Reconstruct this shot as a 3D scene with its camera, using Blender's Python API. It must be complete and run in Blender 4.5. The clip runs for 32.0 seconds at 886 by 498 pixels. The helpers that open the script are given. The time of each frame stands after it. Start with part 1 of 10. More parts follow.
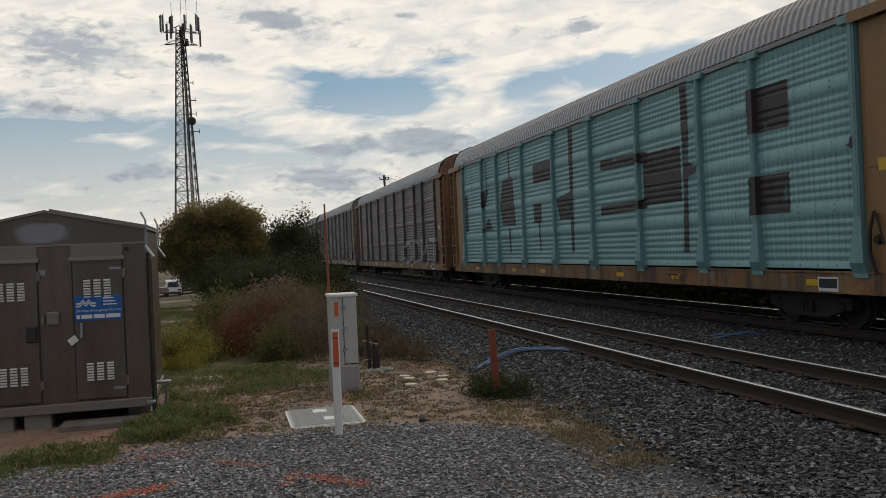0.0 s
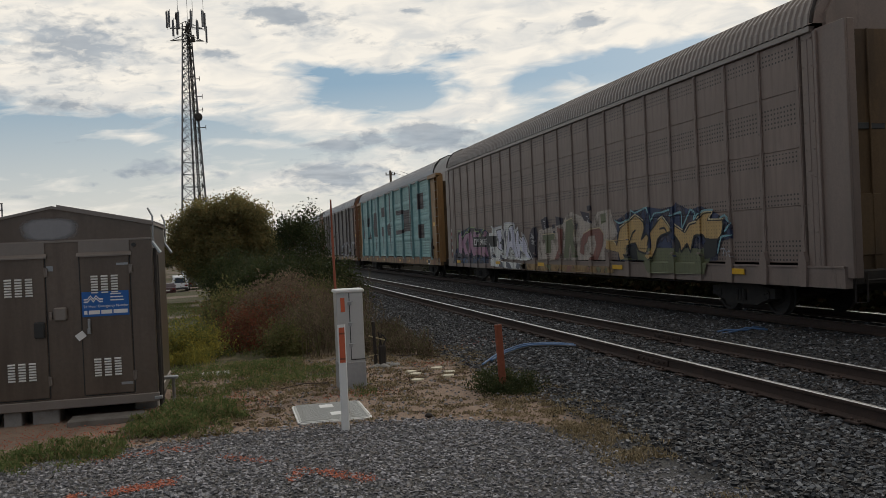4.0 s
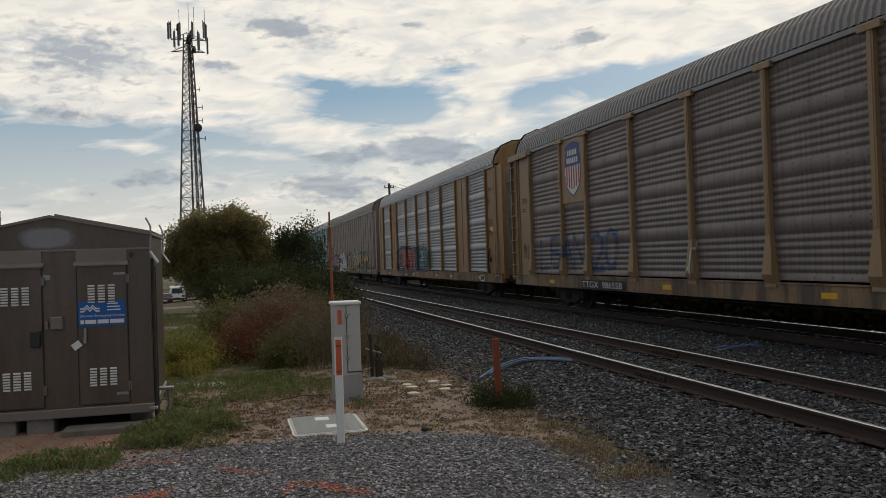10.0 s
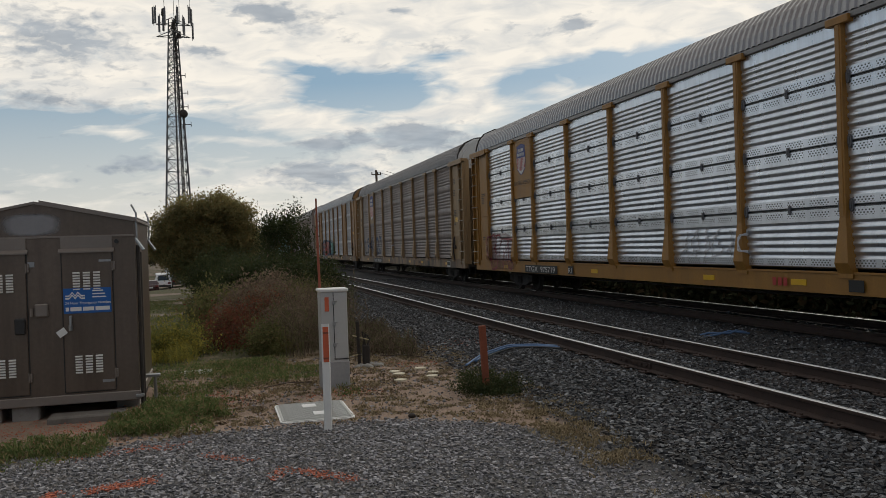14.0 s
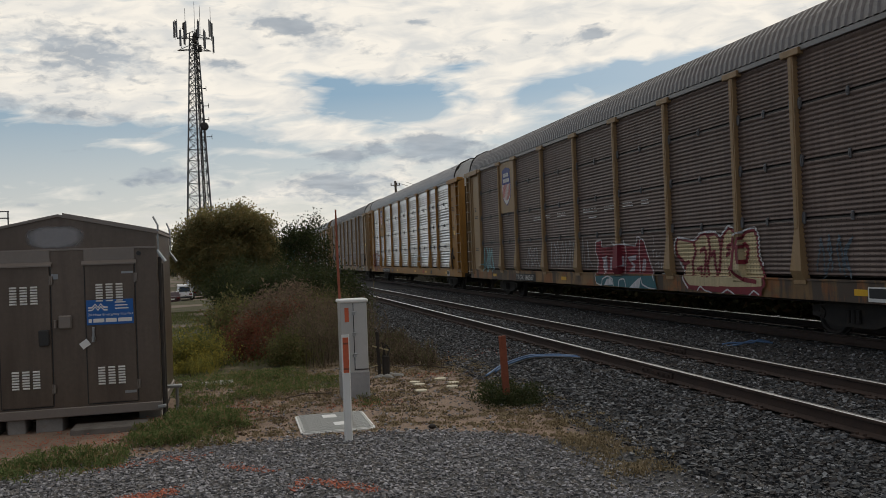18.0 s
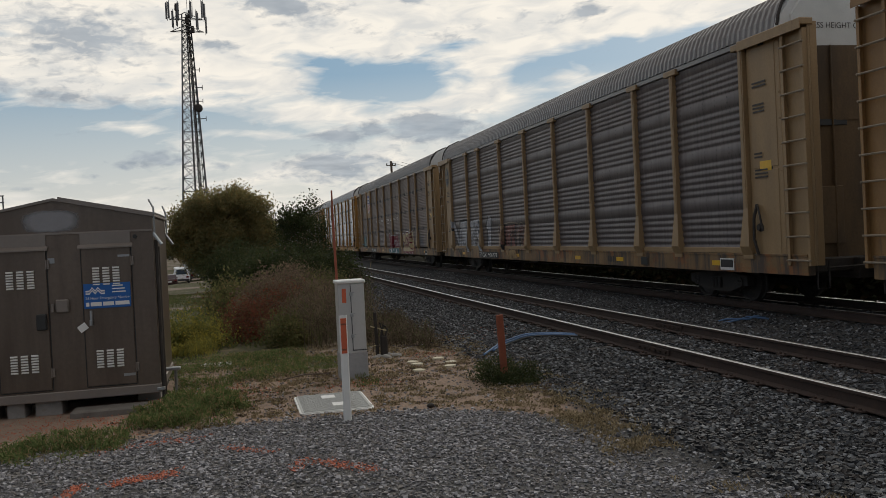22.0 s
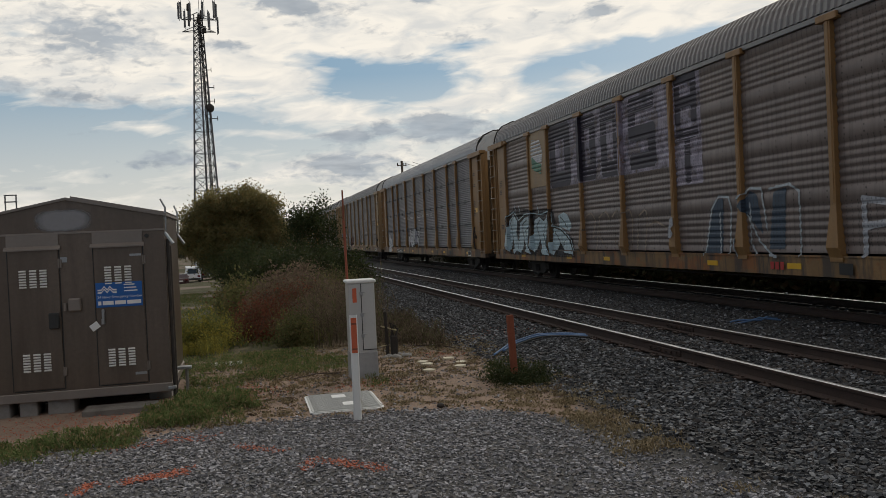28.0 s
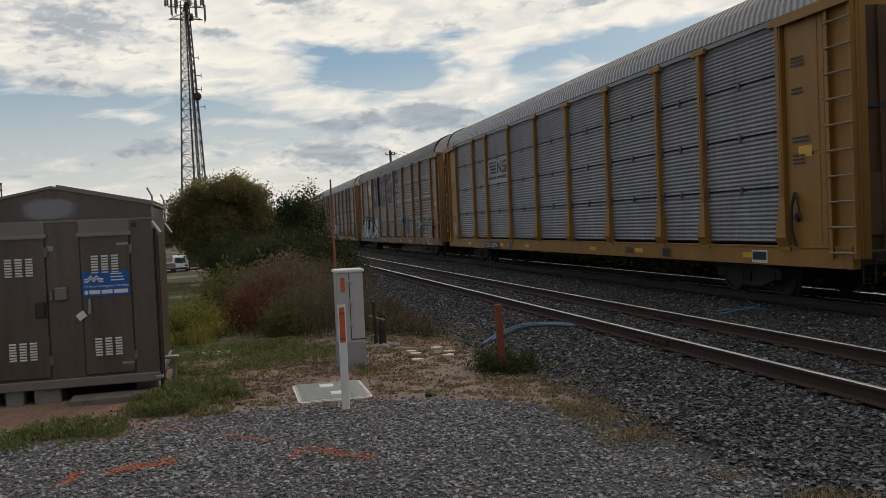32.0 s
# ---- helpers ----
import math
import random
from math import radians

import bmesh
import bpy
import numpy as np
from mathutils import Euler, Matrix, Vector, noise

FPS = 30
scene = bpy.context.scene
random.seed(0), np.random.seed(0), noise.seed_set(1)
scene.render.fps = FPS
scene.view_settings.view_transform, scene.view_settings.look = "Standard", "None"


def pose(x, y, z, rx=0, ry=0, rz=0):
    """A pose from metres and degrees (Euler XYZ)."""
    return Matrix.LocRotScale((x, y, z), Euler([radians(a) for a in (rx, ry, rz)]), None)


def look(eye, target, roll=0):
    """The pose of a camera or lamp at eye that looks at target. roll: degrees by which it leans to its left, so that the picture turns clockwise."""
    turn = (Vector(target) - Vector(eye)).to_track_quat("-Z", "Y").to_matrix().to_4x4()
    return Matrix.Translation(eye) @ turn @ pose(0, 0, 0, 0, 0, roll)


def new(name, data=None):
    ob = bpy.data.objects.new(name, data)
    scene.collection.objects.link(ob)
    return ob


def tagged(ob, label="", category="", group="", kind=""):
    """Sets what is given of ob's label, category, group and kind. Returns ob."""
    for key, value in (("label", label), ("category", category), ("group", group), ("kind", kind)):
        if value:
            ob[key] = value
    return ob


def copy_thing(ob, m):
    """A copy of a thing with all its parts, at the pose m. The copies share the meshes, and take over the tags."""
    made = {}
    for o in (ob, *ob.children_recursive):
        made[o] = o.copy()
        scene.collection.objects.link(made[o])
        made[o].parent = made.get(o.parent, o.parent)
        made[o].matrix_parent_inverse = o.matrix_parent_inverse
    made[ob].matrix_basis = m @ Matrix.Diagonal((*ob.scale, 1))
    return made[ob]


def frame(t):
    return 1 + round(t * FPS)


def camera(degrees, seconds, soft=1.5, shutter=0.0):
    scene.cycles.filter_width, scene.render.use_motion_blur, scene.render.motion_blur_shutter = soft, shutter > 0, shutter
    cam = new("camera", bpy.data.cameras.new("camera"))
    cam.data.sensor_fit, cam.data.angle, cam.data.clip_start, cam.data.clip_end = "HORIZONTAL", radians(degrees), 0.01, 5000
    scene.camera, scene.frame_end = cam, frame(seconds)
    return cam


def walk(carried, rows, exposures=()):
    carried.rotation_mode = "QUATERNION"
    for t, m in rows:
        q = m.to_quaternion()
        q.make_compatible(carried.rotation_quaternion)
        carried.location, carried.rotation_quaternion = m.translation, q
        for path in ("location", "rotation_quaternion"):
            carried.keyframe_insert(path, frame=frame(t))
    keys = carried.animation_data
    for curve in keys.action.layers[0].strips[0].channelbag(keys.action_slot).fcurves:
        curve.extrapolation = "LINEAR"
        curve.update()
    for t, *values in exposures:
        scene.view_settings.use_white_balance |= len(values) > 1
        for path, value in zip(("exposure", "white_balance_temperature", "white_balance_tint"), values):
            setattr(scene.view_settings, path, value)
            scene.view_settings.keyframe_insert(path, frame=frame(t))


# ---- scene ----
# camera on a tripod beside the tracks; world y runs along the rails, x across them, z = 0 at the near rail's top
EYE = (0.0, 0.0, 1.677)
cam = camera(2 * math.degrees(math.atan(784 / 1490)), 32.0, soft=0.7, shutter=0.0)
TURNS = [  # seconds, yaw, pitch, roll
    (0.0, -14.44, -0.05, 2.45), (0.5, -14.56, 0.26, 2.35), (1.0, -14.90, 0.40, 2.32), (1.5, -15.16, 0.10, 2.23), (2.0, -15.15, -0.01, 2.08),
    (2.5, -14.54, -0.19, 2.16), (3.0, -14.02, -0.69, 2.41), (3.5, -13.83, -0.57, 2.58), (5.5, -15.32, 0.16, 2.09), (6.0, -15.61, -0.05, 2.06),
    (6.5, -16.22, 0.03, 1.61), (7.0, -15.88, 0.06, 1.45), (7.5, -15.52, 0.15, 1.54), (8.0, -15.02, 0.65, 1.69), (8.5, -14.58, 1.05, 1.63),
    (9.0, -14.51, 0.99, 1.63), (9.5, -14.32, 0.87, 1.87), (10.0, -14.16, 0.57, 1.86), (10.5, -14.31, 0.61, 1.94), (11.0, -14.37, 0.39, 2.10),
    (11.5, -14.28, 0.69, 2.15), (12.0, -14.23, 0.41, 2.14), (12.5, -13.80, -0.12, 2.22), (13.0, -13.36, 0.10, 2.40), (13.5, -14.32, -0.01, 2.23),
    (14.0, -15.03, -0.34, 1.83), (14.5, -14.87, -0.37, 1.65), (16.5, -14.16, -0.16, 1.18), (17.0, -13.98, -0.04, 1.39), (17.5, -13.82, 0.19, 1.80),
    (18.0, -13.71, 0.40, 2.12), (18.5, -14.20, 0.24, 2.06), (19.0, -14.10, -0.17, 2.11), (19.5, -13.45, -0.56, 2.36), (20.0, -13.01, -0.42, 2.64),
    (20.5, -13.67, -0.38, 2.32), (21.0, -14.14, -0.33, 2.24), (21.5, -13.98, -0.54, 2.40), (22.0, -13.94, -0.98, 2.74), (22.5, -13.51, -0.87, 2.98),
    (23.0, -13.33, -0.51, 2.98), (23.5, -13.00, -0.26, 2.77), (24.0, -13.33, -0.00, 2.66), (24.5, -13.59, -0.23, 2.48), (25.0, -13.50, -0.38, 2.40),
    (25.5, -13.35, -0.56, 2.37), (27.5, -13.58, -0.96, 2.49), (28.0, -13.23, -0.95, 2.61), (28.5, -13.57, -0.94, 2.37), (29.0, -13.89, -0.49, 2.24),
    (29.5, -14.55, -0.74, 1.86), (30.0, -14.66, -0.89, 1.85), (30.5, -14.34, -0.59, 2.13), (31.0, -14.46, -0.82, 2.06), (31.5, -14.43, -1.25, 2.18),
    (32.0, -14.02, -1.69, 2.48)]
walk(cam, [(t, pose(*EYE, 90 + p, r, y)) for t, y, p, r in TURNS], exposures=[(0.0, 0.0), (32.0, 0.0)])

# ---- helpers for meshes and materials ----
class Geo:
    """Collects vertices and faces (with a material slot) for one mesh."""

    def __init__(self):
        self.v, self.f, self.m = [], [], []

    def face(self, pts, slot=0):
        n = len(self.v)
        self.v += [tuple(p) for p in pts]
        self.f.append(tuple(range(n, n + len(pts))))
        self.m.append(slot)

    def box(self, x0, x1, y0, y1, z0, z1, b=0.0, slot=0):
        n = len(self.v)
        if b <= 0:
            self.v += [(x, y, z) for z in (z0, z1) for y in (y0, y1) for x in (x0, x1)]
            fs = [(0, 2, 3, 1), (4, 5, 7, 6), (0, 1, 5, 4), (2, 6, 7, 3), (0, 4, 6, 2), (1, 3, 7, 5)]
        else:
            b = min(b, (x1 - x0) / 2.2, (y1 - y0) / 2.2, (z1 - z0) / 2.2)
            c = ((x0, x1), (y0, y1), (z0, z1))
            idx = {}
            for i in (0, 1):
                for j in (0, 1):
                    for k in (0, 1):
                        q = (c[0][i], c[1][j], c[2][k])
                        s = (b if i == 0 else -b, b if j == 0 else -b, b if k == 0 else -b)
                        for a in range(3):
                            idx[i, j, k, a] = len(idx)
                            self.v.append(tuple(q[e] + (s[e] if e != a else 0) for e in range(3)))
            fs = []
            I = lambda i, j, k, a: idx[i, j, k, a]
            for i, flip in ((0, 1), (1, 0)):
                w = [(0, 0), (1, 0), (1, 1), (0, 1)]
                if flip:
                    w = w[::-1]
                fs.append(tuple(I(i, p, q, 0) for p, q in w))
                fs.append(tuple(I(q, i, p, 1) for p, q in w))
                fs.append(tuple(I(p, q, i, 2) for p, q in w))
            for i in (0, 1):
                for j in (0, 1):
                    fs.append((I(i, j, 0, 0), I(i, j, 1, 0), I(i, j, 1, 1), I(i, j, 0, 1)))
                    fs.append((I(i, 0, j, 0), I(i, 1, j, 0), I(i, 1, j, 2), I(i, 0, j, 2)))
                    fs.append((I(0, i, j, 1), I(1, i, j, 1), I(1, i, j, 2), I(0, i, j, 2)))
                    for k in (0, 1):
                        fs.append((I(i, j, k, 0), I(i, j, k, 1), I(i, j, k, 2)))
        self.f += [tuple(n + e for e in q) for q in fs]
        self.m += [slot] * len(fs)

    def tube(self, p, q, r, r2=None, n=8, caps=True, slot=0):
        p, q = Vector(p), Vector(q)
        r2 = r if r2 is None else r2
        a = (q - p).normalized()
        u = a.orthogonal().normalized()
        w = a.cross(u)
        k = len(self.v)
        for c, rr in ((p, r), (q, r2)):
            for i in range(n):
                t = 2 * math.pi * i / n
                self.v.append(tuple(c + (u * math.cos(t) + w * math.sin(t)) * rr))
        for i in range(n):
            j = (i + 1) % n
            self.f.append((k + i, k + j, k + n + j, k + n + i))
            self.m.append(slot)
        if caps:
            self.f += [tuple(k + i for i in range(n))[::-1], tuple(k + n + i for i in range(n))]
            self.m += [slot] * 2

    def path(self, pts, r, n=6, slot=0):
        """One tube of even width bent along a line of points."""
        P = [Vector(q) for q in pts]
        k = len(self.v)
        u = None
        for i, c in enumerate(P):
            d = (P[min(i + 1, len(P) - 1)] - P[max(i - 1, 0)]).normalized()
            u = d.orthogonal().normalized() if u is None else (u - d * u.dot(d)).normalized()
            w = d.cross(u)
            for j in range(n):
                t = 2 * math.pi * j / n
                self.v.append(tuple(c + (u * math.cos(t) + w * math.sin(t)) * r))
        for i in range(len(P) - 1):
            for j in range(n):
                e = (j + 1) % n
                self.f.append((k + i * n + j, k + i * n + e, k + (i + 1) * n + e, k + (i + 1) * n + j))
                self.m.append(slot)
        m = k + (len(P) - 1) * n
        self.f += [tuple(k + j for j in range(n))[::-1], tuple(m + j for j in range(n))]
        self.m += [slot] * 2

    def prism(self, poly, axis, a, b, slot=0):
        """A closed outline in two axes, drawn out along the third from a to b."""
        n, k = len(poly), len(self.v)
        for c in (a, b):
            for p in poly:
                q = list(p)
                q.insert(axis, c)
                self.v.append(tuple(q))
        for i in range(n):
            j = (i + 1) % n
            self.f.append((k + i, k + j, k + n + j, k + n + i))
            self.m.append(slot)
        self.f += [tuple(k + i for i in range(n))[::-1], tuple(k + n + i for i in range(n))]
        self.m += [slot] * 2

    def sheet(self, rows, slot=0):
        """A grid of points joined into quads."""
        k, w = len(self.v), len(rows[0])
        for r in rows:
            self.v += [tuple(p) for p in r]
        for i in range(len(rows) - 1):
            for j in range(w - 1):
                a = k + i * w + j
                self.f.append((a, a + 1, a + w + 1, a + w))
                self.m.append(slot)

    def mesh(self, name, mats, smooth=False, fix=True):
        me = bpy.data.meshes.new(name)
        me.from_pydata(self.v, [], self.f)
        for m in mats if isinstance(mats, (list, tuple)) else [mats]:
            me.materials.append(m)
        if any(self.m):
            me.polygons.foreach_set("material_index", self.m)
        if fix and len(self.f) < 4000:
            bm = bmesh.new()
            bm.from_mesh(me)
            bmesh.ops.recalc_face_normals(bm, faces=bm.faces)
            bm.to_mesh(me)
            bm.free()
        if smooth:
            me.polygons.foreach_set("use_smooth", [True] * len(me.polygons))
        me.update()
        return me


def part(name, geo, material, parent=None, label="", at=None, smooth=False, fix=True):
    me = geo if isinstance(geo, bpy.types.Mesh) else geo.mesh(name, material, smooth, fix)
    ob = new(name, me)
    if at is not None:
        ob.location = at
    if parent is not None:
        ob.parent = parent
    return tagged(ob, label)


def thing(name, at, label, category, group="", kind=""):
    ob = new(name)
    ob.empty_display_size = 0.2
    ob.location = at
    return tagged(ob, label, category, group, kind)


def nodes_of(name):
    m = bpy.data.materials.new(name)
    m.use_nodes = True
    return m, m.node_tree.nodes, m.node_tree.links, m.node_tree.nodes["Principled BSDF"]


def noise_node(N, L, coord, scale, detail=4.0, rough=0.55, stretch=None):
    n = N.new("ShaderNodeTexNoise")
    n.inputs["Scale"].default_value, n.inputs["Detail"].default_value, n.inputs["Roughness"].default_value = scale, detail, rough
    if stretch:
        mp = N.new("ShaderNodeMapping")
        mp.inputs["Scale"].default_value = stretch
        L.new(coord, mp.inputs["Vector"])
        coord = mp.outputs[0]
    L.new(coord, n.inputs["Vector"])
    return n.outputs["Fac"]


def ramp(N, L, fac, lo, hi):
    r = N.new("ShaderNodeMapRange")
    r.inputs["From Min"].default_value, r.inputs["From Max"].default_value = lo, hi
    L.new(fac, r.inputs["Value"])
    return r.outputs[0]


def mix(N, L, fac, a, b):
    """Mixes two colours (tuples or sockets) by fac (number or socket)."""
    m = N.new("ShaderNodeMix")
    m.data_type = "RGBA"
    for key, val in ((0, fac), (6, a), (7, b)):
        if isinstance(val, bpy.types.NodeSocket):
            L.new(val, m.inputs[key])
        else:
            m.inputs[key].default_value = (*val, 1) if isinstance(val, tuple) else val
    return m.outputs[2]


def calc(N, L, op, a, b=None):
    m = N.new("ShaderNodeMath")
    m.operation = op
    for key, val in ((0, a), (1, b)):
        if val is None:
            continue
        if isinstance(val, bpy.types.NodeSocket):
            L.new(val, m.inputs[key])
        else:
            m.inputs[key].default_value = val
    return m.outputs[0]


def bumped(N, L, bsdf, height, strength, dist=0.01):
    b = N.new("ShaderNodeBump")
    b.inputs["Strength"].default_value, b.inputs["Distance"].default_value = strength, dist
    L.new(height, b.inputs["Height"])
    L.new(b.outputs[0], bsdf.inputs["Normal"])


def mul(c, k):
    return tuple(min(1.0, x * k) for x in c)


def mat(name, col, rough=0.6, metal=0.0, var=0.2, scale=3.0, grain=40.0, bump=0.15, stain=None, amount=0.5, stretch=None, vary=0.0, spec=0.5):
    """A surface with variation at two scales, stains of a second colour, and fine relief."""
    m, N, L, B = nodes_of(name)
    co = N.new("ShaderNodeTexCoord").outputs["Object"]
    big = noise_node(N, L, co, scale, 5, 0.6, stretch)
    fine = noise_node(N, L, co, grain, 3, 0.6)
    c = mix(N, L, ramp(N, L, big, 0.3, 0.7), mul(col, 1 - var), mul(col, 1 + var))
    c = mix(N, L, ramp(N, L, fine, 0.25, 0.75), c, mix(N, L, 0.5, c, mul(col, 1 - 1.6 * var)))
    if stain:
        st = noise_node(N, L, co, scale * 1.7, 6, 0.65, stretch)
        c = mix(N, L, ramp(N, L, st, 0.72 - 0.4 * amount, 0.8), c, stain)
    if vary:
        inf = N.new("ShaderNodeObjectInfo").outputs["Random"]
        c = mix(N, L, calc(N, L, "MULTIPLY", inf, vary), c, mul(col, 0.4))
    L.new(c, B.inputs["Base Color"])
    B.inputs["Metallic"].default_value = metal
    B.inputs["Specular IOR Level"].default_value = spec
    L.new(calc(N, L, "ADD", calc(N, L, "MULTIPLY", big, 0.25), max(0.02, rough - 0.12)), B.inputs["Roughness"])
    if bump:
        bumped(N, L, B, fine, bump)
    return m


def island_mat(name, a, b, rough=0.8, c=None, trans=0.0, spec=0.12, few=1.0, clump=0.0):
    """Many small pieces in one mesh, each with its own shade between a and b (and some of c)."""
    m, N, L, B = nodes_of(name)
    rnd = N.new("ShaderNodeNewGeometry").outputs["Random Per Island"]
    col = mix(N, L, calc(N, L, "POWER", rnd, few), a, b)
    if c:
        w = calc(N, L, "FRACT", calc(N, L, "MULTIPLY", rnd, 7.31))
        col = mix(N, L, calc(N, L, "GREATER_THAN", w, 0.78), col, c)
    if clump:  # light and dark mottling of the clumps, put into the leaf colour
        n = noise_node(N, L, N.new("ShaderNodeTexCoord").outputs["Object"], clump, 3, 0.5)
        col = mix(N, L, ramp(N, L, n, 0.38, 0.62), mix(N, L, 0.5, col, mul(a, 0.8)), mix(N, L, 0.35, col, mul(b, 1.35)))
    L.new(col, B.inputs["Base Color"])
    B.inputs["Roughness"].default_value = rough
    B.inputs["Specular IOR Level"].default_value = spec
    if trans:
        t = N.new("ShaderNodeBsdfTranslucent")
        L.new(col, t.inputs[0])
        mx = N.new("ShaderNodeMixShader")
        mx.inputs[0].default_value = trans
        L.new(B.outputs[0], mx.inputs[1])
        L.new(t.outputs[0], mx.inputs[2])
        L.new(mx.outputs[0], N["Material Output"].inputs[0])
    return m

# ---- light: hazy sky with broken cloud, the sun veiled behind it beyond the train ----
SUN_EL, SUN_AZ = 32.0, 48.0  # degrees; azimuth from +y towards +x
world = bpy.data.worlds.new("world")
scene.world = world
world.use_nodes = True
WN, WL = world.node_tree.nodes, world.node_tree.links
sky = WN.new("ShaderNodeTexSky")
sky.sky_type, sky.sun_disc = "NISHITA", False
sky.sun_elevation, sky.sun_rotation = radians(SUN_EL), radians(SUN_AZ)
sky.air_density, sky.dust_density, sky.ozone_density = 1.0, 2.0, 1.2
wco = WN.new("ShaderNodeTexCoord").outputs["Generated"]
sep = WN.new("ShaderNodeSeparateXYZ")
WL.new(wco, sep.inputs[0])
up = calc(WN, WL, "MAXIMUM", sep.outputs[2], 0.0)
flat = WN.new("ShaderNodeCombineXYZ")  # the cloud deck seen in perspective
den = calc(WN, WL, "ADD", up, 0.10)
WL.new(calc(WN, WL, "DIVIDE", sep.outputs[0], den), flat.inputs[0])
WL.new(calc(WN, WL, "DIVIDE", sep.outputs[1], den), flat.inputs[1])
SKY_GAIN = 0.085


def sky_dir(yaw, el):
    """Unit direction at degrees right of +y and above the horizon."""
    a, e = radians(yaw), radians(el)
    return (math.sin(a) * math.cos(e), math.cos(a) * math.cos(e), math.sin(e))


sky_col = WN.new("ShaderNodeVectorMath")
sky_col.operation = "SCALE"
WL.new(sky.outputs[0], sky_col.inputs[0])
sky_col.inputs["Scale"].default_value = SKY_GAIN
col = sky_col.outputs[0]
# broad layers: haze low down, a deck of broken cloud overhead and behind, then the clouds in view
AIR = (0.212, 0.36, 0.49)
col = mix(WN, WL, 0.75, col, AIR)
deck = noise_node(WN, WL, flat.outputs[0], 0.55, 8, 0.62)
deck_m = calc(WN, WL, "MULTIPLY", ramp(WN, WL, deck, 0.30, 0.52), ramp(WN, WL, up, 0.30, 0.42))
fine_m = ramp(WN, WL, noise_node(WN, WL, flat.outputs[0], 4.0, 5, 0.55), 0.32, 0.68)
to_sun = WN.new("ShaderNodeVectorMath")
to_sun.operation = "DOT_PRODUCT"
WL.new(wco, to_sun.inputs[0])
to_sun.inputs[1].default_value = sky_dir(SUN_AZ, SUN_EL)
lit = ramp(WN, WL, to_sun.outputs["Value"], -0.3, 0.85)  # cloud is bright round the sun, dull away from it
dull = mix(WN, WL, fine_m, (0.255, 0.228, 0.235), (0.345, 0.315, 0.32))
haze = ramp(WN, WL, up, 0.19, 0.02)  # pale low air, warm towards the sun
col = mix(WN, WL, calc(WN, WL, "MULTIPLY", haze, 0.90), col, mix(WN, WL, lit, (0.34, 0.345, 0.35), (0.96, 0.90, 0.775)))
shade = mix(WN, WL, lit, dull, mix(WN, WL, fine_m, (0.66, 0.66, 0.64), (0.93, 0.88, 0.76)))
col = mix(WN, WL, deck_m, col, shade)
CREAM, GREY = (0.97, 0.905, 0.80), (0.27, 0.315, 0.37)
AZ = calc(WN, WL, "MULTIPLY", calc(WN, WL, "ARCTAN2", sep.outputs[0], sep.outputs[1]), 180 / math.pi)
EL = calc(WN, WL, "MULTIPLY", calc(WN, WL, "ARCSINE", sep.outputs[2]), 180 / math.pi)


def sky_noise(across, upward, scale, detail, rough, bend, seed):
    """Broken noise over azimuth and height, drawn out sideways."""
    v = WN.new("ShaderNodeCombineXYZ")
    WL.new(calc(WN, WL, "MULTIPLY", AZ, across), v.inputs[0])
    WL.new(calc(WN, WL, "ADD", calc(WN, WL, "MULTIPLY", EL, upward), calc(WN, WL, "MULTIPLY", AZ, -0.05 * upward)), v.inputs[1])
    v.inputs[2].default_value = seed
    n = WN.new("ShaderNodeTexNoise")
    n.inputs["Scale"].default_value, n.inputs["Detail"].default_value, n.inputs["Roughness"].default_value, n.inputs["Distortion"].default_value = scale, detail, rough, bend
    WL.new(v.outputs[0], n.inputs["Vector"])
    return n.outputs["Fac"]


def lobe(yaw, el, w, h, tilt, amp):
    """A soft hill of cloud thickness, w x h degrees, about one direction."""
    dx = calc(WN, WL, "MULTIPLY", calc(WN, WL, "SUBTRACT", AZ, yaw), math.cos(radians(el)))
    dy = calc(WN, WL, "SUBTRACT", EL, el)
    c, s = math.cos(radians(tilt)), math.sin(radians(tilt))
    u = calc(WN, WL, "ADD", calc(WN, WL, "MULTIPLY", dx, c / w), calc(WN, WL, "MULTIPLY", dy, s / w))
    v = calc(WN, WL, "ADD", calc(WN, WL, "MULTIPLY", dx, -s / h), calc(WN, WL, "MULTIPLY", dy, c / h))
    q = calc(WN, WL, "ADD", calc(WN, WL, "MULTIPLY", u, u), calc(WN, WL, "MULTIPLY", v, v))
    return calc(WN, WL, "MULTIPLY", calc(WN, WL, "EXPONENT", calc(WN, WL, "MULTIPLY", q, -1.0)), amp)


def heap(rows, start):
    total = start
    for row in rows:
        total = calc(WN, WL, "ADD", lobe(*row), total)
    return total


broad, wisp = sky_noise(0.10, 0.26, 1.9, 6, 0.52, 0.5, 1.7), sky_noise(0.20, 0.85, 1.5, 5, 0.52, 0.9, 6.2)
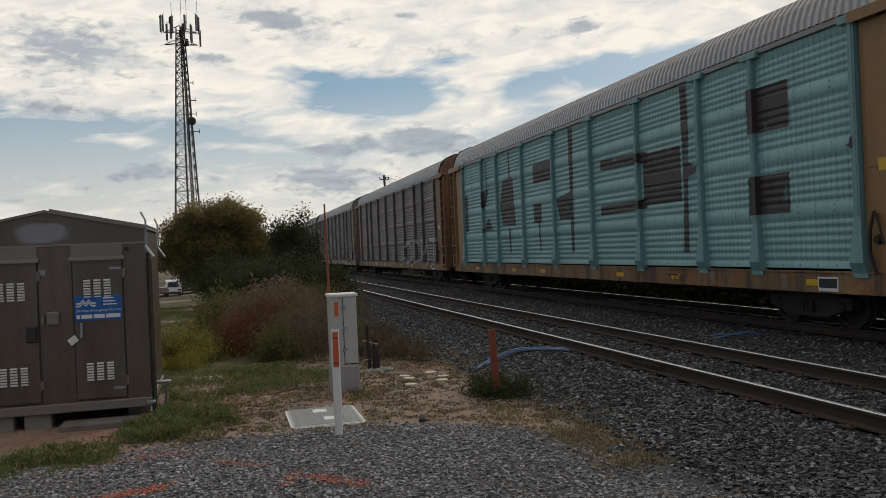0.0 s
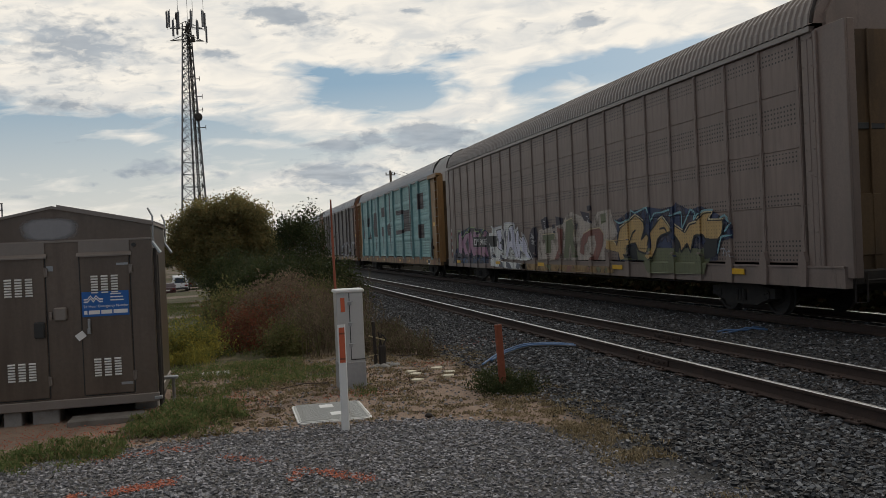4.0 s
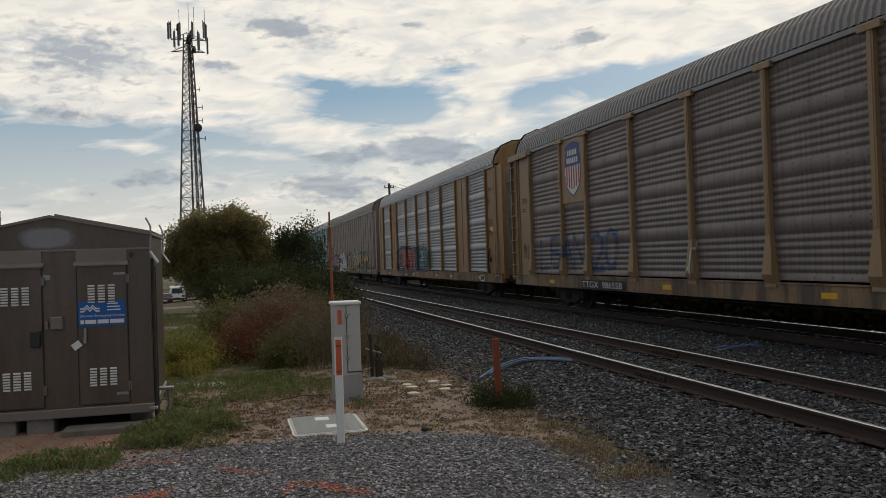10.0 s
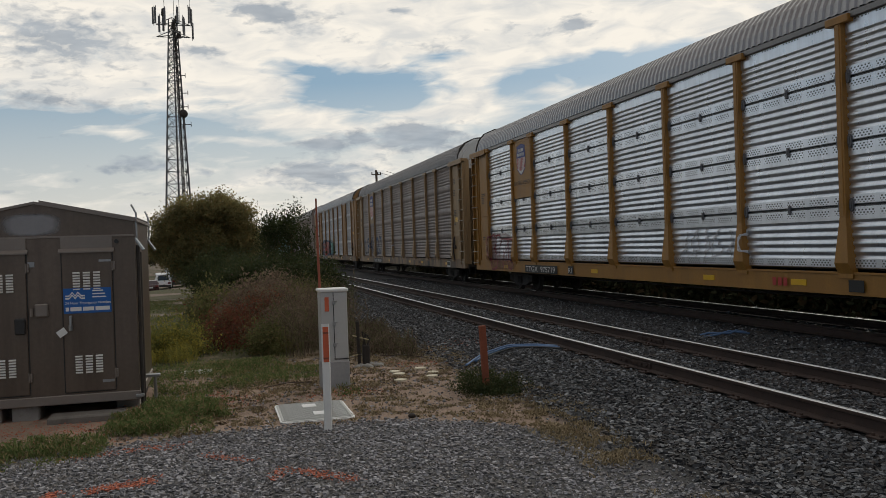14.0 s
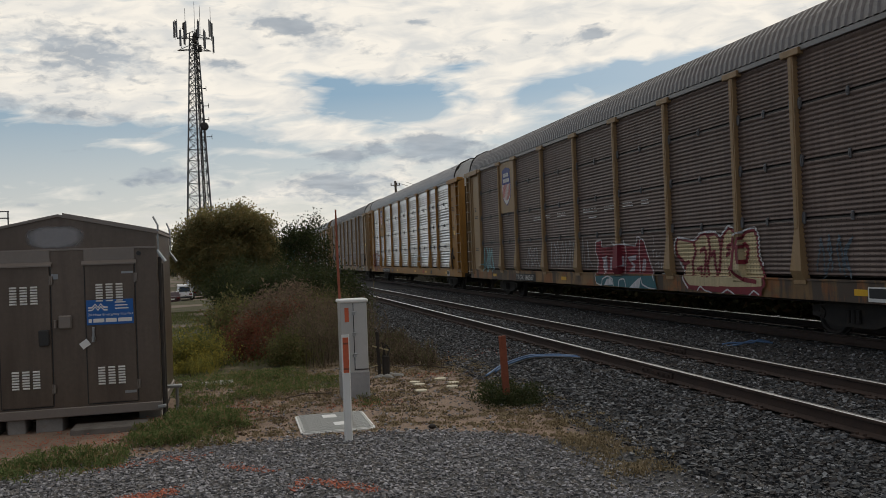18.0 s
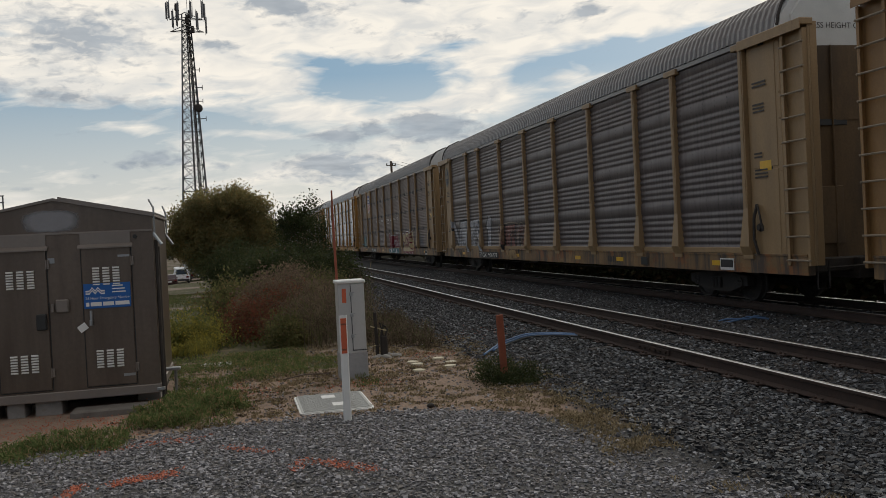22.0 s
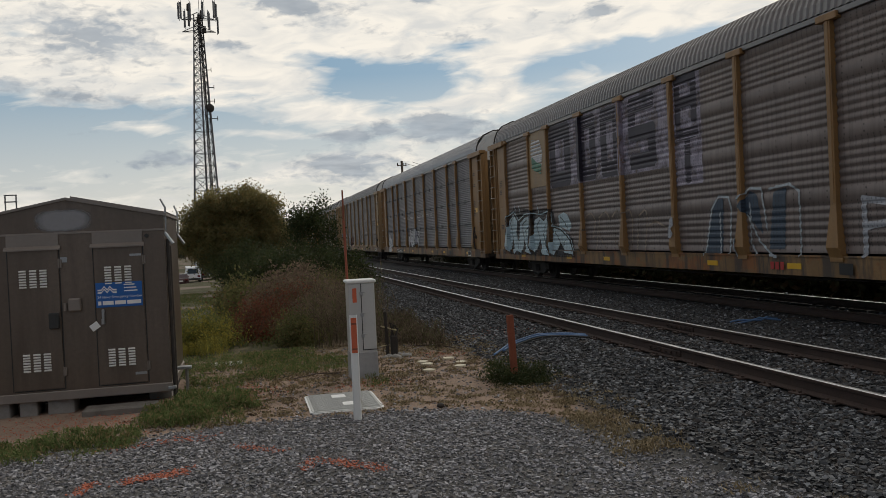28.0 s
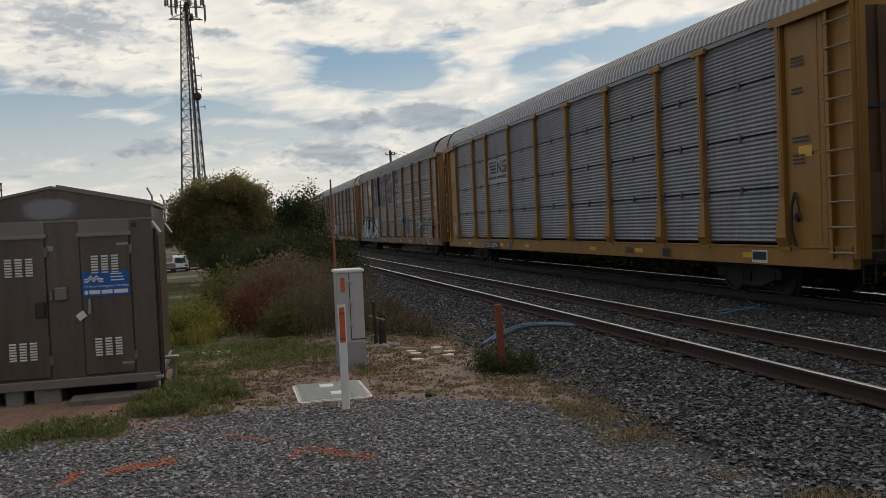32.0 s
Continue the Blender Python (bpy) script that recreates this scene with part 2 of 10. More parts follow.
# banks of thin white cloud (positive) and the blue between them (negative): yaw, height, size, tilt, thickness
banks = heap((
    (-9.35, 14.07, 11, 3.55, -2.1, 1),
    (-9.5, 10.54, 7.59, 1.1, -7.37, 0.5),
    (1.91, 11.27, 3.97, 1.65, -12.55, 0.75),
    (12.65, 15.27, 15.29, 2.53, -0.13, 1),
    (30.66, 14.5, 10.42, 2.65, 6.19, 1.1),
    (23.14, 10.35, 2.02, 0.81, 3.77, 0.75),
    (17.39, 9.57, 3.2, 1.27, 1.76, 0.8),
    (6.23, 8.2, 4.13, 0.75, -3.57, 0.75),
    (-6.33, 7.72, 2.87, 0.46, -6.27, 0.8),
    (1.37, 7.25, 2.92, 0.3, -4.07, 0.7),
    (13.89, 8.61, 3.42, 0.75, -2.6, 0.5),
    (20.59, 12.71, 5.44, 0.81, 11.37, 0.55),
    (2.72, 4.62, 14.39, 1.5, -2.1, 0.35),
    (39.02, 12.09, 5.85, 4.09, 2.04, 0.7),
), -0.05)
banks = heap((
    (9.48, 13.01, 5.97, 0.8, -5.88, 0.35),
    (9.36, 10.36, 4.52, 1.12, -3.89, -1.15),
    (5.64, 11.79, 2.58, 0.51, -8.86, -0.5),
    (15.6, 12.62, 1.57, 0.44, 1.08, -0.9),
    (20.1, 10.17, 1.86, 0.75, 10.29, -0.7),
    (25.42, 11.27, 5.29, 0.95, 8.89, -1.1),
    (31.27, 12.17, 2.68, 0.57, 10.04, -0.6),
    (-11.23, 6.74, 8.56, 1.89, -4.39, -0.8),
    (-2.17, 8.37, 4.62, 0.8, -6.61, -0.7),
    (1.11, 9.64, 2.17, 0.44, -0.39, -0.3),
    (-8.29, 8.51, 2.62, 0.35, -5.75, -0.4),
    (3.9, 6.28, 4.49, 0.67, -1.56, -0.5),
    (12.39, 9.6, 1.52, 0.52, -2.2, -0.5),
), banks)
banks = calc(WN, WL, "ADD", banks, calc(WN, WL, "MULTIPLY", calc(WN, WL, "SUBTRACT", broad, 0.5), 1.9))
banks = calc(WN, WL, "ADD", banks, calc(WN, WL, "MULTIPLY", calc(WN, WL, "SUBTRACT", wisp, 0.5), 1.5))
thin = ramp(WN, WL, banks, -0.30, 0.50)
thin = calc(WN, WL, "MULTIPLY", thin, calc(WN, WL, "SUBTRACT", 1.0, ramp(WN, WL, up, 0.33, 0.42)))
puffy = sky_noise(0.14, 0.42, 2.2, 5, 0.52, 0.6, 11.4)
white = mix(WN, WL, ramp(WN, WL, puffy, 0.33, 0.60), (0.72, 0.71, 0.68), CREAM)
white = mix(WN, WL, ramp(WN, WL, lit, 0.05, 0.60), dull, white)
col = mix(WN, WL, calc(WN, WL, "MULTIPLY", thin, 0.96), col, white)
# small grey heaps and ripples lower down and in front
grey = heap((
    (13.63, 7.11, 3.243, 0.8, -0.52, 1),
    (13.16, 7.69, 1.495, 0.475, -2.34, 0.8),
    (7.12, 6.91, 1.736, 0.475, 0.34, 0.95),
    (9.61, 7.33, 0.7015, 0.375, -1.86, 0.8),
    (7.6, 4.85, 4.151, 1.037, 0.98, 0.75),
    (6.11, 5.35, 1.725, 0.5625, -1.75, 0.5),
    (-4.38, 5.68, 1.829, 0.5875, 1.38, 0.75),
    (-6.6, 5.31, 0.851, 0.2625, -0.61, 0.5),
    (-8.28, 4.69, 0.598, 0.225, -0.71, 0.5),
    (-0.53, 5.14, 0.621, 0.225, -1.18, 0.6),
    (3.93, 15.34, 2.978, 0.6625, -5.87, 0.9),
    (-0.38, 12.93, 1.449, 0.3625, -7.37, 0.7),
    (12.66, 15.52, 0.9315, 0.2625, -2, 0.7),
    (24.43, 14.2, 1.081, 0.5375, -5, 0.7),
), -0.26)
grey = heap((
    (-8.74, 13.27, 4.6, 1.6, -1.64, 0.5),
    (-9.6, 12.6, 7.0, 3.0, -4, 0.18),
    (-10.8, 9.75, 6.268, 0.5125, -7.37, 0.5),
    (-2.04, 3.19, 1.633, 0.275, -1.65, 0.3),
    (5.18, 9.78, 1.702, 0.325, -4.99, 0.2),
    (15.62, 12.87, 1.552, 0.4125, 1.09, 0.3),
    (11.34, 11.93, 2.151, 0.275, -9.82, 0.35),
    (-12.27, 4.01, 1.426, 0.2125, -0.77, 0.4),
    (17.97, 13.96, 3.818, 0.3625, 6.08, 0.3),
    (8, 13.94, 4.681, 0.3625, -5.26, 0.3),
    (-4.45, 3.87, 1.196, 0.225, -1.3, 0.4),
    (23.29, 13.79, 2.07, 0.275, 7.08, 0.3),
), grey)
ragged = sky_noise(0.42, 0.9, 2.2, 6, 0.55, 0.4, 3.3)
grey = calc(WN, WL, "ADD", grey, calc(WN, WL, "MULTIPLY", calc(WN, WL, "SUBTRACT", ragged, 0.5), 1.35))
grey = calc(WN, WL, "ADD", grey, calc(WN, WL, "MULTIPLY", calc(WN, WL, "SUBTRACT", wisp, 0.5), 0.6))
grey = calc(WN, WL, "MULTIPLY", ramp(WN, WL, grey, -0.04, 0.40), calc(WN, WL, "SUBTRACT", 1.0, ramp(WN, WL, up, 0.33, 0.42)))
col = mix(WN, WL, calc(WN, WL, "MULTIPLY", grey, 0.85), col, mix(WN, WL, fine_m, GREY, (0.43, 0.475, 0.52)))
bg = WN["Background"]
WL.new(col, bg.inputs[0])
bg.inputs[1].default_value = 1.0

sun = new("sun", bpy.data.lights.new("sun", "SUN"))
sun.data.energy, sun.data.angle, sun.data.color = 0.9, radians(16), (1.0, 0.92, 0.80)
sun.matrix_world = look(Vector(sky_dir(SUN_AZ, SUN_EL)) * 100, (0, 0, 0))

# ---- materials ----
M_BALLAST = island_mat("ballast_stone", (0.026, 0.027, 0.030), (0.27, 0.275, 0.285), 0.6, (0.055, 0.048, 0.045), spec=0.3, few=2.7)
M_GRAVEL = island_mat("crushed_gravel", (0.105, 0.102, 0.107), (0.42, 0.41, 0.425), 0.75, (0.19, 0.175, 0.165), spec=0.3, few=1.7)
M_RAILSIDE = mat("rusted_rail", (0.06, 0.038, 0.03), 0.8, 0.2, 0.3, 4, 60, 0.3, (0.08, 0.045, 0.03), 0.4)
M_RAILTOP = mat("polished_rail_head", (0.78, 0.76, 0.75), 0.33, 1.0, 0.08, 6, 80, 0.05)
M_TIE = mat("weathered_wooden_tie", (0.055, 0.043, 0.035), 0.9, 0, 0.35, 3, 30, 0.5, (0.09, 0.075, 0.065), 0.4, (1, 8, 1), 0.4)
M_STEEL_DARK = mat("dark_running_gear", (0.055, 0.047, 0.042), 0.75, 0.3, 0.35, 4, 50, 0.3, (0.09, 0.06, 0.04), 0.4)
M_ROOF = mat("galvanised_roof", (0.38, 0.37, 0.365), 0.36, 0.7, 0.15, 0.5, 12, 0.05, (0.25, 0.23, 0.21), 0.35, (3, 0.5, 1))
M_ROOF_DARK = mat("weathered_dark_roof", (0.25, 0.235, 0.225), 0.42, 0.55, 0.2, 0.5, 12, 0.05, (0.12, 0.105, 0.095), 0.4, (3, 0.5, 1))
M_ROOF_BROWN = mat("brownish_grey_roof", (0.26, 0.225, 0.20), 0.42, 0.4, 0.15, 0.5, 12, 0.05, (0.15, 0.125, 0.105), 0.4, (3, 0.5, 1))
M_ROOF_WHITE = mat("white_painted_steel", (0.62, 0.62, 0.60), 0.5, 0, 0.08, 2, 30, 0.05, (0.42, 0.38, 0.33), 0.3)
M_HUT = mat("brushed_aluminium", (0.172, 0.135, 0.110), 0.34, 0.6, 0.2, 1.3, 25, 0.05, (0.115, 0.088, 0.072), 0.6, (2.4, 1, 0.3))
M_HUT_TRIM = mat("worn_aluminium_trim", (0.26, 0.225, 0.20), 0.45, 0.5, 0.1, 2, 30, 0.06)
M_HUT_PATCH = mat("repainted_patch", (0.29, 0.29, 0.305), 0.6, 0.2, 0.1, 4, 30, 0.05)
M_VENT = mat("pale_louvre", (0.74, 0.73, 0.70), 0.5, 0, 0.05, 5, 30, 0.05)
M_BLUE = mat("blue_sign_plate", (0.015, 0.12, 0.42), 0.4, 0, 0.06, 4, 30, 0.0)
M_WHITE = mat("white_paint", (0.80, 0.80, 0.78), 0.5, 0, 0.06, 5, 40, 0.05)
M_DARK = mat("black_plastic", (0.03, 0.03, 0.03), 0.5, 0, 0.15, 6, 40, 0.1)
M_BOX = mat("pale_grey_enamel", (0.50, 0.50, 0.49), 0.45, 0, 0.06, 2, 40, 0.05, (0.40, 0.38, 0.35), 0.3)
M_CONCRETE = mat("old_concrete", (0.30, 0.28, 0.26), 0.9, 0, 0.2, 4, 50, 0.4, (0.20, 0.17, 0.14), 0.4)
M_COVER = mat("polymer_concrete_lid", (0.50, 0.50, 0.48), 0.8, 0, 0.1, 5, 60, 0.3, (0.36, 0.34, 0.30), 0.4)
M_ORANGE = mat("faded_orange_plastic", (0.62, 0.13, 0.055), 0.6, 0, 0.12, 8, 40, 0.1, (0.42, 0.10, 0.05), 0.3)
M_POLE = mat("weathered_orange_fibreglass", (0.36, 0.105, 0.06), 0.7, 0, 0.15, 6, 40, 0.1, (0.26, 0.08, 0.05), 0.4)
M_STAKE = mat("rusty_orange_stake", (0.28, 0.085, 0.045), 0.85, 0, 0.25, 6, 50, 0.3, (0.20, 0.06, 0.04), 0.4)
M_SPRAY = mat("orange_marking_paint", (0.50, 0.15, 0.085), 0.8, 0, 0.25, 12, 60, 0.2)
M_GALV = mat("galvanised_steel", (0.40, 0.41, 0.42), 0.4, 0.8, 0.12, 3, 40, 0.05)
M_TOWER = mat("weathered_tower_steel", (0.16, 0.16, 0.165), 0.6, 0.5, 0.15, 0.3, 5, 0.0)
M_WOOD_POLE = mat("grey_utility_pole_wood", (0.16, 0.12, 0.09), 0.9, 0, 0.25, 1, 20, 0.3, None, 0.5, (4, 4, 0.3))
M_HOSE = mat("blue_plastic_hose", (0.11, 0.20, 0.37), 0.4, 0, 0.1, 6, 40, 0.05)
M_BARK = mat("grey_brown_bark", (0.12, 0.09, 0.07), 0.95, 0, 0.3, 5, 30, 0.6, None, 0.5, (4, 4, 0.6))
M_LEAF = island_mat("olive_autumn_leaves", (0.135, 0.13, 0.062), (0.31, 0.265, 0.115), 0.6, (0.32, 0.20, 0.082), 0.58, clump=1.1)
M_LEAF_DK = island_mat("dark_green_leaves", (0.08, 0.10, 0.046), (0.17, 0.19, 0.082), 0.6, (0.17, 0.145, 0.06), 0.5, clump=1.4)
M_LEAF2 = island_mat("mid_green_leaves", (0.028, 0.040, 0.016), (0.068, 0.084, 0.032), 0.6, (0.10, 0.085, 0.04), 0.35, clump=1.8)
M_LEAF_RED = island_mat("autumn_red_leaves", (0.085, 0.036, 0.024), (0.24, 0.078, 0.045), 0.7, (0.12, 0.115, 0.05), 0.45, clump=2.5)
M_WEED = island_mat("dry_brown_weeds", (0.075, 0.058, 0.041), (0.23, 0.175, 0.125), 0.9, (0.13, 0.13, 0.06), 0.3)
M_DRYLEAF = island_mat("dry_brown_leaves", (0.10, 0.072, 0.054), (0.26, 0.188, 0.135), 0.9, (0.15, 0.15, 0.07), 0.4, clump=2.5)
M_OLIVE = island_mat("olive_leaves", (0.075, 0.085, 0.033), (0.20, 0.19, 0.075), 0.8, (0.22, 0.15, 0.075), 0.4, clump=2.5)
M_SCRUB = island_mat("added_dark_scrub", (0.02, 0.025, 0.012), (0.05, 0.05, 0.025), 0.9, (0.06, 0.04, 0.02), 0.1)
M_GOLD = island_mat("goldenrod", (0.11, 0.13, 0.045), (0.42, 0.34, 0.07), 0.8, (0.11, 0.15, 0.055), 0.45, clump=2.5)
M_GRASS = island_mat("green_grass", (0.075, 0.112, 0.036), (0.20, 0.235, 0.09), 0.7, (0.28, 0.22, 0.11), 0.35)
M_STRAW = island_mat("dry_straw", (0.22, 0.17, 0.10), (0.42, 0.34, 0.22), 0.9, (0.15, 0.12, 0.07), 0.2)
M_FARTREE = island_mat("far_leaves", (0.06, 0.07, 0.042), (0.12, 0.13, 0.075), 0.8, (0.14, 0.11, 0.06), 0.2)
M_GLASS = mat("dark_car_glass", (0.02, 0.025, 0.03), 0.08, 0, 0.05, 3, 20, 0.0)
M_RUBBER = mat("black_rubber", (0.02, 0.02, 0.02), 0.8, 0, 0.1, 6, 30, 0.1)


def ground_mat():
    """Soil under everything: packed brown dirt, grey gravel fines by the road, dark ballast fines by the rails, green further off."""
    m, N, L, B = nodes_of("ground_soil")
    co = N.new("ShaderNodeTexCoord").outputs["Object"]
    xyz = N.new("ShaderNodeSeparateXYZ")
    L.new(co, xyz.inputs[0])
    X, Y = xyz.outputs[0], xyz.outputs[1]
    n1, n2, n3 = noise_node(N, L, co, 0.9, 6), noise_node(N, L, co, 7, 6, 0.65), noise_node(N, L, co, 55, 4, 0.7)
    wob = calc(N, L, "MULTIPLY", calc(N, L, "SUBTRACT", n1, 0.5), 1.6)
    dirt = mix(N, L, ramp(N, L, n2, 0.3, 0.7), (0.20, 0.14, 0.106), (0.37, 0.27, 0.205))
    dirt = mix(N, L, ramp(N, L, n3, 0.35, 0.75), dirt, (0.36, 0.265, 0.20))
    green = mix(N, L, ramp(N, L, n2, 0.3, 0.7), (0.05, 0.055, 0.026), (0.115, 0.10, 0.055))
    fines = mix(N, L, ramp(N, L, n3, 0.25, 0.75), (0.045, 0.043, 0.042), (0.17, 0.165, 0.16))
    dark = mix(N, L, ramp(N, L, n3, 0.25, 0.75), (0.03, 0.029, 0.029), (0.075, 0.073, 0.072))
    far = ramp(N, L, calc(N, L, "ADD", Y, calc(N, L, "MULTIPLY", wob, 6)), 12.5, 15.5)
    c = mix(N, L, far, dirt, green)
    lot = ramp(N, L, calc(N, L, "ADD", Y, calc(N, L, "MULTIPLY", wob, 12)), 27, 31)
    sand = mix(N, L, ramp(N, L, n2, 0.3, 0.7), (0.17, 0.13, 0.105), (0.25, 0.20, 0.165))
    patch = ramp(N, L, noise_node(N, L, co, 0.16, 3), 0.46, 0.54)
    c = mix(N, L, calc(N, L, "MULTIPLY", lot, patch), c, sand)
    bow = calc(N, L, "SUBTRACT", X, 0.5)
    bow = calc(N, L, "MULTIPLY", calc(N, L, "MULTIPLY", bow, bow), 0.10)
    over = calc(N, L, "MAXIMUM", calc(N, L, "SUBTRACT", X, 1.8), 0.0)
    edge = calc(N, L, "ADD", calc(N, L, "ADD", Y, bow), calc(N, L, "MULTIPLY", calc(N, L, "MULTIPLY", over, over), 0.35))
    road = ramp(N, L, calc(N, L, "ADD", edge, calc(N, L, "MULTIPLY", wob, 0.2)), 9.05, 8.8)
    c = mix(N, L, road, c, fines)
    rail = ramp(N, L, calc(N, L, "ADD", X, calc(N, L, "MULTIPLY", wob, 0.25)), 3.25, 3.5)
    c = mix(N, L, rail, c, dark)
    # past the far track the colour drops to near black, darkening the under-car view
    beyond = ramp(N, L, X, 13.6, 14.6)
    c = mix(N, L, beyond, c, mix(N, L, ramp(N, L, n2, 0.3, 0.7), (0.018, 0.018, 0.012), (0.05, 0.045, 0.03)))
    L.new(c, B.inputs["Base Color"])
    B.inputs["Roughness"].default_value = 0.95
    B.inputs["Specular IOR Level"].default_value = 0.2
    bumped(N, L, B, calc(N, L, "ADD", n3, n2), 0.6, 0.03)
    return m


def panel_mat(name, col, style, metal=0.3, rough=0.45, band=None, grime=None, streak=0.4):
    """Perforated corrugated car side: rows of small punched holes, bolted bands, rain streaks and grime."""
    m, N, L, B = nodes_of(name)
    co = N.new("ShaderNodeTexCoord").outputs["Object"]
    xyz = N.new("ShaderNodeSeparateXYZ")
    L.new(co, xyz.inputs[0])
    Y, Z = xyz.outputs[1], xyz.outputs[2]
    big = noise_node(N, L, co, 1.1, 5, 0.6)
    fine = noise_node(N, L, co, 30, 3, 0.6)
    run = noise_node(N, L, co, 3.0, 4, 0.6, (1, 3.5, 0.25))
    inf = N.new("ShaderNodeObjectInfo").outputs["Random"]
    c = mix(N, L, ramp(N, L, big, 0.3, 0.7), mul(col, 0.84), mul(col, 1.12))
    c = mix(N, L, calc(N, L, "MULTIPLY", inf, 0.35), c, mul(col, 0.75))
    # bands between the sheets
    u = calc(N, L, "DIVIDE", calc(N, L, "SUBTRACT", Z, 1.13), 1.07)
    fr = calc(N, L, "FRACT", u)
    if band:
        edge = calc(N, L, "GREATER_THAN", calc(N, L, "ABSOLUTE", calc(N, L, "SUBTRACT", fr, 0.5)), 0.42)
        inner = calc(N, L, "MULTIPLY", calc(N, L, "GREATER_THAN", Z, 1.6), calc(N, L, "LESS_THAN", Z, 4.8))
        c = mix(N, L, calc(N, L, "MULTIPLY", edge, inner), c, band)
    g = grime or mul(col, 0.35)
    c = mix(N, L, calc(N, L, "MULTIPLY", ramp(N, L, run, 0.45, 0.8), streak), c, g)
    # punched holes
    if style == "A":
        py, pz, hy, hz = 0.145, 0.052, 0.17, 0.46
        inside = calc(N, L, "LESS_THAN", calc(N, L, "ABSOLUTE", calc(N, L, "SUBTRACT", fr, 0.5)), 0.40)
    elif style == "B":
        py, pz, hy, hz = 0.078, 0.042, 0.48, 0.60
        e = calc(N, L, "ABSOLUTE", calc(N, L, "SUBTRACT", fr, 0.5))
        inside = calc(N, L, "MULTIPLY", calc(N, L, "GREATER_THAN", e, 0.350), calc(N, L, "LESS_THAN", e, 0.455))
        inside = calc(N, L, "MULTIPLY", inside, calc(N, L, "LESS_THAN", calc(N, L, "FRACT", calc(N, L, "DIVIDE", Y, 0.62)), 0.80))
    elif style == "D":
        py, pz, hy, hz = 0.13, 0.087, 0.16, 0.16
        inside = calc(N, L, "LESS_THAN", calc(N, L, "ABSOLUTE", calc(N, L, "SUBTRACT", fr, 0.5)), 0.45)
    else:
        py, pz, hy, hz = 0.099, 0.088, 0.42, 0.40
        inside = None
        for lo, hi in ((4.93, 5.21), (3.69, 4.14), (2.98, 3.22), (2.23, 2.49), (1.12, 1.58)):
            one = calc(N, L, "MULTIPLY", calc(N, L, "GREATER_THAN", Z, lo), calc(N, L, "LESS_THAN", Z, hi))
            inside = one if inside is None else calc(N, L, "ADD", inside, one)
    edge_d = calc(N, L, "ABSOLUTE", calc(N, L, "SUBTRACT", fr, 0.5))
    if style in "BD":
        c = mix(N, L, calc(N, L, "GREATER_THAN", edge_d, 0.480 if style == "B" else 0.474), c, mul(col, 0.08))
    by = calc(N, L, "ABSOLUTE", calc(N, L, "SUBTRACT", calc(N, L, "FRACT", calc(N, L, "DIVIDE", Y, 0.48)), 0.5))
    bolt = calc(N, L, "MULTIPLY", calc(N, L, "LESS_THAN", by, 0.036), calc(N, L, "MULTIPLY", calc(N, L, "GREATER_THAN", edge_d, 0.430), calc(N, L, "LESS_THAN", edge_d, 0.462)))
    c = mix(N, L, calc(N, L, "MULTIPLY", bolt, 0.8 if style == "A" else 0.0), c, mul(col, 0.12))
    lag = calc(N, L, "MULTIPLY", calc(N, L, "FLOOR", calc(N, L, "DIVIDE", Z, pz)), 0.5 if style == "B" else 0.0)  # staggered rows
    dy = calc(N, L, "ABSOLUTE", calc(N, L, "SUBTRACT", calc(N, L, "FRACT", calc(N, L, "ADD", calc(N, L, "DIVIDE", Y, py), lag)), 0.5))
    dz = calc(N, L, "ABSOLUTE", calc(N, L, "SUBTRACT", calc(N, L, "FRACT", calc(N, L, "DIVIDE", Z, pz)), 0.5))
    hole = calc(N, L, "MULTIPLY", calc(N, L, "LESS_THAN", dy, hy / 2), calc(N, L, "LESS_THAN", dz, hz / 2))
    hole = calc(N, L, "MULTIPLY", hole, inside)
    c = mix(N, L, calc(N, L, "MULTIPLY", hole, 0.85), c, (0.012, 0.012, 0.012))
    L.new(c, B.inputs["Base Color"])
    L.new(calc(N, L, "MULTIPLY", calc(N, L, "SUBTRACT", 1.0, hole), metal), B.inputs["Metallic"])
    L.new(calc(N, L, "ADD", calc(N, L, "MULTIPLY", run, 0.3), rough - 0.12), B.inputs["Roughness"])
    bumped(N, L, B, fine, 0.06)
    return m


def paint(name, col, rust=0.35, rough=0.5):
    return mat(name, col, rough, 0.0, 0.2, 1.2, 25, 0.08, (0.075, 0.05, 0.033), rust, (1, 2.0, 0.3))


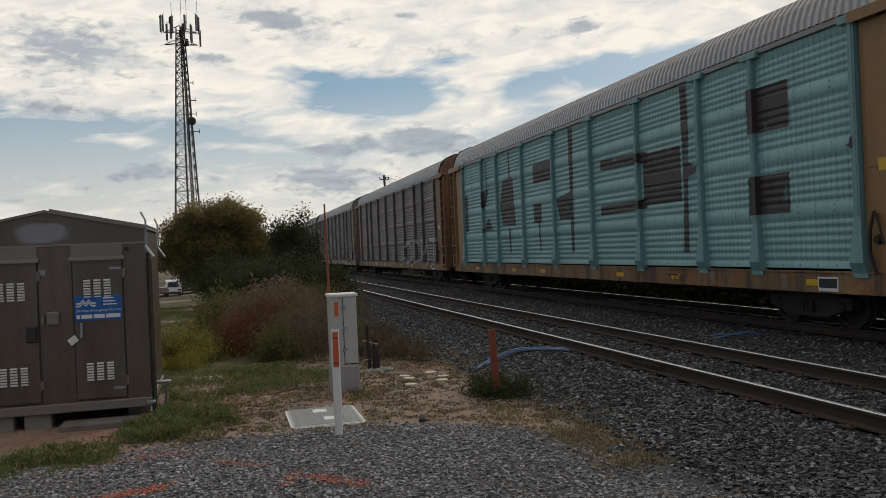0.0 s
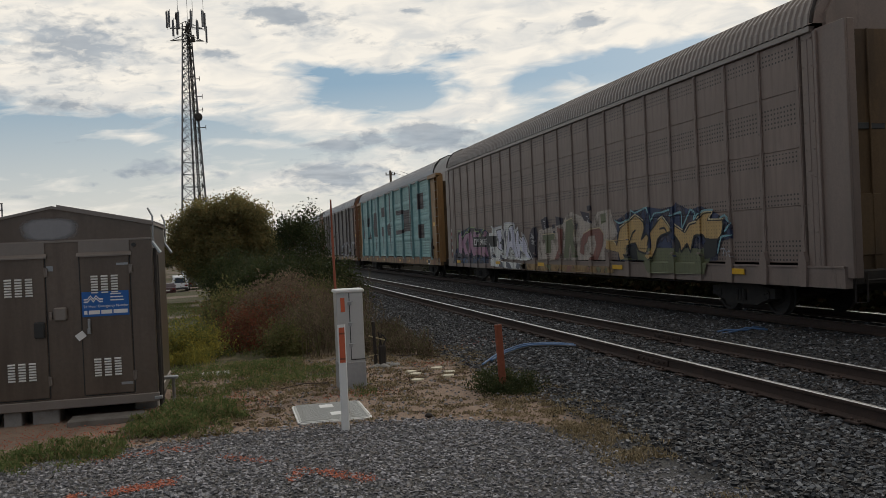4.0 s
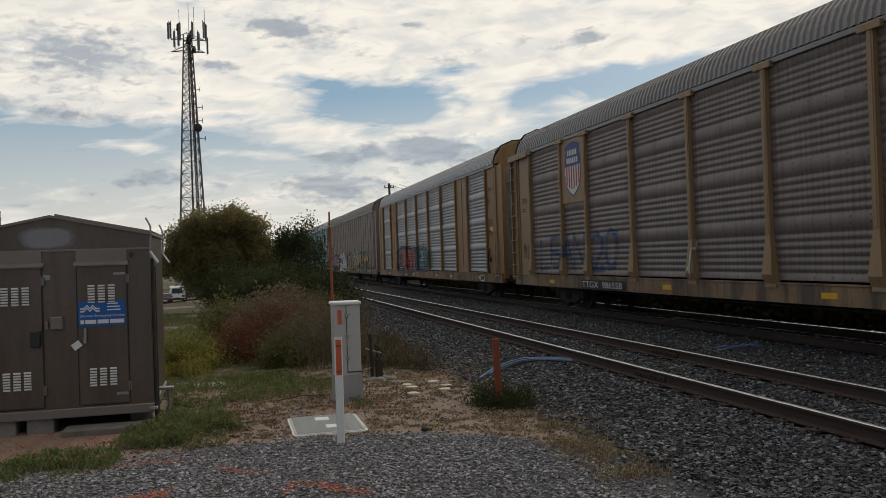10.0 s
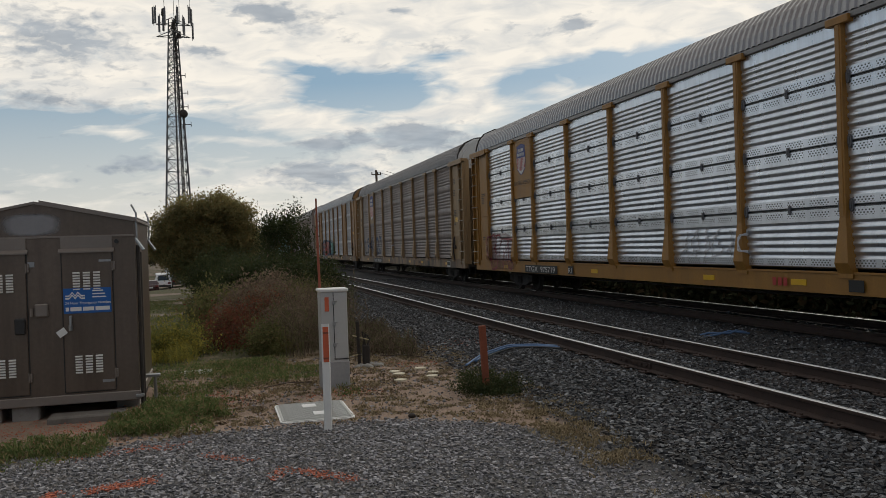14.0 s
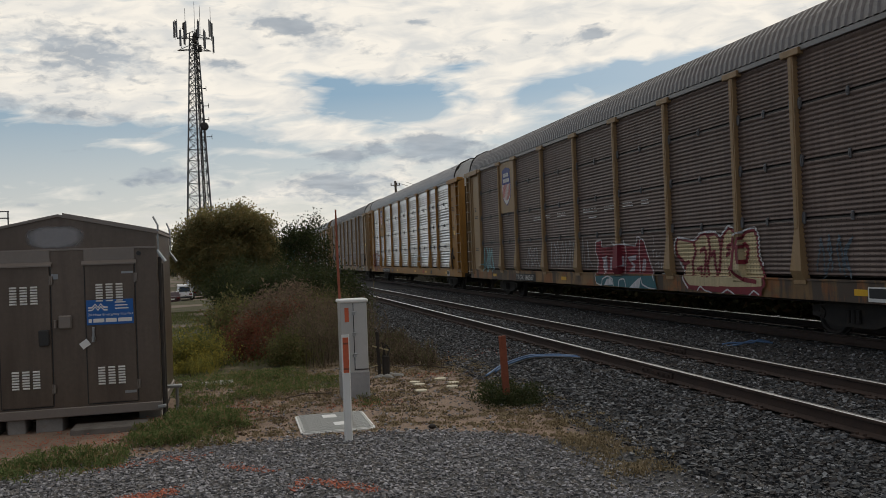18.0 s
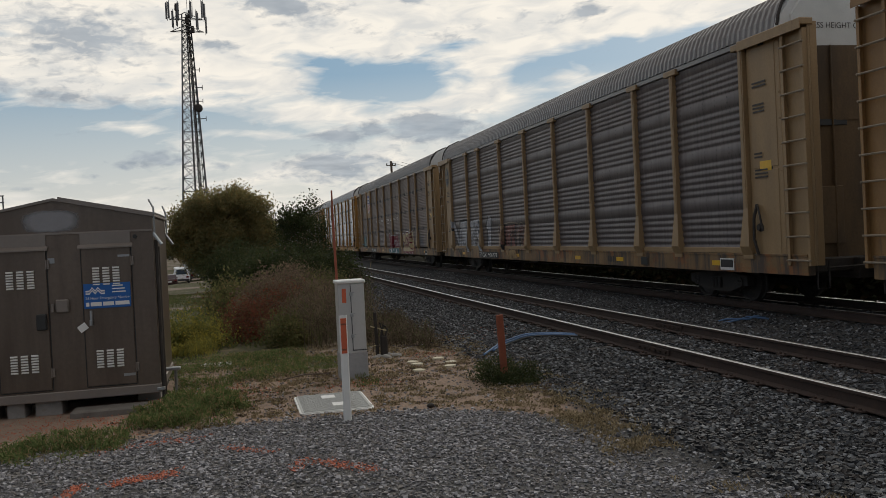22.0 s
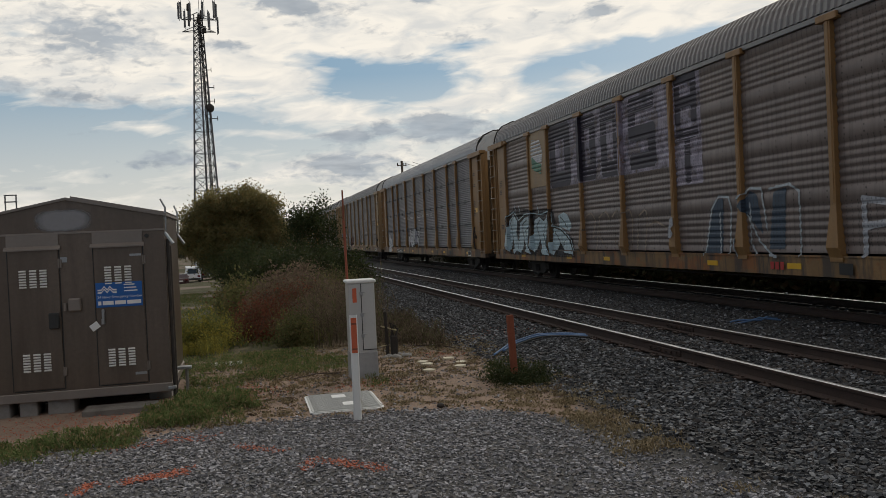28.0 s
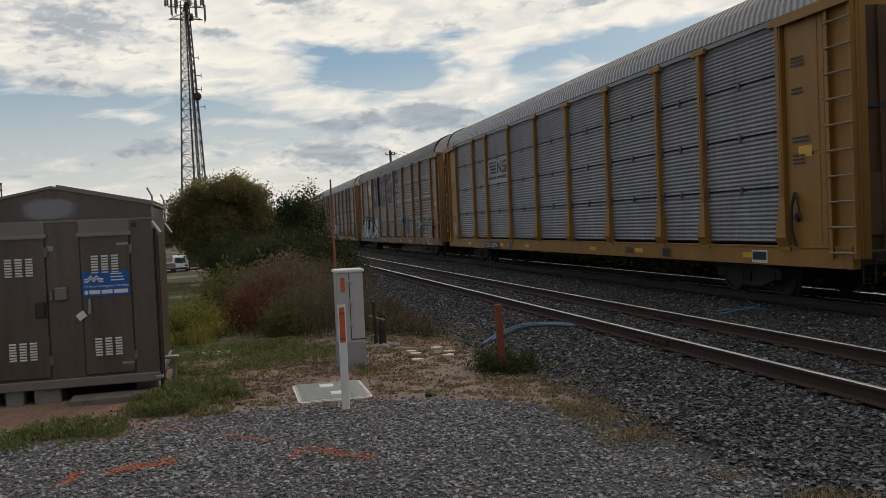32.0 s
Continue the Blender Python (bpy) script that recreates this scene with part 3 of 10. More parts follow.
def sill_mat(name, col, soot, rust):
    """Sill paint: upright rain runs of soot, blotches of orange rust, worn paler paint, each car's own."""
    m, N, L, B = nodes_of(name)
    co = N.new("ShaderNodeTexCoord").outputs["Object"]
    inf = N.new("ShaderNodeObjectInfo").outputs["Random"]
    shift = N.new("ShaderNodeVectorMath")
    shift.operation = "ADD"
    L.new(co, shift.inputs[0])
    L.new(calc(N, L, "MULTIPLY", inf, 57.0), shift.inputs[1])
    at = shift.outputs[0]
    run = noise_node(N, L, at, 2.6, 5, 0.65, (1, 1.0, 0.16))
    blot = noise_node(N, L, at, 1.5, 5, 0.65, (1, 0.8, 1.6))
    wear = noise_node(N, L, at, 0.7, 4, 0.6)
    fine = noise_node(N, L, at, 34, 3, 0.6)
    c = mix(N, L, ramp(N, L, wear, 0.35, 0.65), mul(col, 0.72), mul(col, 1.3))
    c = mix(N, L, calc(N, L, "MULTIPLY", ramp(N, L, blot, 0.51, 0.59), rust), c, (0.27, 0.095, 0.022))
    c = mix(N, L, calc(N, L, "MULTIPLY", ramp(N, L, run, 0.47, 0.58), soot), c, (0.05, 0.042, 0.038))
    c = mix(N, L, calc(N, L, "MULTIPLY", ramp(N, L, fine, 0.5, 0.8), 0.35), c, mul(col, 0.4))
    L.new(c, B.inputs["Base Color"])
    L.new(calc(N, L, "ADD", calc(N, L, "MULTIPLY", run, 0.3), 0.4), B.inputs["Roughness"])
    bumped(N, L, B, fine, 0.08)
    return m


M_SILL = sill_mat("grimy_yellow_sill", (0.225, 0.13, 0.052), 0.85, 0.85)
M_SILL_PALE = sill_mat("grimy_tan_sill", (0.22, 0.145, 0.08), 0.75, 0.5)
M_YEL = paint("faded_yellow_paint", (0.30, 0.165, 0.06), 0.35)
M_YEL_NEW = paint("deep_yellow_paint", (0.34, 0.165, 0.03), 0.2)
M_YEL_PALE = paint("pale_cream_yellow_paint", (0.33, 0.215, 0.105), 0.2)
M_BROWN = paint("dull_brown_paint", (0.23, 0.176, 0.149), 0.25)
M_CLIP = mat("dark_steel_clip", (0.17, 0.17, 0.175), 0.5, 0.5, 0.15, 8, 40, 0.05)
M_RUSTY = paint("rusty_brown_paint", (0.22, 0.10, 0.05), 0.5)
M_POST_GREY = paint("weathered_grey_post", (0.14, 0.122, 0.11), 0.4)
M_TEAL_POST = paint("teal_post_paint", (0.19, 0.345, 0.35), 0.25)
M_BLACK = paint("black_stencil_plate", (0.02, 0.02, 0.02), 0.1)
M_LETTER = mat("white_lettering", (0.72, 0.72, 0.70), 0.6, 0, 0.1, 8, 60, 0.0)
M_LETTER_DK = mat("dark_lettering", (0.05, 0.04, 0.035), 0.6, 0, 0.1, 8, 60, 0.0)
M_REFL = mat("yellow_reflector", (0.72, 0.42, 0.02), 0.35, 0, 0.08, 8, 60, 0.0)
P_TEAL = panel_mat("teal_painted_side", (0.265, 0.465, 0.455), "A", 0.1, 0.5, (0.28, 0.49, 0.48), None, 0.25)
P_GREY = panel_mat("galvanised_side", (0.36, 0.36, 0.375), "A", 0.4, 0.45, (0.50, 0.51, 0.52), None, 0.35)
P_DULL = panel_mat("dull_weathered_side", (0.212, 0.172, 0.156), "A", 0.3, 0.45, None, None, 0.45)
P_DULL2 = panel_mat("bluish_weathered_side", (0.147, 0.124, 0.120), "A", 0.35, 0.45, None, None, 0.4)
P_SILVER = panel_mat("bright_silver_side", (0.76, 0.79, 0.84), "B", 0.88, 0.29, None, None, 0.2)
P_DARKB = panel_mat("dark_weathered_side", (0.162, 0.120, 0.105), "D", 0.4, 0.45, None, None, 0.4)
P_SLATE = panel_mat("slate_grey_side", (0.165, 0.158, 0.172), "D", 0.45, 0.42, None, None, 0.3)
P_STEEL = panel_mat("blue_grey_side", (0.29, 0.285, 0.305), "D", 0.4, 0.48, None, None, 0.25)
P_BROWN = panel_mat("flat_brown_side", (0.235, 0.178, 0.15), "C", 0.15, 0.5, None, None, 0.3)
P_GREEN = panel_mat("dark_green_side", (0.085, 0.10, 0.095), "A", 0.2, 0.5, None, None, 0.4)

# ---- ground, tracks ----
TRACK_NEAR, TRACK_FAR, RAIL_FAR_Z = 6.481, 11.763, -0.10
GAUGE = 0.7525  # half the distance between the rail heads


def smooth(a, b, v):
    t = min(1.0, max(0.0, (v - a) / (b - a)))
    return t * t * (3 - 2 * t)


def ground_z(x, y):
    left = -0.20 - 0.95 * smooth(15, 68, y) - 0.25 * smooth(-3.5, -9, x) - 1.45 * smooth(66, 98, y) * (1 - smooth(114, 131, y))
    if y < 15:
        left += 0.02 * noise.noise((x * 0.8, y * 0.8, 0)) + 0.03 * smooth(9.3, 7.5, y)
    k = smooth(2.9, 4.6, x) if y > 10 else smooth(3.1, 4.4, x)
    z = left * (1 - k) - 0.20 * k
    z -= 0.10 * smooth(8.6, 9.3, x) * (1 - smooth(13.9, 15.5, x))
    # the 1.7 m term is an added bank that hides bright ground behind the train
    return z - 0.35 * smooth(14.0, 15.2, x) + 1.7 * smooth(15.4, 20.5, x) * (1 - smooth(60, 150, x)) + 0.006 * noise.noise((x * 3, y * 3, 2))


def spaced(lo, hi, a, b, fine):
    v, out, step = a, [], fine
    while v < b:
        out.append(v)
        v += fine
    while v < hi:
        out.append(v)
        step *= 1.25
        v += step
    out.append(hi)
    v, step = a, fine
    while v > lo:
        step *= 1.25
        v -= step
        out.append(max(v, lo))
    return sorted(set(out))


xs, ys = spaced(-2500, 2500, -6, 16, 0.25), spaced(-800, 4000, 1.0, 32, 0.3)
g = Geo()
g.sheet([[(x, y, ground_z(x, y)) for y in ys] for x in xs])
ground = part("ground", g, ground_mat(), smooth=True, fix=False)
ground.data.flip_normals()
tagged(ground, "packed brown dirt and grey gravel beside the railway", "ground", kind="structure")


def rail_geo(length0, length1, slot_top=1):
    g = Geo()
    half = [(0.07, -0.172), (0.07, -0.16), (0.015, -0.135), (0.01, -0.05), (0.036, -0.038), (0.037, -0.014), (0.033, -0.0075), (0.026, -0.0035), (0.014, -0.0008)]
    prof = half + [(-x, z) for x, z in half[::-1]]
    n = len(prof)
    g.v += [(x, y, z) for y in (length0, length1) for x, z in prof]
    for i in range(n):
        j = (i + 1) % n
        g.f.append((i, j, n + j, n + i))
        g.m.append(1 if 6 <= i <= 10 else 0)
    return g


rail_me = rail_geo(-60, 900).mesh("rail", [M_RAILSIDE, M_RAILTOP])
tie = Geo()
tie.box(-1.3, 1.3, -0.115, 0.115, -0.36, -0.175, 0.015)
tie_me = tie.mesh("tie", M_TIE)
plate = Geo()
plate.box(-0.16, 0.16, -0.09, 0.09, -0.18, -0.158, 0.004)
for sx in (-0.11, 0.11):
    for sy in (-0.05, 0.05):
        plate.box(sx - 0.014, sx + 0.014, sy - 0.014, sy + 0.014, -0.16, -0.135, 0.004)
plate_me = plate.mesh("tie_plate", M_RAILSIDE)
bar = Geo()
bar.box(-0.035, 0.035, -0.46, 0.46, -0.135, -0.055, 0.008)
for k in range(6):
    bar.tube((-0.06, -0.38 + k * 0.152, -0.095), (0.06, -0.38 + k * 0.152, -0.095), 0.016, n=6)
bar_me = bar.mesh("joint_bar", M_RAILSIDE)
for cx, cz, label in ((TRACK_NEAR, 0.0, "empty railway track with shiny rail heads on dark ballast"), (TRACK_FAR, RAIL_FAR_Z, "railway track carrying the freight train")):
    tr = thing("railway_track", (cx, 0, cz), label, "railway track", "railway tracks", "structure")
    for sx in (-GAUGE, GAUGE):
        part("rail", rail_me, None, tr, at=(sx, 0, 0))
    for k in range(-12, 110):
        y = 2.0 + k * 0.53
        o = part("tie", tie_me, None, tr, at=(random.uniform(-0.04, 0.04), y, random.uniform(-0.035, -0.012)))
        o.rotation_euler[2] = random.uniform(-0.012, 0.012)
        if cx == TRACK_NEAR and k < 60:
            for sx in (-GAUGE, GAUGE):
                part("tie_plate", plate_me, None, tr, at=(sx, y, 0))
    if cx == TRACK_NEAR:
        for sx, y in ((-GAUGE, 10.9), (GAUGE, 13.2)):
            part("joint_bar", bar_me, None, tr, "rail joint bar with bolts", at=(sx, y, 0))


def scatter(name, pts, sizes, material, label, category, flat=0.6, seed=1, kind="stuff"):
    """Many small angular stones in one mesh."""
    rs = np.random.RandomState(seed)
    n = len(pts)
    base = np.array([(a, b, c) for c in (-0.62, 0.62) for a, b in ((-0.8, -0.7), (0.8, -0.7), (0.8, 0.7), (-0.8, 0.7))], float)
    tri = np.array([(0, 2, 1), (0, 3, 2), (4, 5, 6), (4, 6, 7), (0, 1, 5), (0, 5, 4), (1, 2, 6), (1, 6, 5), (2, 3, 7), (2, 7, 6), (3, 0, 4), (3, 4, 7)])
    spin, tilt, way = rs.uniform(0, math.pi, n), rs.normal(size=n) * 0.28, rs.uniform(0, 2 * math.pi, n)
    cs, sn, ct, st, ca, sa = np.cos(spin), np.sin(spin), np.cos(tilt), np.sin(tilt), np.cos(way), np.sin(way)
    w, x, y, z = ct * cs, st * ca, st * sa, ct * sn
    R = np.stack([np.stack([1 - 2 * (y * y + z * z), 2 * (x * y - z * w), 2 * (x * z + y * w)], -1), np.stack([2 * (x * y + z * w), 1 - 2 * (x * x + z * z), 2 * (y * z - x * w)], -1), np.stack([2 * (x * z - y * w), 2 * (y * z + x * w), 1 - 2 * (x * x + y * y)], -1)], 1)
    v = base[None] * (1 + rs.uniform(-0.42, 0.30, (n, 8, 3))) * rs.uniform(0.6, 1.3, (n, 1, 3))
    v = np.einsum("nij,nkj->nki", R, v) * (np.asarray(sizes)[:, None, None] * 0.5)
    v[:, :, 2] *= flat
    v += np.asarray(pts)[:, None]
    f = (tri[None] + (np.arange(n) * 8)[:, None, None]).reshape(-1, 3)
    ob = raw_mesh(name, v.reshape(-1, 3), f, material, label, category, kind)
    ob.data.shade_flat()
    return ob


def raw_mesh(name, v, f, material, label="", category="", kind="", parent=None):
    me = bpy.data.meshes.new(name)
    k = f.shape[1]
    me.vertices.add(len(v))
    me.vertices.foreach_set("co", np.ascontiguousarray(v, dtype=np.float32).ravel())
    me.loops.add(f.size)
    me.loops.foreach_set("vertex_index", np.ascontiguousarray(f, dtype=np.int32).ravel())
    me.polygons.add(len(f))
    me.polygons.foreach_set("loop_start", np.arange(0, f.size, k, dtype=np.int32))
    me.materials.append(material)
    me.update(calc_edges=True)
    me.validate()
    ob = new(name, me)
    if parent is not None:
        ob.parent = parent
    return tagged(ob, label, category, kind=kind)


def road_edge(x):
    """The far edge of the gravel road: a low arc."""
    return 9.0 - 0.10 * (x - 0.5) ** 2 - (0.35 * max(0.0, x - 1.8) ** 2)


rs = np.random.RandomState(5)
pts, size = [], []
while len(pts) < 44000:
    x, y = rs.uniform(-3.2, 4.4), 4.3 + 5.0 * rs.uniform() ** 0.8
    if y > road_edge(x) + rs.normal() * 0.10 or x > 3.3 + rs.normal() * 0.15 + 0.25 * (6.0 - y):
        continue
    s = 0.013 + 0.03 * rs.uniform() ** 2
    pts.append((x, y, ground_z(x, y) + 0.2 * s))
    size.append(s)
while len(pts) < 60000:
    x, y = rs.uniform(-9.0, 3.6), rs.uniform(-4.0, 4.4)
    s = 0.025 + 0.035 * rs.uniform() ** 2
    pts.append((x, y, ground_z(x, y) + 0.2 * s))
    size.append(s)
scatter("gravel", pts, size, M_GRAVEL, "loose grey crushed gravel on the road edge", "gravel", 0.7, 2)

pts, size = [], []
while len(pts) < 92000:
    y = 3.6 + 46 * rs.uniform() ** 2.2
    zone = rs.uniform()
    if zone < 0.5:
        x = rs.uniform(3.1, 5.62)
        if x < 3.55 + rs.normal() * 0.18 + (0.3 * smooth(6.5, 4.5, y)):
            continue
    elif zone < 0.74:
        x = rs.uniform(5.82, 7.14)
    else:
        x = rs.uniform(7.4, 10.9)
    s = 0.022 + 0.038 * rs.uniform() ** 1.6
    pts.append((x, y, max(ground_z(x, y), -0.215 if x < 8.6 else -0.31) + 0.25 * s))
    size.append(s)
while len(pts) < 95000:  # between and beyond the rails under the train
    x, y = rs.uniform(11.2, 13.9), 6 + 40 * rs.uniform() ** 1.5
    if abs(x - TRACK_FAR - GAUGE) < 0.1:
        continue
    s = 0.04 + 0.05 * rs.uniform() ** 1.5
    pts.append((x, y, max(ground_z(x, y), -0.31) + 0.25 * s))
    size.append(s)
while len(pts) < 101000:
    x, y = rs.uniform(3.5, 10.9), rs.uniform(-4.0, 3.6)
    if min(abs(x - 5.73), abs(x - 7.23)) < 0.1:
        continue
    s = 0.035 + 0.045 * rs.uniform() ** 1.5
    pts.append((x, y, max(ground_z(x, y), -0.215 if x < 8.6 else -0.31) + 0.25 * s))
    size.append(s)
scatter("ballast", pts, size, M_BALLAST, "dark grey angular ballast stones along the tracks", "ballast", 0.75, 3)

# ---- the freight train: closed car carriers ----
HALF = 13.85
SHEETS = [1.13, 2.20, 3.27, 4.34, 5.30]
BAYS = [1.80, 4.62, 6.53, 9.42, 12.32, 15.18, 18.03, 20.93, 22.90, 25.70]
FACE = -1.50  # the near side of the car body


def side_profile(style):
    """Heights and outward relief of a car side from sill to eave."""
    out = []
    for a, b in zip(SHEETS[:-1], SHEETS[1:]):
        if style == "C":
            out += [(a, 0), (a + 0.012, 0.012), (b - 0.012, 0.012), (b - 0.004, 0)]
            continue
        m, ribs, deep = {"A": (0.10, 6, 0.0085), "B": (0.19, 5, 0.020), "D": (0.05, 11, 0.0095)}[style]
        out.append((a, -0.02 if style in "BD" else 0.012))
        if style in "BD":
            out.append((a + 0.022, -0.02))
        out.append((a + (0.026 if style in "BD" else 0.004), 0.012))
        p = (b - a - 2 * m) / ribs
        if style == "B":  # the flat bands stay flat up to the first rib
            out += [(a + 0.036, 0.012), (a + m - 0.012, 0.012)]
        for k in range(ribs):
            z = a + m + k * p
            out += [(z, 0.012), (z + 0.16 * p, -deep), (z + 0.42 * p, -deep), (z + 0.62 * p, 0.012)]
        if style == "B":
            out += [(a + m + (ribs - 0.38) * p + 0.012, 0.012), (b - 0.014, 0.012)]
        out.append((b - 0.004, 0.012))
    return out


PROFILES = {s: side_profile(s) for s in "ABCD"}


def relief(style, z):
    p = PROFILES[style]
    for (a, da), (b, db) in zip(p[:-1], p[1:]):
        if a <= z <= b and b > a:
            return da + (db - da) * (z - a) / (b - a)
    return 0.012


MESHES = {}


def cached(key, make):
    if key not in MESHES:
        MESHES[key] = make()
    return MESHES[key]


def bay_mesh(style, width, material, z0=0.0, z1=9.0):
    def make():
        g = Geo()
        prof = [q for q in PROFILES[style] if z0 <= q[0] <= z1]
        g.sheet([[(FACE - d, -width, z), (FACE - d, 0, z)] for z, d in prof])
        g.sheet([[(FACE + 0.05, -width, prof[0][0]), (FACE + 0.05, 0, prof[0][0])], [(FACE + 0.05, -width, prof[-1][0]), (FACE + 0.05, 0, prof[-1][0])]])
        return g.mesh("side_panel", material, smooth=style != "C", fix=False)
    return cached(("bay", style, round(width, 2), material.name, z0, z1), make)


def flat_mesh(width, z0, z1, material, out=0.03, seam=True):
    def make():
        g = Geo()
        g.box(FACE - out, FACE + 0.04, -width, 0, z0, z1, 0.008)
        if seam:
            g.box(FACE - out - 0.02, FACE - out + 0.01, -width * 0.52, -width * 0.48, z0 + 0.02, z1 - 0.02, 0.005)
        return g.mesh("flat_panel", material)
    return cached(("flat", round(width, 2), z0, z1, material.name, seam), make)


def foot_out(z):
    """How far a flared post stands out from the side at height z."""
    if z > 1.24:
        return 0.10 + 0.06 * max(0.0, (2.0 - z) / 0.76)
    return 0.08 + 0.08 * max(0.0, (z - 1.06) / 0.18)


def post_mesh(material, flare=True, width=0.15, proud=0.10, straight=False):
    def make():
        g = Geo()
        w = width / 2
        if straight:
            poly = [(-w, 1.06), (w, 1.06), (w, 5.36), (-w, 5.36)]
        elif not flare:
            poly = [(-w, 0.85), (w, 0.85), (w, 5.36), (-w, 5.36)]
        if flare and not straight:  # the foot widens and leans out, then slopes back to the sill
            rows = [(z, w if z >= 2.0 else w + (0.17 - w) * min(1, (2.0 - z) / 0.84), foot_out(z)) for z in (0.99, 1.06, 1.16, 1.24, 2.0, 5.36)]
            g.sheet([[(FACE + 0.03, -h, z), (FACE - o, -h, z), (FACE - o, h, z), (FACE + 0.03, h, z)] for z, h, o in rows])
            g.box(FACE - 0.078, FACE - 0.03, -0.165, 0.165, 0.985, 1.0)
        else:
            g.prism(poly, 0, FACE - proud, FACE + 0.03)
        g.box(FACE - proud - 0.012, FACE - proud + 0.01, -w * 0.5, w * 0.5, 1.2 if straight or not flare else 2.03, 5.25, 0.004)
        if straight:
            pass
        elif flare:
            g.box(FACE - proud - 0.03, FACE, -0.27, 0.27, 5.24, 5.37, 0.01)
        else:
            g.prism([(-0.09, 0.70), (0.09, 0.70), (0.11, 0.95), (0.11, 1.16), (w, 1.34), (-w, 1.34), (-0.11, 1.16), (-0.11, 0.95)], 0, FACE - 0.10, FACE - proud + 0.02)
            for i in range(11):
                for e in (-1, 1):
                    z = 1.45 + i * 0.37
                    g.tube((FACE - 0.03, e * (w + 0.03), z), (FACE - 0.012, e * (w + 0.03), z), 0.014, n=6, slot=0)
        return g.mesh("post", material)
    return cached(("post", material.name, flare, width, straight), make)


ROOF_OUTLINE = [(-1.56, 5.42), (-1.53, 5.62), (-1.43, 5.86), (-1.22, 6.08), (-0.75, 6.26), (0, 6.33), (0.75, 6.26), (1.22, 6.08), (1.43, 5.86), (1.53, 5.62), (1.56, 5.42)]


def roof_mesh(material):
    def make():
        g = Geo()
        rows, y, k = [], -HALF + 0.75, 0
        pitch = 0.19
        while y < HALF - 0.75:
            for f, up in ((0.0, 0), (0.14, 1), (0.52, 1), (0.66, 0)):
                s = 1 + 0.021 * up
                rows.append([(x * s, y + f * pitch, 5.4 + (z - 5.4) * (1 + 0.062 * up)) for x, z in ROOF_OUTLINE])
            y += pitch
        g.sheet(rows)
        return g.mesh("roof", material, fix=False)
    return cached(("roof", material.name), make)


# end-face paint: base colour darkened to stand in for shade, plus grime stains
M_END = mat("shade_darkened_end_paint", (0.145, 0.092, 0.045), 0.75, 0.0, 0.25, 1.0, 25, 0.1, (0.05, 0.036, 0.026), 0.7, (1, 1, 0.35))
M_END_SILVER = mat("patchy_silver_primer", (0.34, 0.35, 0.37), 0.45, 0.4, 0.25, 1.6, 25, 0.08, (0.07, 0.072, 0.08), 0.75, (2.2, 1, 0.35))
M_RUNG = paint("worn_ladder_rung", (0.30, 0.24, 0.17), 0.2)


def ladder_mesh(material):
    def make():
        g = Geo()
        for y in (-0.31, 0.31):  # angle stiles with a flange turned in
            g.box(FACE - 0.10, FACE + 0.02, y - 0.012, y + 0.012, 0.88, 5.22, 0.004)
            g.box(FACE - 0.10, FACE - 0.085, *sorted((y, y - math.copysign(0.055, y))), 0.88, 5.22, 0.004)
        for k in range(10):
            z = 0.98 + k * 0.445
            g.tube((FACE - 0.11, -0.33, z), (FACE - 0.11, 0.33, z), 0.019, n=6, slot=1)
            for y in (-0.31, 0.31):
                g.tube((FACE - 0.085, y, z), (FACE - 0.135, y, z), 0.02, n=6, slot=1)
        return g.mesh("ladder", [material, M_RUNG])
    return cached(("ladder", material.name), make)


def wheelset_mesh():
    def make():
        g = Geo()
        g.tube((-1.05, 0, 0), (1.05, 0, 0), 0.08, n=10)
        for s in (-1, 1):
            prof = [(0.08, 0.06), (0.16, 0.07), (0.20, 0.02), (0.34, 0.02), (0.36, 0.065), (0.42, 0.06), (0.43, -0.03), (0.455, -0.045), (0.455, -0.07), (0.36, -0.07), (0.34, -0.03), (0.2, -0.03), (0.16, -0.06), (0.08, -0.06)]
            n, rows = 20, []
            for r, x in prof:
                rows.append([(s * (0.75 + x), r * math.cos(2 * math.pi * i / n), r * math.sin(2 * math.pi * i / n)) for i in range(n + 1)])
            g.sheet(rows)
            g.tube((s * 0.86, 0, 0), (s * 1.08, 0, 0), 0.11, n=10)
            for i in range(3):
                a = 2 * math.pi * i / 3
                g.tube((s * 1.08, 0.06 * math.cos(a), 0.06 * math.sin(a)), (s * 1.10, 0.06 * math.cos(a), 0.06 * math.sin(a)), 0.018, n=6)
        return g.mesh("wheelset", M_STEEL_DARK)
    return cached("wheelset", make)


def truck_mesh():
    def make():
        g = Geo()
        for s in (-1, 1):
            x0, x1 = sorted((s * 0.90, s * 1.06))
            g.prism([(-1.15, 0.36), (-1.15, 0.56), (-0.75, 0.60), (-0.45, 0.72), (0.45, 0.72), (0.75, 0.60), (1.15, 0.56), (1.15, 0.36), (0.95, 0.34), (0.5, 0.20), (-0.5, 0.20), (-0.95, 0.34)], 0, x0, x1)
            for y in (-0.12, 0, 0.12):
                g.tube((s * 1.08, y, 0.28), (s * 1.08, y, 0.52), 0.05, n=8)
        g.box(-1.0, 1.0, -0.2, 0.2, 0.4, 0.68, 0.02)
        return g.mesh("truck_frame", M_STEEL_DARK)
    return cached("truck", make)


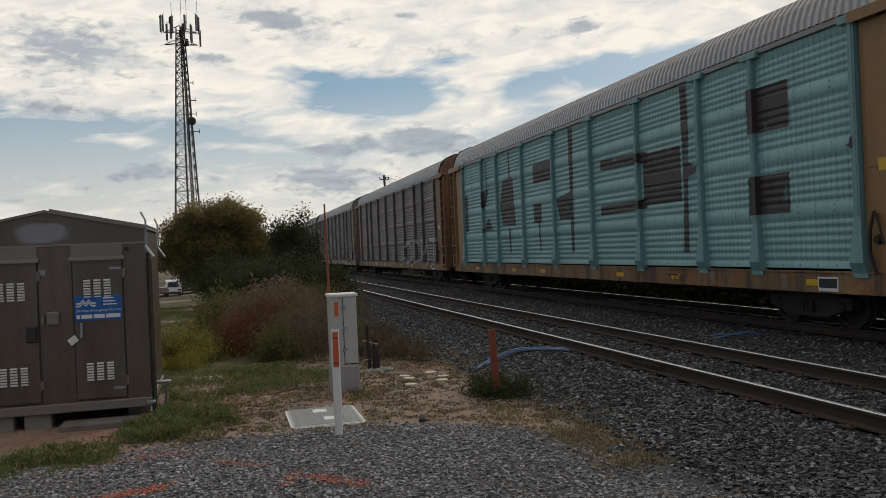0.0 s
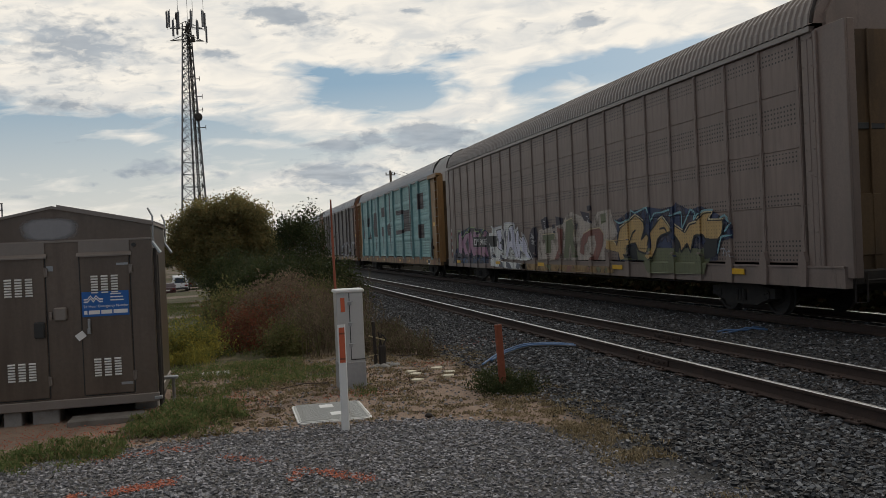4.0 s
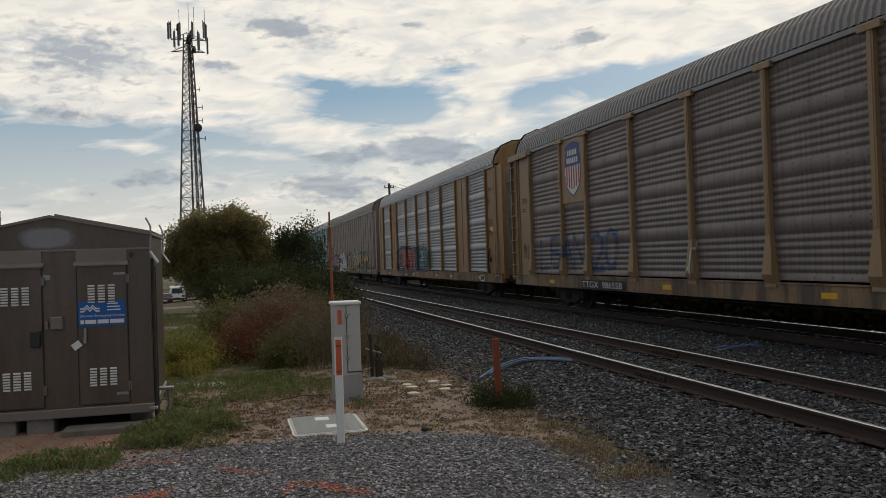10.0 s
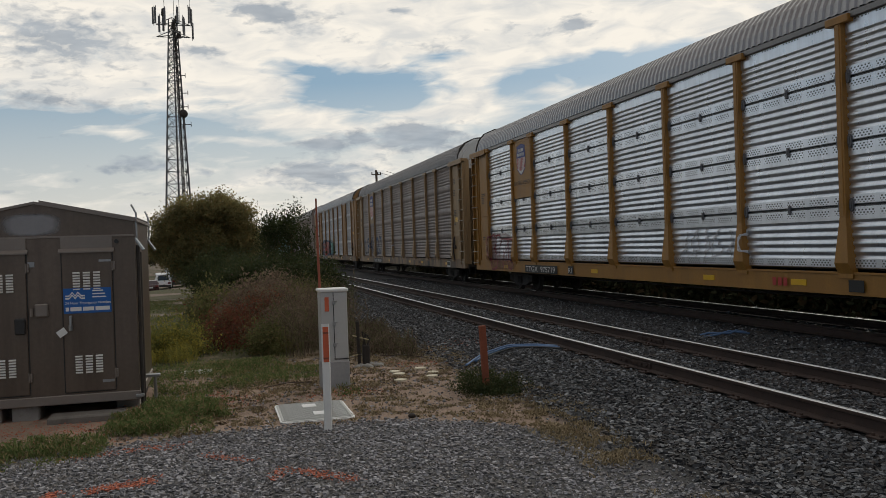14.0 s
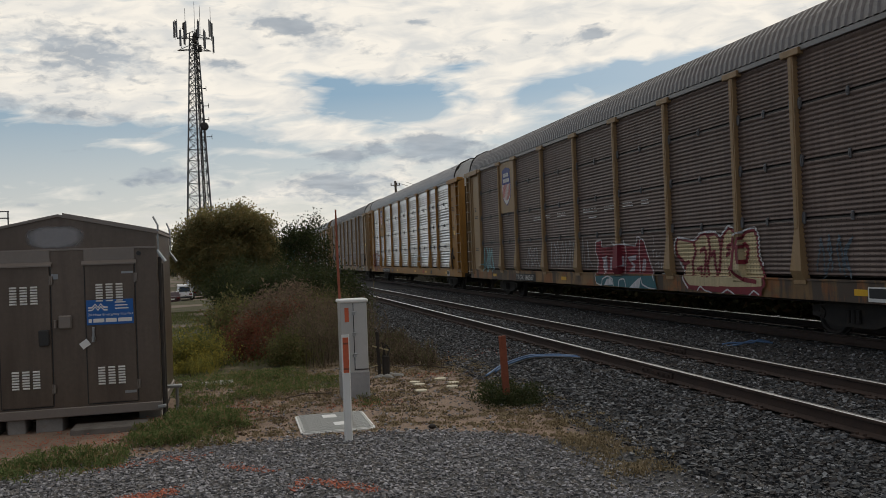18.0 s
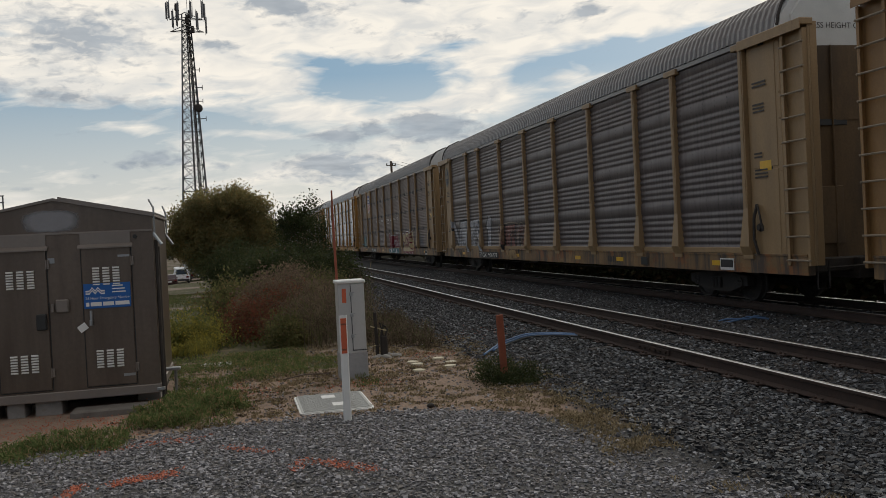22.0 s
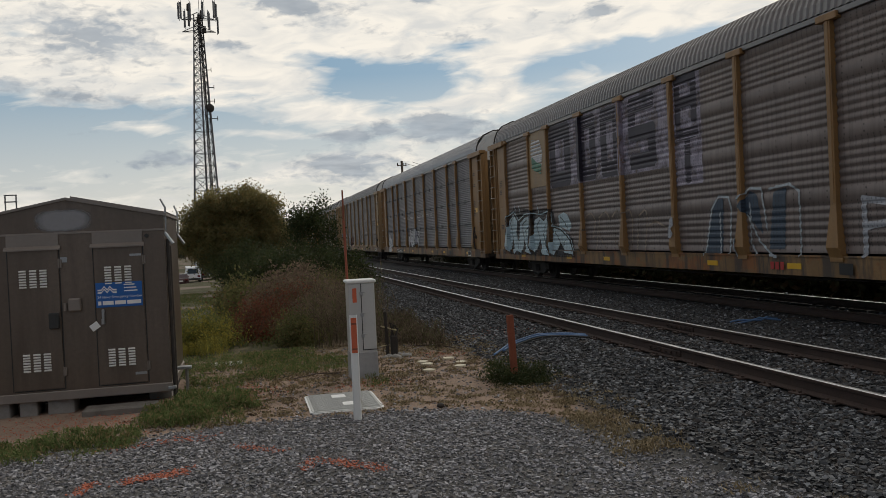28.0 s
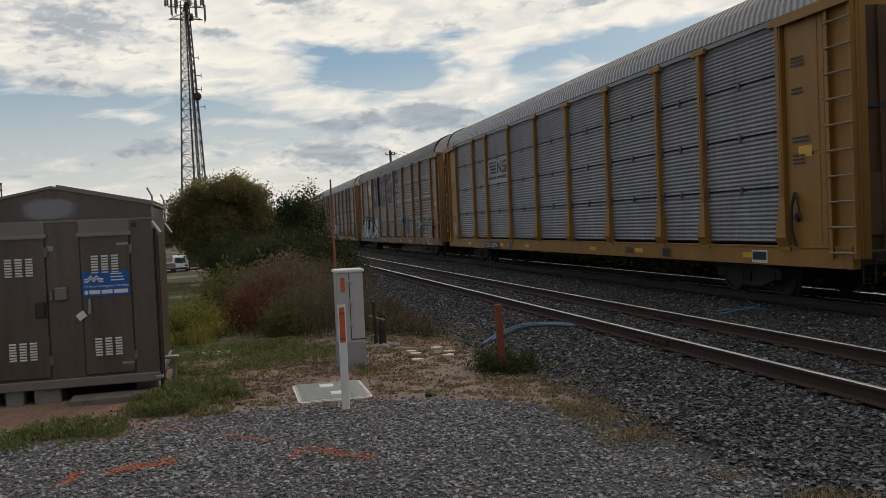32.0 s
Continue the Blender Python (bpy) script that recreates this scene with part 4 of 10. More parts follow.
def text_mesh(words, size, material):
    cu = bpy.data.curves.new("letters", "FONT")
    cu.body, cu.size, cu.extrude = words, size, 0.0
    ob = bpy.data.objects.new("letters", cu)
    scene.collection.objects.link(ob)
    me = bpy.data.meshes.new_from_object(ob.evaluated_get(bpy.context.evaluated_depsgraph_get()))
    bpy.data.objects.remove(ob)
    me.materials.clear()
    me.materials.append(material)
    return me


SIDE = Matrix(((0, 0, -1, 0), (-1, 0, 0, 0), (0, 1, 0, 0), (0, 0, 0, 1)))  # letters on the near side of a car


def lettering(car, words, s, z, size, material, out=0.12, name="lettering", label=""):
    o = part(name, text_mesh(words, size, material), None, car, label)
    o.matrix_local = Matrix.Translation((FACE - out, 13.75 - s, z)) @ SIDE
    return o


def plate_on(car, s0, s1, z0, z1, material, out=0.10, name="sign_plate", label=""):
    g = Geo()
    g.box(FACE - out, FACE - out + 0.012, 13.75 - s1, 13.75 - s0, z0, z1, 0.003)
    return part(name, g, material, car, label)


CARS = {}


def corner_mesh(e, material):
    g = Geo()
    g.box(FACE - 0.05, FACE + 0.10, *sorted((e * (HALF - 0.70), e * (HALF - 0.62))), 0.90, 5.30, 0.012)
    return g.mesh("corner_post", material)


def end_fittings(car):
    """Notices, hand-brake lever and stencil at the trailing end of a car side."""
    y = lambda s: 13.75 - s

    def plate(name, s0, s1, z0, z1, material, out=0.026, label=""):
        def make():
            g = Geo()
            g.box(FACE - out, FACE - out + 0.012, y(s1), y(s0), z0, z1, 0.003)
            return g.mesh(name, material)
        return part(name, cached((name, s0, z0), make), None, car, label)

    plate("slot", 26.21, 26.40, 4.90, 5.24, M_DARK)
    def frame_make():
        g = Geo()
        for a, b, c, d in ((26.0, 26.56, 4.48, 4.50), (26.0, 26.56, 4.0, 4.02), (26.0, 26.02, 4.02, 4.48), (26.54, 26.56, 4.02, 4.48)):
            g.box(FACE - 0.024, FACE - 0.016, y(b), y(a), c, d)
        return g.mesh("notice_frame", M_LETTER_DK)
    part("notice_frame", cached("notice_frame", frame_make), None, car, "thin dark frame of a stencilled notice")
    for i in range(4):
        plate("notice_line", 26.08, 26.46 - 0.05 * (i % 2), 4.38 - 0.095 * i, 4.42 - 0.095 * i, M_LETTER_DK, 0.023)
    for z in (4.66, 4.74, 4.60, 2.60, 2.50, 2.40, 3.08, 3.02):
        plate("notice_line", 26.24 - 0.1 * (z > 3 and z < 4), 26.42 + 0.1 * (z > 3 and z < 4), z, z + 0.03, M_LETTER_DK, 0.023)
    board = plate("warning_plate", 26.11, 26.54, 2.70, 2.96, M_DARK, 0.03, "yellow warning plate in a dark frame")
    def face_make():
        g = Geo()
        g.box(FACE - 0.034, FACE - 0.028, y(26.51), y(26.14), 2.73, 2.93, 0.002)
        return g.mesh("plate_face", M_REFL)
    part("plate_face", cached("plate_face", face_make), None, board)
    def lever_make():
        g = Geo()
        g.tube((FACE - 0.03, y(26.10), 1.62), (FACE - 0.10, y(26.10), 1.62), 0.09, 0.06, n=12)
        g.path([(FACE - 0.08, y(26.06), 2.08), (FACE - 0.12, y(26.0), 1.8), (FACE - 0.12, y(25.98), 1.4), (FACE - 0.10, y(26.08), 1.08)], 0.03, 7)
        g.path([(FACE - 0.08, y(26.06), 2.08), (FACE - 0.12, y(26.2), 1.85), (FACE - 0.12, y(26.28), 1.55)], 0.022, 6)
        return g.mesh("brake_lever", M_STEEL_DARK)
    part("brake_lever", cached("brake_lever", lever_make), None, car, "greasy dark hand-brake lever", smooth=False)
    sten = plate("stencil_plate", 24.63, 25.14, 0.73, 0.98, M_LETTER, 0.062, "small white-edged black stencil plate")
    def inner_make():
        g = Geo()
        g.box(FACE - 0.066, FACE - 0.06, y(25.11), y(24.66), 0.79, 0.955, 0.002)
        return g.mesh("stencil_field", M_BLACK)
    part("stencil_field", cached("stencil_field", inner_make), None, sten)


def build_car(k, label, style, panel, post, sill, roof=None, flats=(), pale_end=False, bays=None, post_w=0.15, ends=None, boards=True, plain_end=False, kick=False):
    ends = ends or post
    car = thing("car_carrier", (TRACK_FAR, 0, RAIL_FAR_Z), label, "rail car", "freight train cars")
    CARS[k] = car
    edges = bays or BAYS
    C = 13.75
    for i, (a, b) in enumerate(zip(edges[:-1], edges[1:])):
        at = (0, C - a, 0)
        if i in flats:
            part("flat_panel", flat_mesh(b - a, 1.08, 5.32, post), None, car, at=at)
        else:
            part("side_panel", bay_mesh(style, b - a, panel), None, car, at=at)
    if style in "BD":
        def clip_make():
            c = Geo()
            c.box(FACE - 0.045, FACE, -0.03, 0.03, -0.09, 0.08, 0.012)
            c.box(FACE - 0.06, FACE - 0.03, -0.016, 0.016, -0.05, 0.02, 0.006)
            return c.mesh("clip", M_CLIP)
        clip_me = cached("clip", clip_make)

        def latch_make():
            c = Geo()
            m = 12
            c.prism([(0.045 * math.cos(2 * math.pi * i / m), 0.012 + 0.115 * math.copysign(abs(math.sin(2 * math.pi * i / m)) ** 0.7, math.sin(2 * math.pi * i / m))) for i in range(m)], 0, FACE - 0.04, FACE - 0.005)
            c.box(FACE - 0.055, FACE - 0.03, -0.015, 0.015, -0.05, 0.07, 0.005)
            return c.mesh("latch_plate", M_CLIP)
        latch_me = cached("latch", latch_make)
        for a, b in zip(edges[:-1], edges[1:]):
            for z in SHEETS[1:-1]:
                part("clip", clip_me, None, car, at=(0, C - (a + b) / 2, z))
                for s in (a + 0.13, b - 0.13):
                    part("latch_plate", latch_me, None, car, at=(0, C - s, z))
    for i, a in enumerate(edges):
        part("post", post_mesh(post, style != "C", post_w, 0.10 if style != "C" else 0.035, plain_end), None, car, at=(0, C - a, 0))
    if kick:
        for a, b in zip(edges[:-1], edges[1:]):
            rail = Geo()
            rail.box(FACE - 0.055, FACE + 0.0, C - b + 0.19, C - a - 0.19, 1.095, 1.215, 0.008)
            part("kick_rail", rail, post, car)
    # sill, eave, far side
    def sill_make():
        g = Geo()
        g.prism([(FACE - 0.05, 0.70), (FACE + 0.10, 0.70), (FACE + 0.10, 1.08), (FACE - 0.05, 1.08)], 1, -HALF + 0.1, HALF - 0.1)
        g.box(FACE - 0.07, FACE - 0.04, -HALF + 0.1, HALF - 0.1, 1.05, 1.09, 0.004)
        return g.mesh("side_sill", sill)
    part("side_sill", cached(("sill", sill.name), sill_make), None, car)
    def eave_make():
        g = Geo()
        g.box(FACE - 0.075, FACE + 0.06, -HALF + 0.75, HALF - 0.75, 5.30, 5.41, 0.01)
        return g.mesh("eave_rail", M_ROOF_BROWN if roof == M_ROOF_BROWN else M_ROOF_DARK)
    part("eave_rail", cached(("eave", (roof or M_ROOF).name), eave_make), None, car)
    def far_make():
        g = Geo()
        g.box(1.46, 1.54, -HALF + 0.75, HALF - 0.75, 0.70, 5.44, 0.01)
        return g.mesh("far_side", panel)
    part("far_side", cached(("far", panel.name), far_make), None, car)
    def floor_make():
        g = Geo()
        g.box(-1.38, 1.46, -HALF + 0.6, HALF - 0.6, 0.98, 1.06)
        g.box(-0.35, 0.35, -HALF + 0.2, HALF - 0.2, 0.58, 0.98, 0.02)
        for y in range(-12, 13, 2):
            g.box(-1.36, 1.45, y - 0.06, y + 0.06, 0.78, 0.98)
        g.box(0.5, 1.1, -3.0, -1.6, 0.62, 0.95, 0.03)
        g.box(-1.2, -0.6, 1.4, 2.3, 0.60, 0.95, 0.03)
        g.tube((-0.9, -6.0, 0.72), (-0.9, -4.2, 0.72), 0.17, n=12)
        g.path([(-1.15, -11, 0.66), (-1.15, -4, 0.60), (-1.15, 4, 0.60), (-1.15, 11, 0.66)], 0.02)
        return g.mesh("underframe", M_STEEL_DARK)
    part("underframe", cached("floor", floor_make), None, car)
    part("roof", roof_mesh(roof or M_ROOF), None, car)
    for e in (1, -1):  # far end, near end
        first, last = edges[0], edges[-1]
        stop = C - first if e == 1 else C - last

        def side_end():
            g = Geo()
            y0, y1 = sorted((stop + e * 0.10, e * (HALF - 0.74)))
            g.box(FACE - 0.02, FACE + 0.05, y0, y1, 0.98, 5.34, 0.01)
            for z0, z1 in ((1.06, 2.75), (2.80, 5.2)):  # shallow raised field with bolted edges
                g.box(FACE - 0.032, FACE - 0.01, y0 + 0.14, y1 - 0.10, z0, z1, 0.008)
            for z in [1.2 + 0.5 * i for i in range(9)]:
                for y in (y0 + 0.05, y1 - 0.05):
                    g.tube((FACE - 0.035, y, z), (FACE - 0.01, y, z), 0.014, n=6)
            return g.mesh("end_panel", ends)
        part("corner_post", cached(("corner", ends.name, e), lambda: corner_mesh(e, ends)), None, car)
        part("end_panel", cached(("endp", ends.name, e, round(stop, 2)), side_end), None, car)

        def pillar():
            g = Geo()  # plate behind the ladder, at the very corner of the body
            y0, y1 = sorted((e * (HALF - (0.72 if e == -1 or plain_end else 0.58)), e * (HALF + 0.06)))
            g.box(FACE + 0.0, FACE + 0.05, y0, y1, 0.88, 5.34, 0.01)
            g.box(FACE + 0.05, FACE + 0.20, *sorted((e * (HALF + 0.015), e * (HALF + 0.06))), 0.88, 5.34, 0.008)
            return g.mesh("corner_pillar", ends)
        part("corner_pillar", cached(("pillar", ends.name, e, plain_end), pillar), None, car)
        if style != "C" and not plain_end:
            part("ladder", ladder_mesh(ends), None, car, at=(0, e * (HALF - 0.28), 0))

            def canopy():
                g = Geo()
                y0, y1 = sorted((stop, e * (HALF + 0.08)))
                g.box(FACE - 0.17, FACE + 0.12, y0, y1, 5.27, 5.40, 0.015)
                g.box(FACE - 0.17, FACE - 0.155, y0, y1, 5.20, 5.30, 0.004)
                return g.mesh("end_canopy", ends)
            part("end_canopy", cached(("can", ends.name, e, round(stop, 2)), canopy), None, car)
        elif plain_end and e == -1:
            def low_ladder():
                g = Geo()
                for y in (-0.17, 0.17):
                    g.box(FACE - 0.09, FACE - 0.07, y - 0.02, y + 0.02, 0.85, 2.36, 0.004)
                for k in range(4):
                    g.tube((FACE - 0.09, -0.22, 0.98 + k * 0.45), (FACE - 0.09, 0.22, 0.98 + k * 0.45), 0.018, n=6)
                return g.mesh("low_ladder", M_RUNG)
            part("low_ladder", cached("low_ladder", low_ladder), None, car, at=(0, -HALF + 0.62, 0))
        top = 5.02 if pale_end else 5.30

        def end_wall():
            g = Geo()
            y = e * (HALF - 0.60)
            n = 12
            row = lambda z: [(-1.36 + 2.72 * i / n, y + e * 0.16 * math.sin(math.pi * i / n) ** 0.6, z) for i in range(n + 1)]
            g.sheet([row(0.95), row(top)])
            for z in (2.05, 3.6):
                g.sheet([[(x, yy + e * 0.02, z), (x, yy + e * 0.02, z + 0.05)] for x, yy, _ in row(0)])
            for x in (-1.12, -0.62):
                g.tube((x, y + e * 0.16, 1.0), (x, y + e * 0.16, top), 0.022, n=6)
            for z in (1.25, 2.1, 3.4, 4.6):
                g.box(-1.17, -1.02, *sorted((y + e * 0.10, y + e * 0.20)), z, z + 0.13, 0.01)
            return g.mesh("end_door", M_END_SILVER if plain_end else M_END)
        door = part("end_door", cached(("endw", plain_end, pale_end, e), end_wall), None, car, "patchy silver-primed end door" if plain_end else "brown folding end door, paint darkened for shade, grime stains")

        def door_slot():
            g = Geo()
            y = e * (HALF - 0.60 + 0.11)
            g.box(-1.12, -0.30, *sorted((y, y + e * 0.05)), 3.50, 3.62, 0.01)
            return g.mesh("door_slot", M_DARK)

        def door_hatch():
            g = Geo()
            y = e * (HALF - 0.60 + 0.13)
            g.box(-0.95, -0.45, *sorted((y, y + e * 0.04)), 1.25, 2.35, 0.012)
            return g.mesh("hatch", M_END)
        if not plain_end:
            part("slot", cached(("door_slot", e), door_slot), None, door)
            part("hatch", cached(("door_hatch", e), door_hatch), None, door)

        def end_cap():
            g = Geo()
            y = e * (HALF - 0.62)
            half = [(1.36, top), (1.40, 5.42), (1.36, 5.62), (1.06, 6.06), (0.72, 6.26), (0.0, 6.31)]
            outl = [(-x, z) for x, z in half] + half[-2::-1]
            rim = [(x * 1.13, 5.42 + (max(z, 5.42) - 5.42) * 1.05) for x, z in outl[1:-1]]
            g.prism(outl, 1, *sorted((y, y + e * 0.10)))
            g.sheet([[(x, yy, z) for x, z in rim] for yy in (e * (HALF - 0.80), e * (HALF - 0.62))])
            g.sheet([[(x, e * (HALF - 0.62), z) for x, z in rim], [(x, y + e * 0.02, z) for x, z in outl[1:-1]]])
            return g.mesh("end_cap", M_ROOF_WHITE if pale_end else ends)
        part("end_cap", cached(("cap", pale_end, ends.name, e), end_cap), None, car, "white raised end above the doors" if pale_end else "")

        def cap_edge():
            g = Geo()
            g.path([(-1.60, e * (HALF - 0.66), 5.44), (-1.56, e * (HALF - 0.66), 5.64), (-1.46, e * (HALF - 0.66), 5.89), (-1.24, e * (HALF - 0.66), 6.13), (-0.77, e * (HALF - 0.66), 6.33), (0, e * (HALF - 0.66), 6.40), (0.77, e * (HALF - 0.66), 6.33)], 0.03, 6)
            return g.mesh("roof_edge", M_STEEL_DARK)
        part("roof_edge", cached(("cap_edge", e), cap_edge), None, car, "dark rubber seal along the roof end")
        def draft():
            g = Geo()
            g.box(-0.16, 0.16, *sorted((e * (HALF - 0.5), e * (HALF + 0.62))), 0.72, 1.0, 0.03)
            g.box(-1.4, 1.4, *sorted((e * (HALF - 0.75), e * (HALF - 0.35))), 0.72, 1.0, 0.03)
            g.path([(0.3, e * HALF, 0.7), (0.32, e * (HALF + 0.3), 0.45), (0.2, e * (HALF + 0.66), 0.42)], 0.03)
            g.path([(-1.35, e * (HALF - 0.1), 0.95), (-1.35, e * (HALF - 0.1), 0.45), (-1.1, e * (HALF - 0.1), 0.45), (-1.1, e * (HALF - 0.1), 0.95)], 0.018)
            g.tube((-1.1, e * (HALF - 0.15), 0.82), (0, e * (HALF - 0.05), 0.84), 0.02)
            return g.mesh("coupler", M_STEEL_DARK)
        part("coupler", cached(("draft", e), draft), None, car)
        tk = part("truck", truck_mesh(), None, car, at=(0, e * 9.95, 0))
        for w in (-0.88, 0.88):
            part("wheelset", wheelset_mesh(), None, tk, at=(0, w, 0.42))
    if style != "C":
        end_fittings(car)
    if boards:
        for s in (3.4, 8.0, 10.9, 16.6, 19.5, 24.3):
            plate_on(car, s, s + 0.42, 0.82, 0.93, M_REFL, 0.058, "reflector")
    return car


build_car(0, "teal-painted corrugated car carrier with brown block lettering", "A", P_TEAL, M_TEAL_POST, M_SILL, ends=M_YEL, pale_end=True)
CP_BAYS = [1.45 + 1.19 * i for i in range(22)]
build_car(-1, "flat-sided brown car carrier with spray-painted lower side", "C", P_BROWN, M_BROWN, M_BROWN, roof=M_ROOF_BROWN, bays=CP_BAYS, post_w=0.10, boards=False)
build_car(-2, "galvanised car carrier with yellow posts and red and green spray art", "A", P_GREY, M_YEL, M_SILL, flats=(1, 7), plain_end=True)
build_car(-3, "weathered grey car carrier with pale posts and a shield sign", "A", P_DULL, M_YEL_PALE, M_SILL_PALE, roof=M_ROOF_DARK, pale_end=True)
build_car(-4, "bright silver car carrier with deep yellow posts", "B", P_SILVER, M_YEL_NEW, M_YEL_NEW, pale_end=True)
build_car(-5, "dark weathered car carrier with yellow posts and a shield sign", "D", P_DARKB, M_YEL_PALE, M_SILL, roof=M_ROOF_DARK, pale_end=True)
build_car(-6, "dull grey car carrier with large silver spray letters", "A", P_DULL2, M_YEL_PALE, M_SILL, roof=M_ROOF_DARK, pale_end=True, kick=True)
build_car(-7, "slate grey car carrier with yellow posts and white spray marks", "D", P_SLATE, M_YEL, M_SILL, pale_end=True)
build_car(-8, "weathered grey car carrier with dark block spray letters", "A", P_DULL, M_YEL, M_SILL, roof=M_ROOF_DARK, pale_end=True)
build_car(-9, "blue-grey car carrier with deep yellow posts", "D", P_STEEL, M_YEL_NEW, M_YEL_NEW)
build_car(-10, "dull grey car carrier with yellow posts", "A", P_DULL, M_YEL, M_SILL)
build_car(1, "dull brown-grey car carrier with pale spray marks", "A", P_DULL2, M_POST_GREY, M_SILL, ends=M_RUSTY)
build_car(2, "dark green car carrier with rusty ends", "A", P_GREEN, M_BROWN, M_BROWN)
build_car(3, "dull grey car carrier with rusty posts", "A", P_DULL2, M_POST_GREY, M_RUSTY)
for k in range(4, 10):
    CARS[k] = copy_thing(CARS[3 if k % 2 else 1], CARS[3].matrix_basis.copy())

# ---- equipment hut ----
HX0, HX1, HY0, HY1 = -3.07, -0.93, 10.5, 12.4
hut = thing("equipment_hut", (0, 0, 0), "brown-grey aluminium railway equipment hut raised on concrete piers", "equipment hut")
g = Geo()
g.prism([(HX0, 0.03), (HX1, 0.03), (HX1, 2.06), (-2.0, 2.28), (HX0, 2.06)], 1, HY0, HY1)
part("body", g, M_HUT, hut)
g = Geo()
for side in (-1, 1):
    xe = HX1 + 0.03 if side == 1 else HX0 - 0.03
    g.prism([(-2.0, 2.31), (xe, 2.085), (xe, 2.055), (-2.0, 2.28)], 1, HY0 - 0.03, HY1 + 0.04)
part("roof", g, M_HUT_TRIM, hut)
for k in range(6):
    y = HY0 + 0.25 + k * 0.32
    g = Geo()
    g.prism([(-2.0, 2.34), (HX1 + 0.03, 2.11), (HX1 + 0.03, 2.085), (-2.0, 2.31)], 1, y, y + 0.025)
    part("roof_seam", g, M_HUT_TRIM, hut)
g = Geo()
g.box(HX0, HX1, HY0 - 0.012, HY0 + 0.01, 1.885, 1.91, 0.003)
part("gable_trim", g, M_HUT_TRIM, hut)
g = Geo()
g.box(HX0 - 0.015, HX1 + 0.015, HY0 - 0.03, HY0 + 0.02, -0.03, 0.075, 0.008)
g.box(HX1 - 0.01, HX1 + 0.015, HY0, HY1, -0.03, 0.075, 0.008)
part("base_beam", g, M_HUT_TRIM, hut)
g = Geo()
n = 28
pts = [(-2.04 + 0.345 * math.copysign(abs(math.cos(2 * math.pi * i / n)) ** 0.4, math.cos(2 * math.pi * i / n)), HY0 - 0.0035, 2.06 + 0.145 * math.copysign(abs(math.sin(2 * math.pi * i / n)) ** 0.5, math.sin(2 * math.pi * i / n)) - 0.02) for i in range(n)]
g.face(pts)
nt = M_HUT_PATCH.node_tree
pn, pl = nt.nodes, nt.links
pco = pn.new("ShaderNodeSeparateXYZ")
pl.new(pn.new("ShaderNodeTexCoord").outputs["Object"], pco.inputs[0])
px = calc(pn, pl, "ABSOLUTE", calc(pn, pl, "DIVIDE", calc(pn, pl, "ADD", pco.outputs[0], 2.04), 0.33))
pz = calc(pn, pl, "ABSOLUTE", calc(pn, pl, "DIVIDE", calc(pn, pl, "SUBTRACT", pco.outputs[2], 2.045), 0.14))
rim = calc(pn, pl, "ADD", calc(pn, pl, "POWER", px, 3.0), calc(pn, pl, "POWER", pz, 3.0))
rim = calc(pn, pl, "ADD", rim, calc(pn, pl, "MULTIPLY", noise_node(pn, pl, pn["Texture Coordinate"].outputs["Object"], 9, 4), 0.5))
see, both = pn.new("ShaderNodeBsdfTransparent"), pn.new("ShaderNodeMixShader")
pl.new(ramp(pn, pl, rim, 0.55, 1.2), both.inputs[0])
pl.new(pn["Principled BSDF"].outputs[0], both.inputs[1])
pl.new(see.outputs[0], both.inputs[2])
pl.new(both.outputs[0], pn["Material Output"].inputs[0])
part("paint_patch", g, M_HUT_PATCH, hut, "pale repainted rounded patch on the gable")
for x0, x1 in ((-2.95, -2.72), (-2.62, -2.43), (-2.32, -2.03), (-1.25, -0.98)):
    g = Geo()
    back = 0.5 if x0 > -2 else 0.05
    g.box(x0, x1, HY0 + back, HY0 + back + 0.35, -0.3, -0.03, 0.012)
    part("pier", g, M_CONCRETE, hut)
# added dark block that stands in for the shade under the hut floor
g = Geo()
g.box(HX0 + 0.05, HX1 - 0.05, HY0 + 0.9, HY1 - 0.1, -0.3, -0.03)
part("rear_support", g, M_STEEL_DARK, hut)


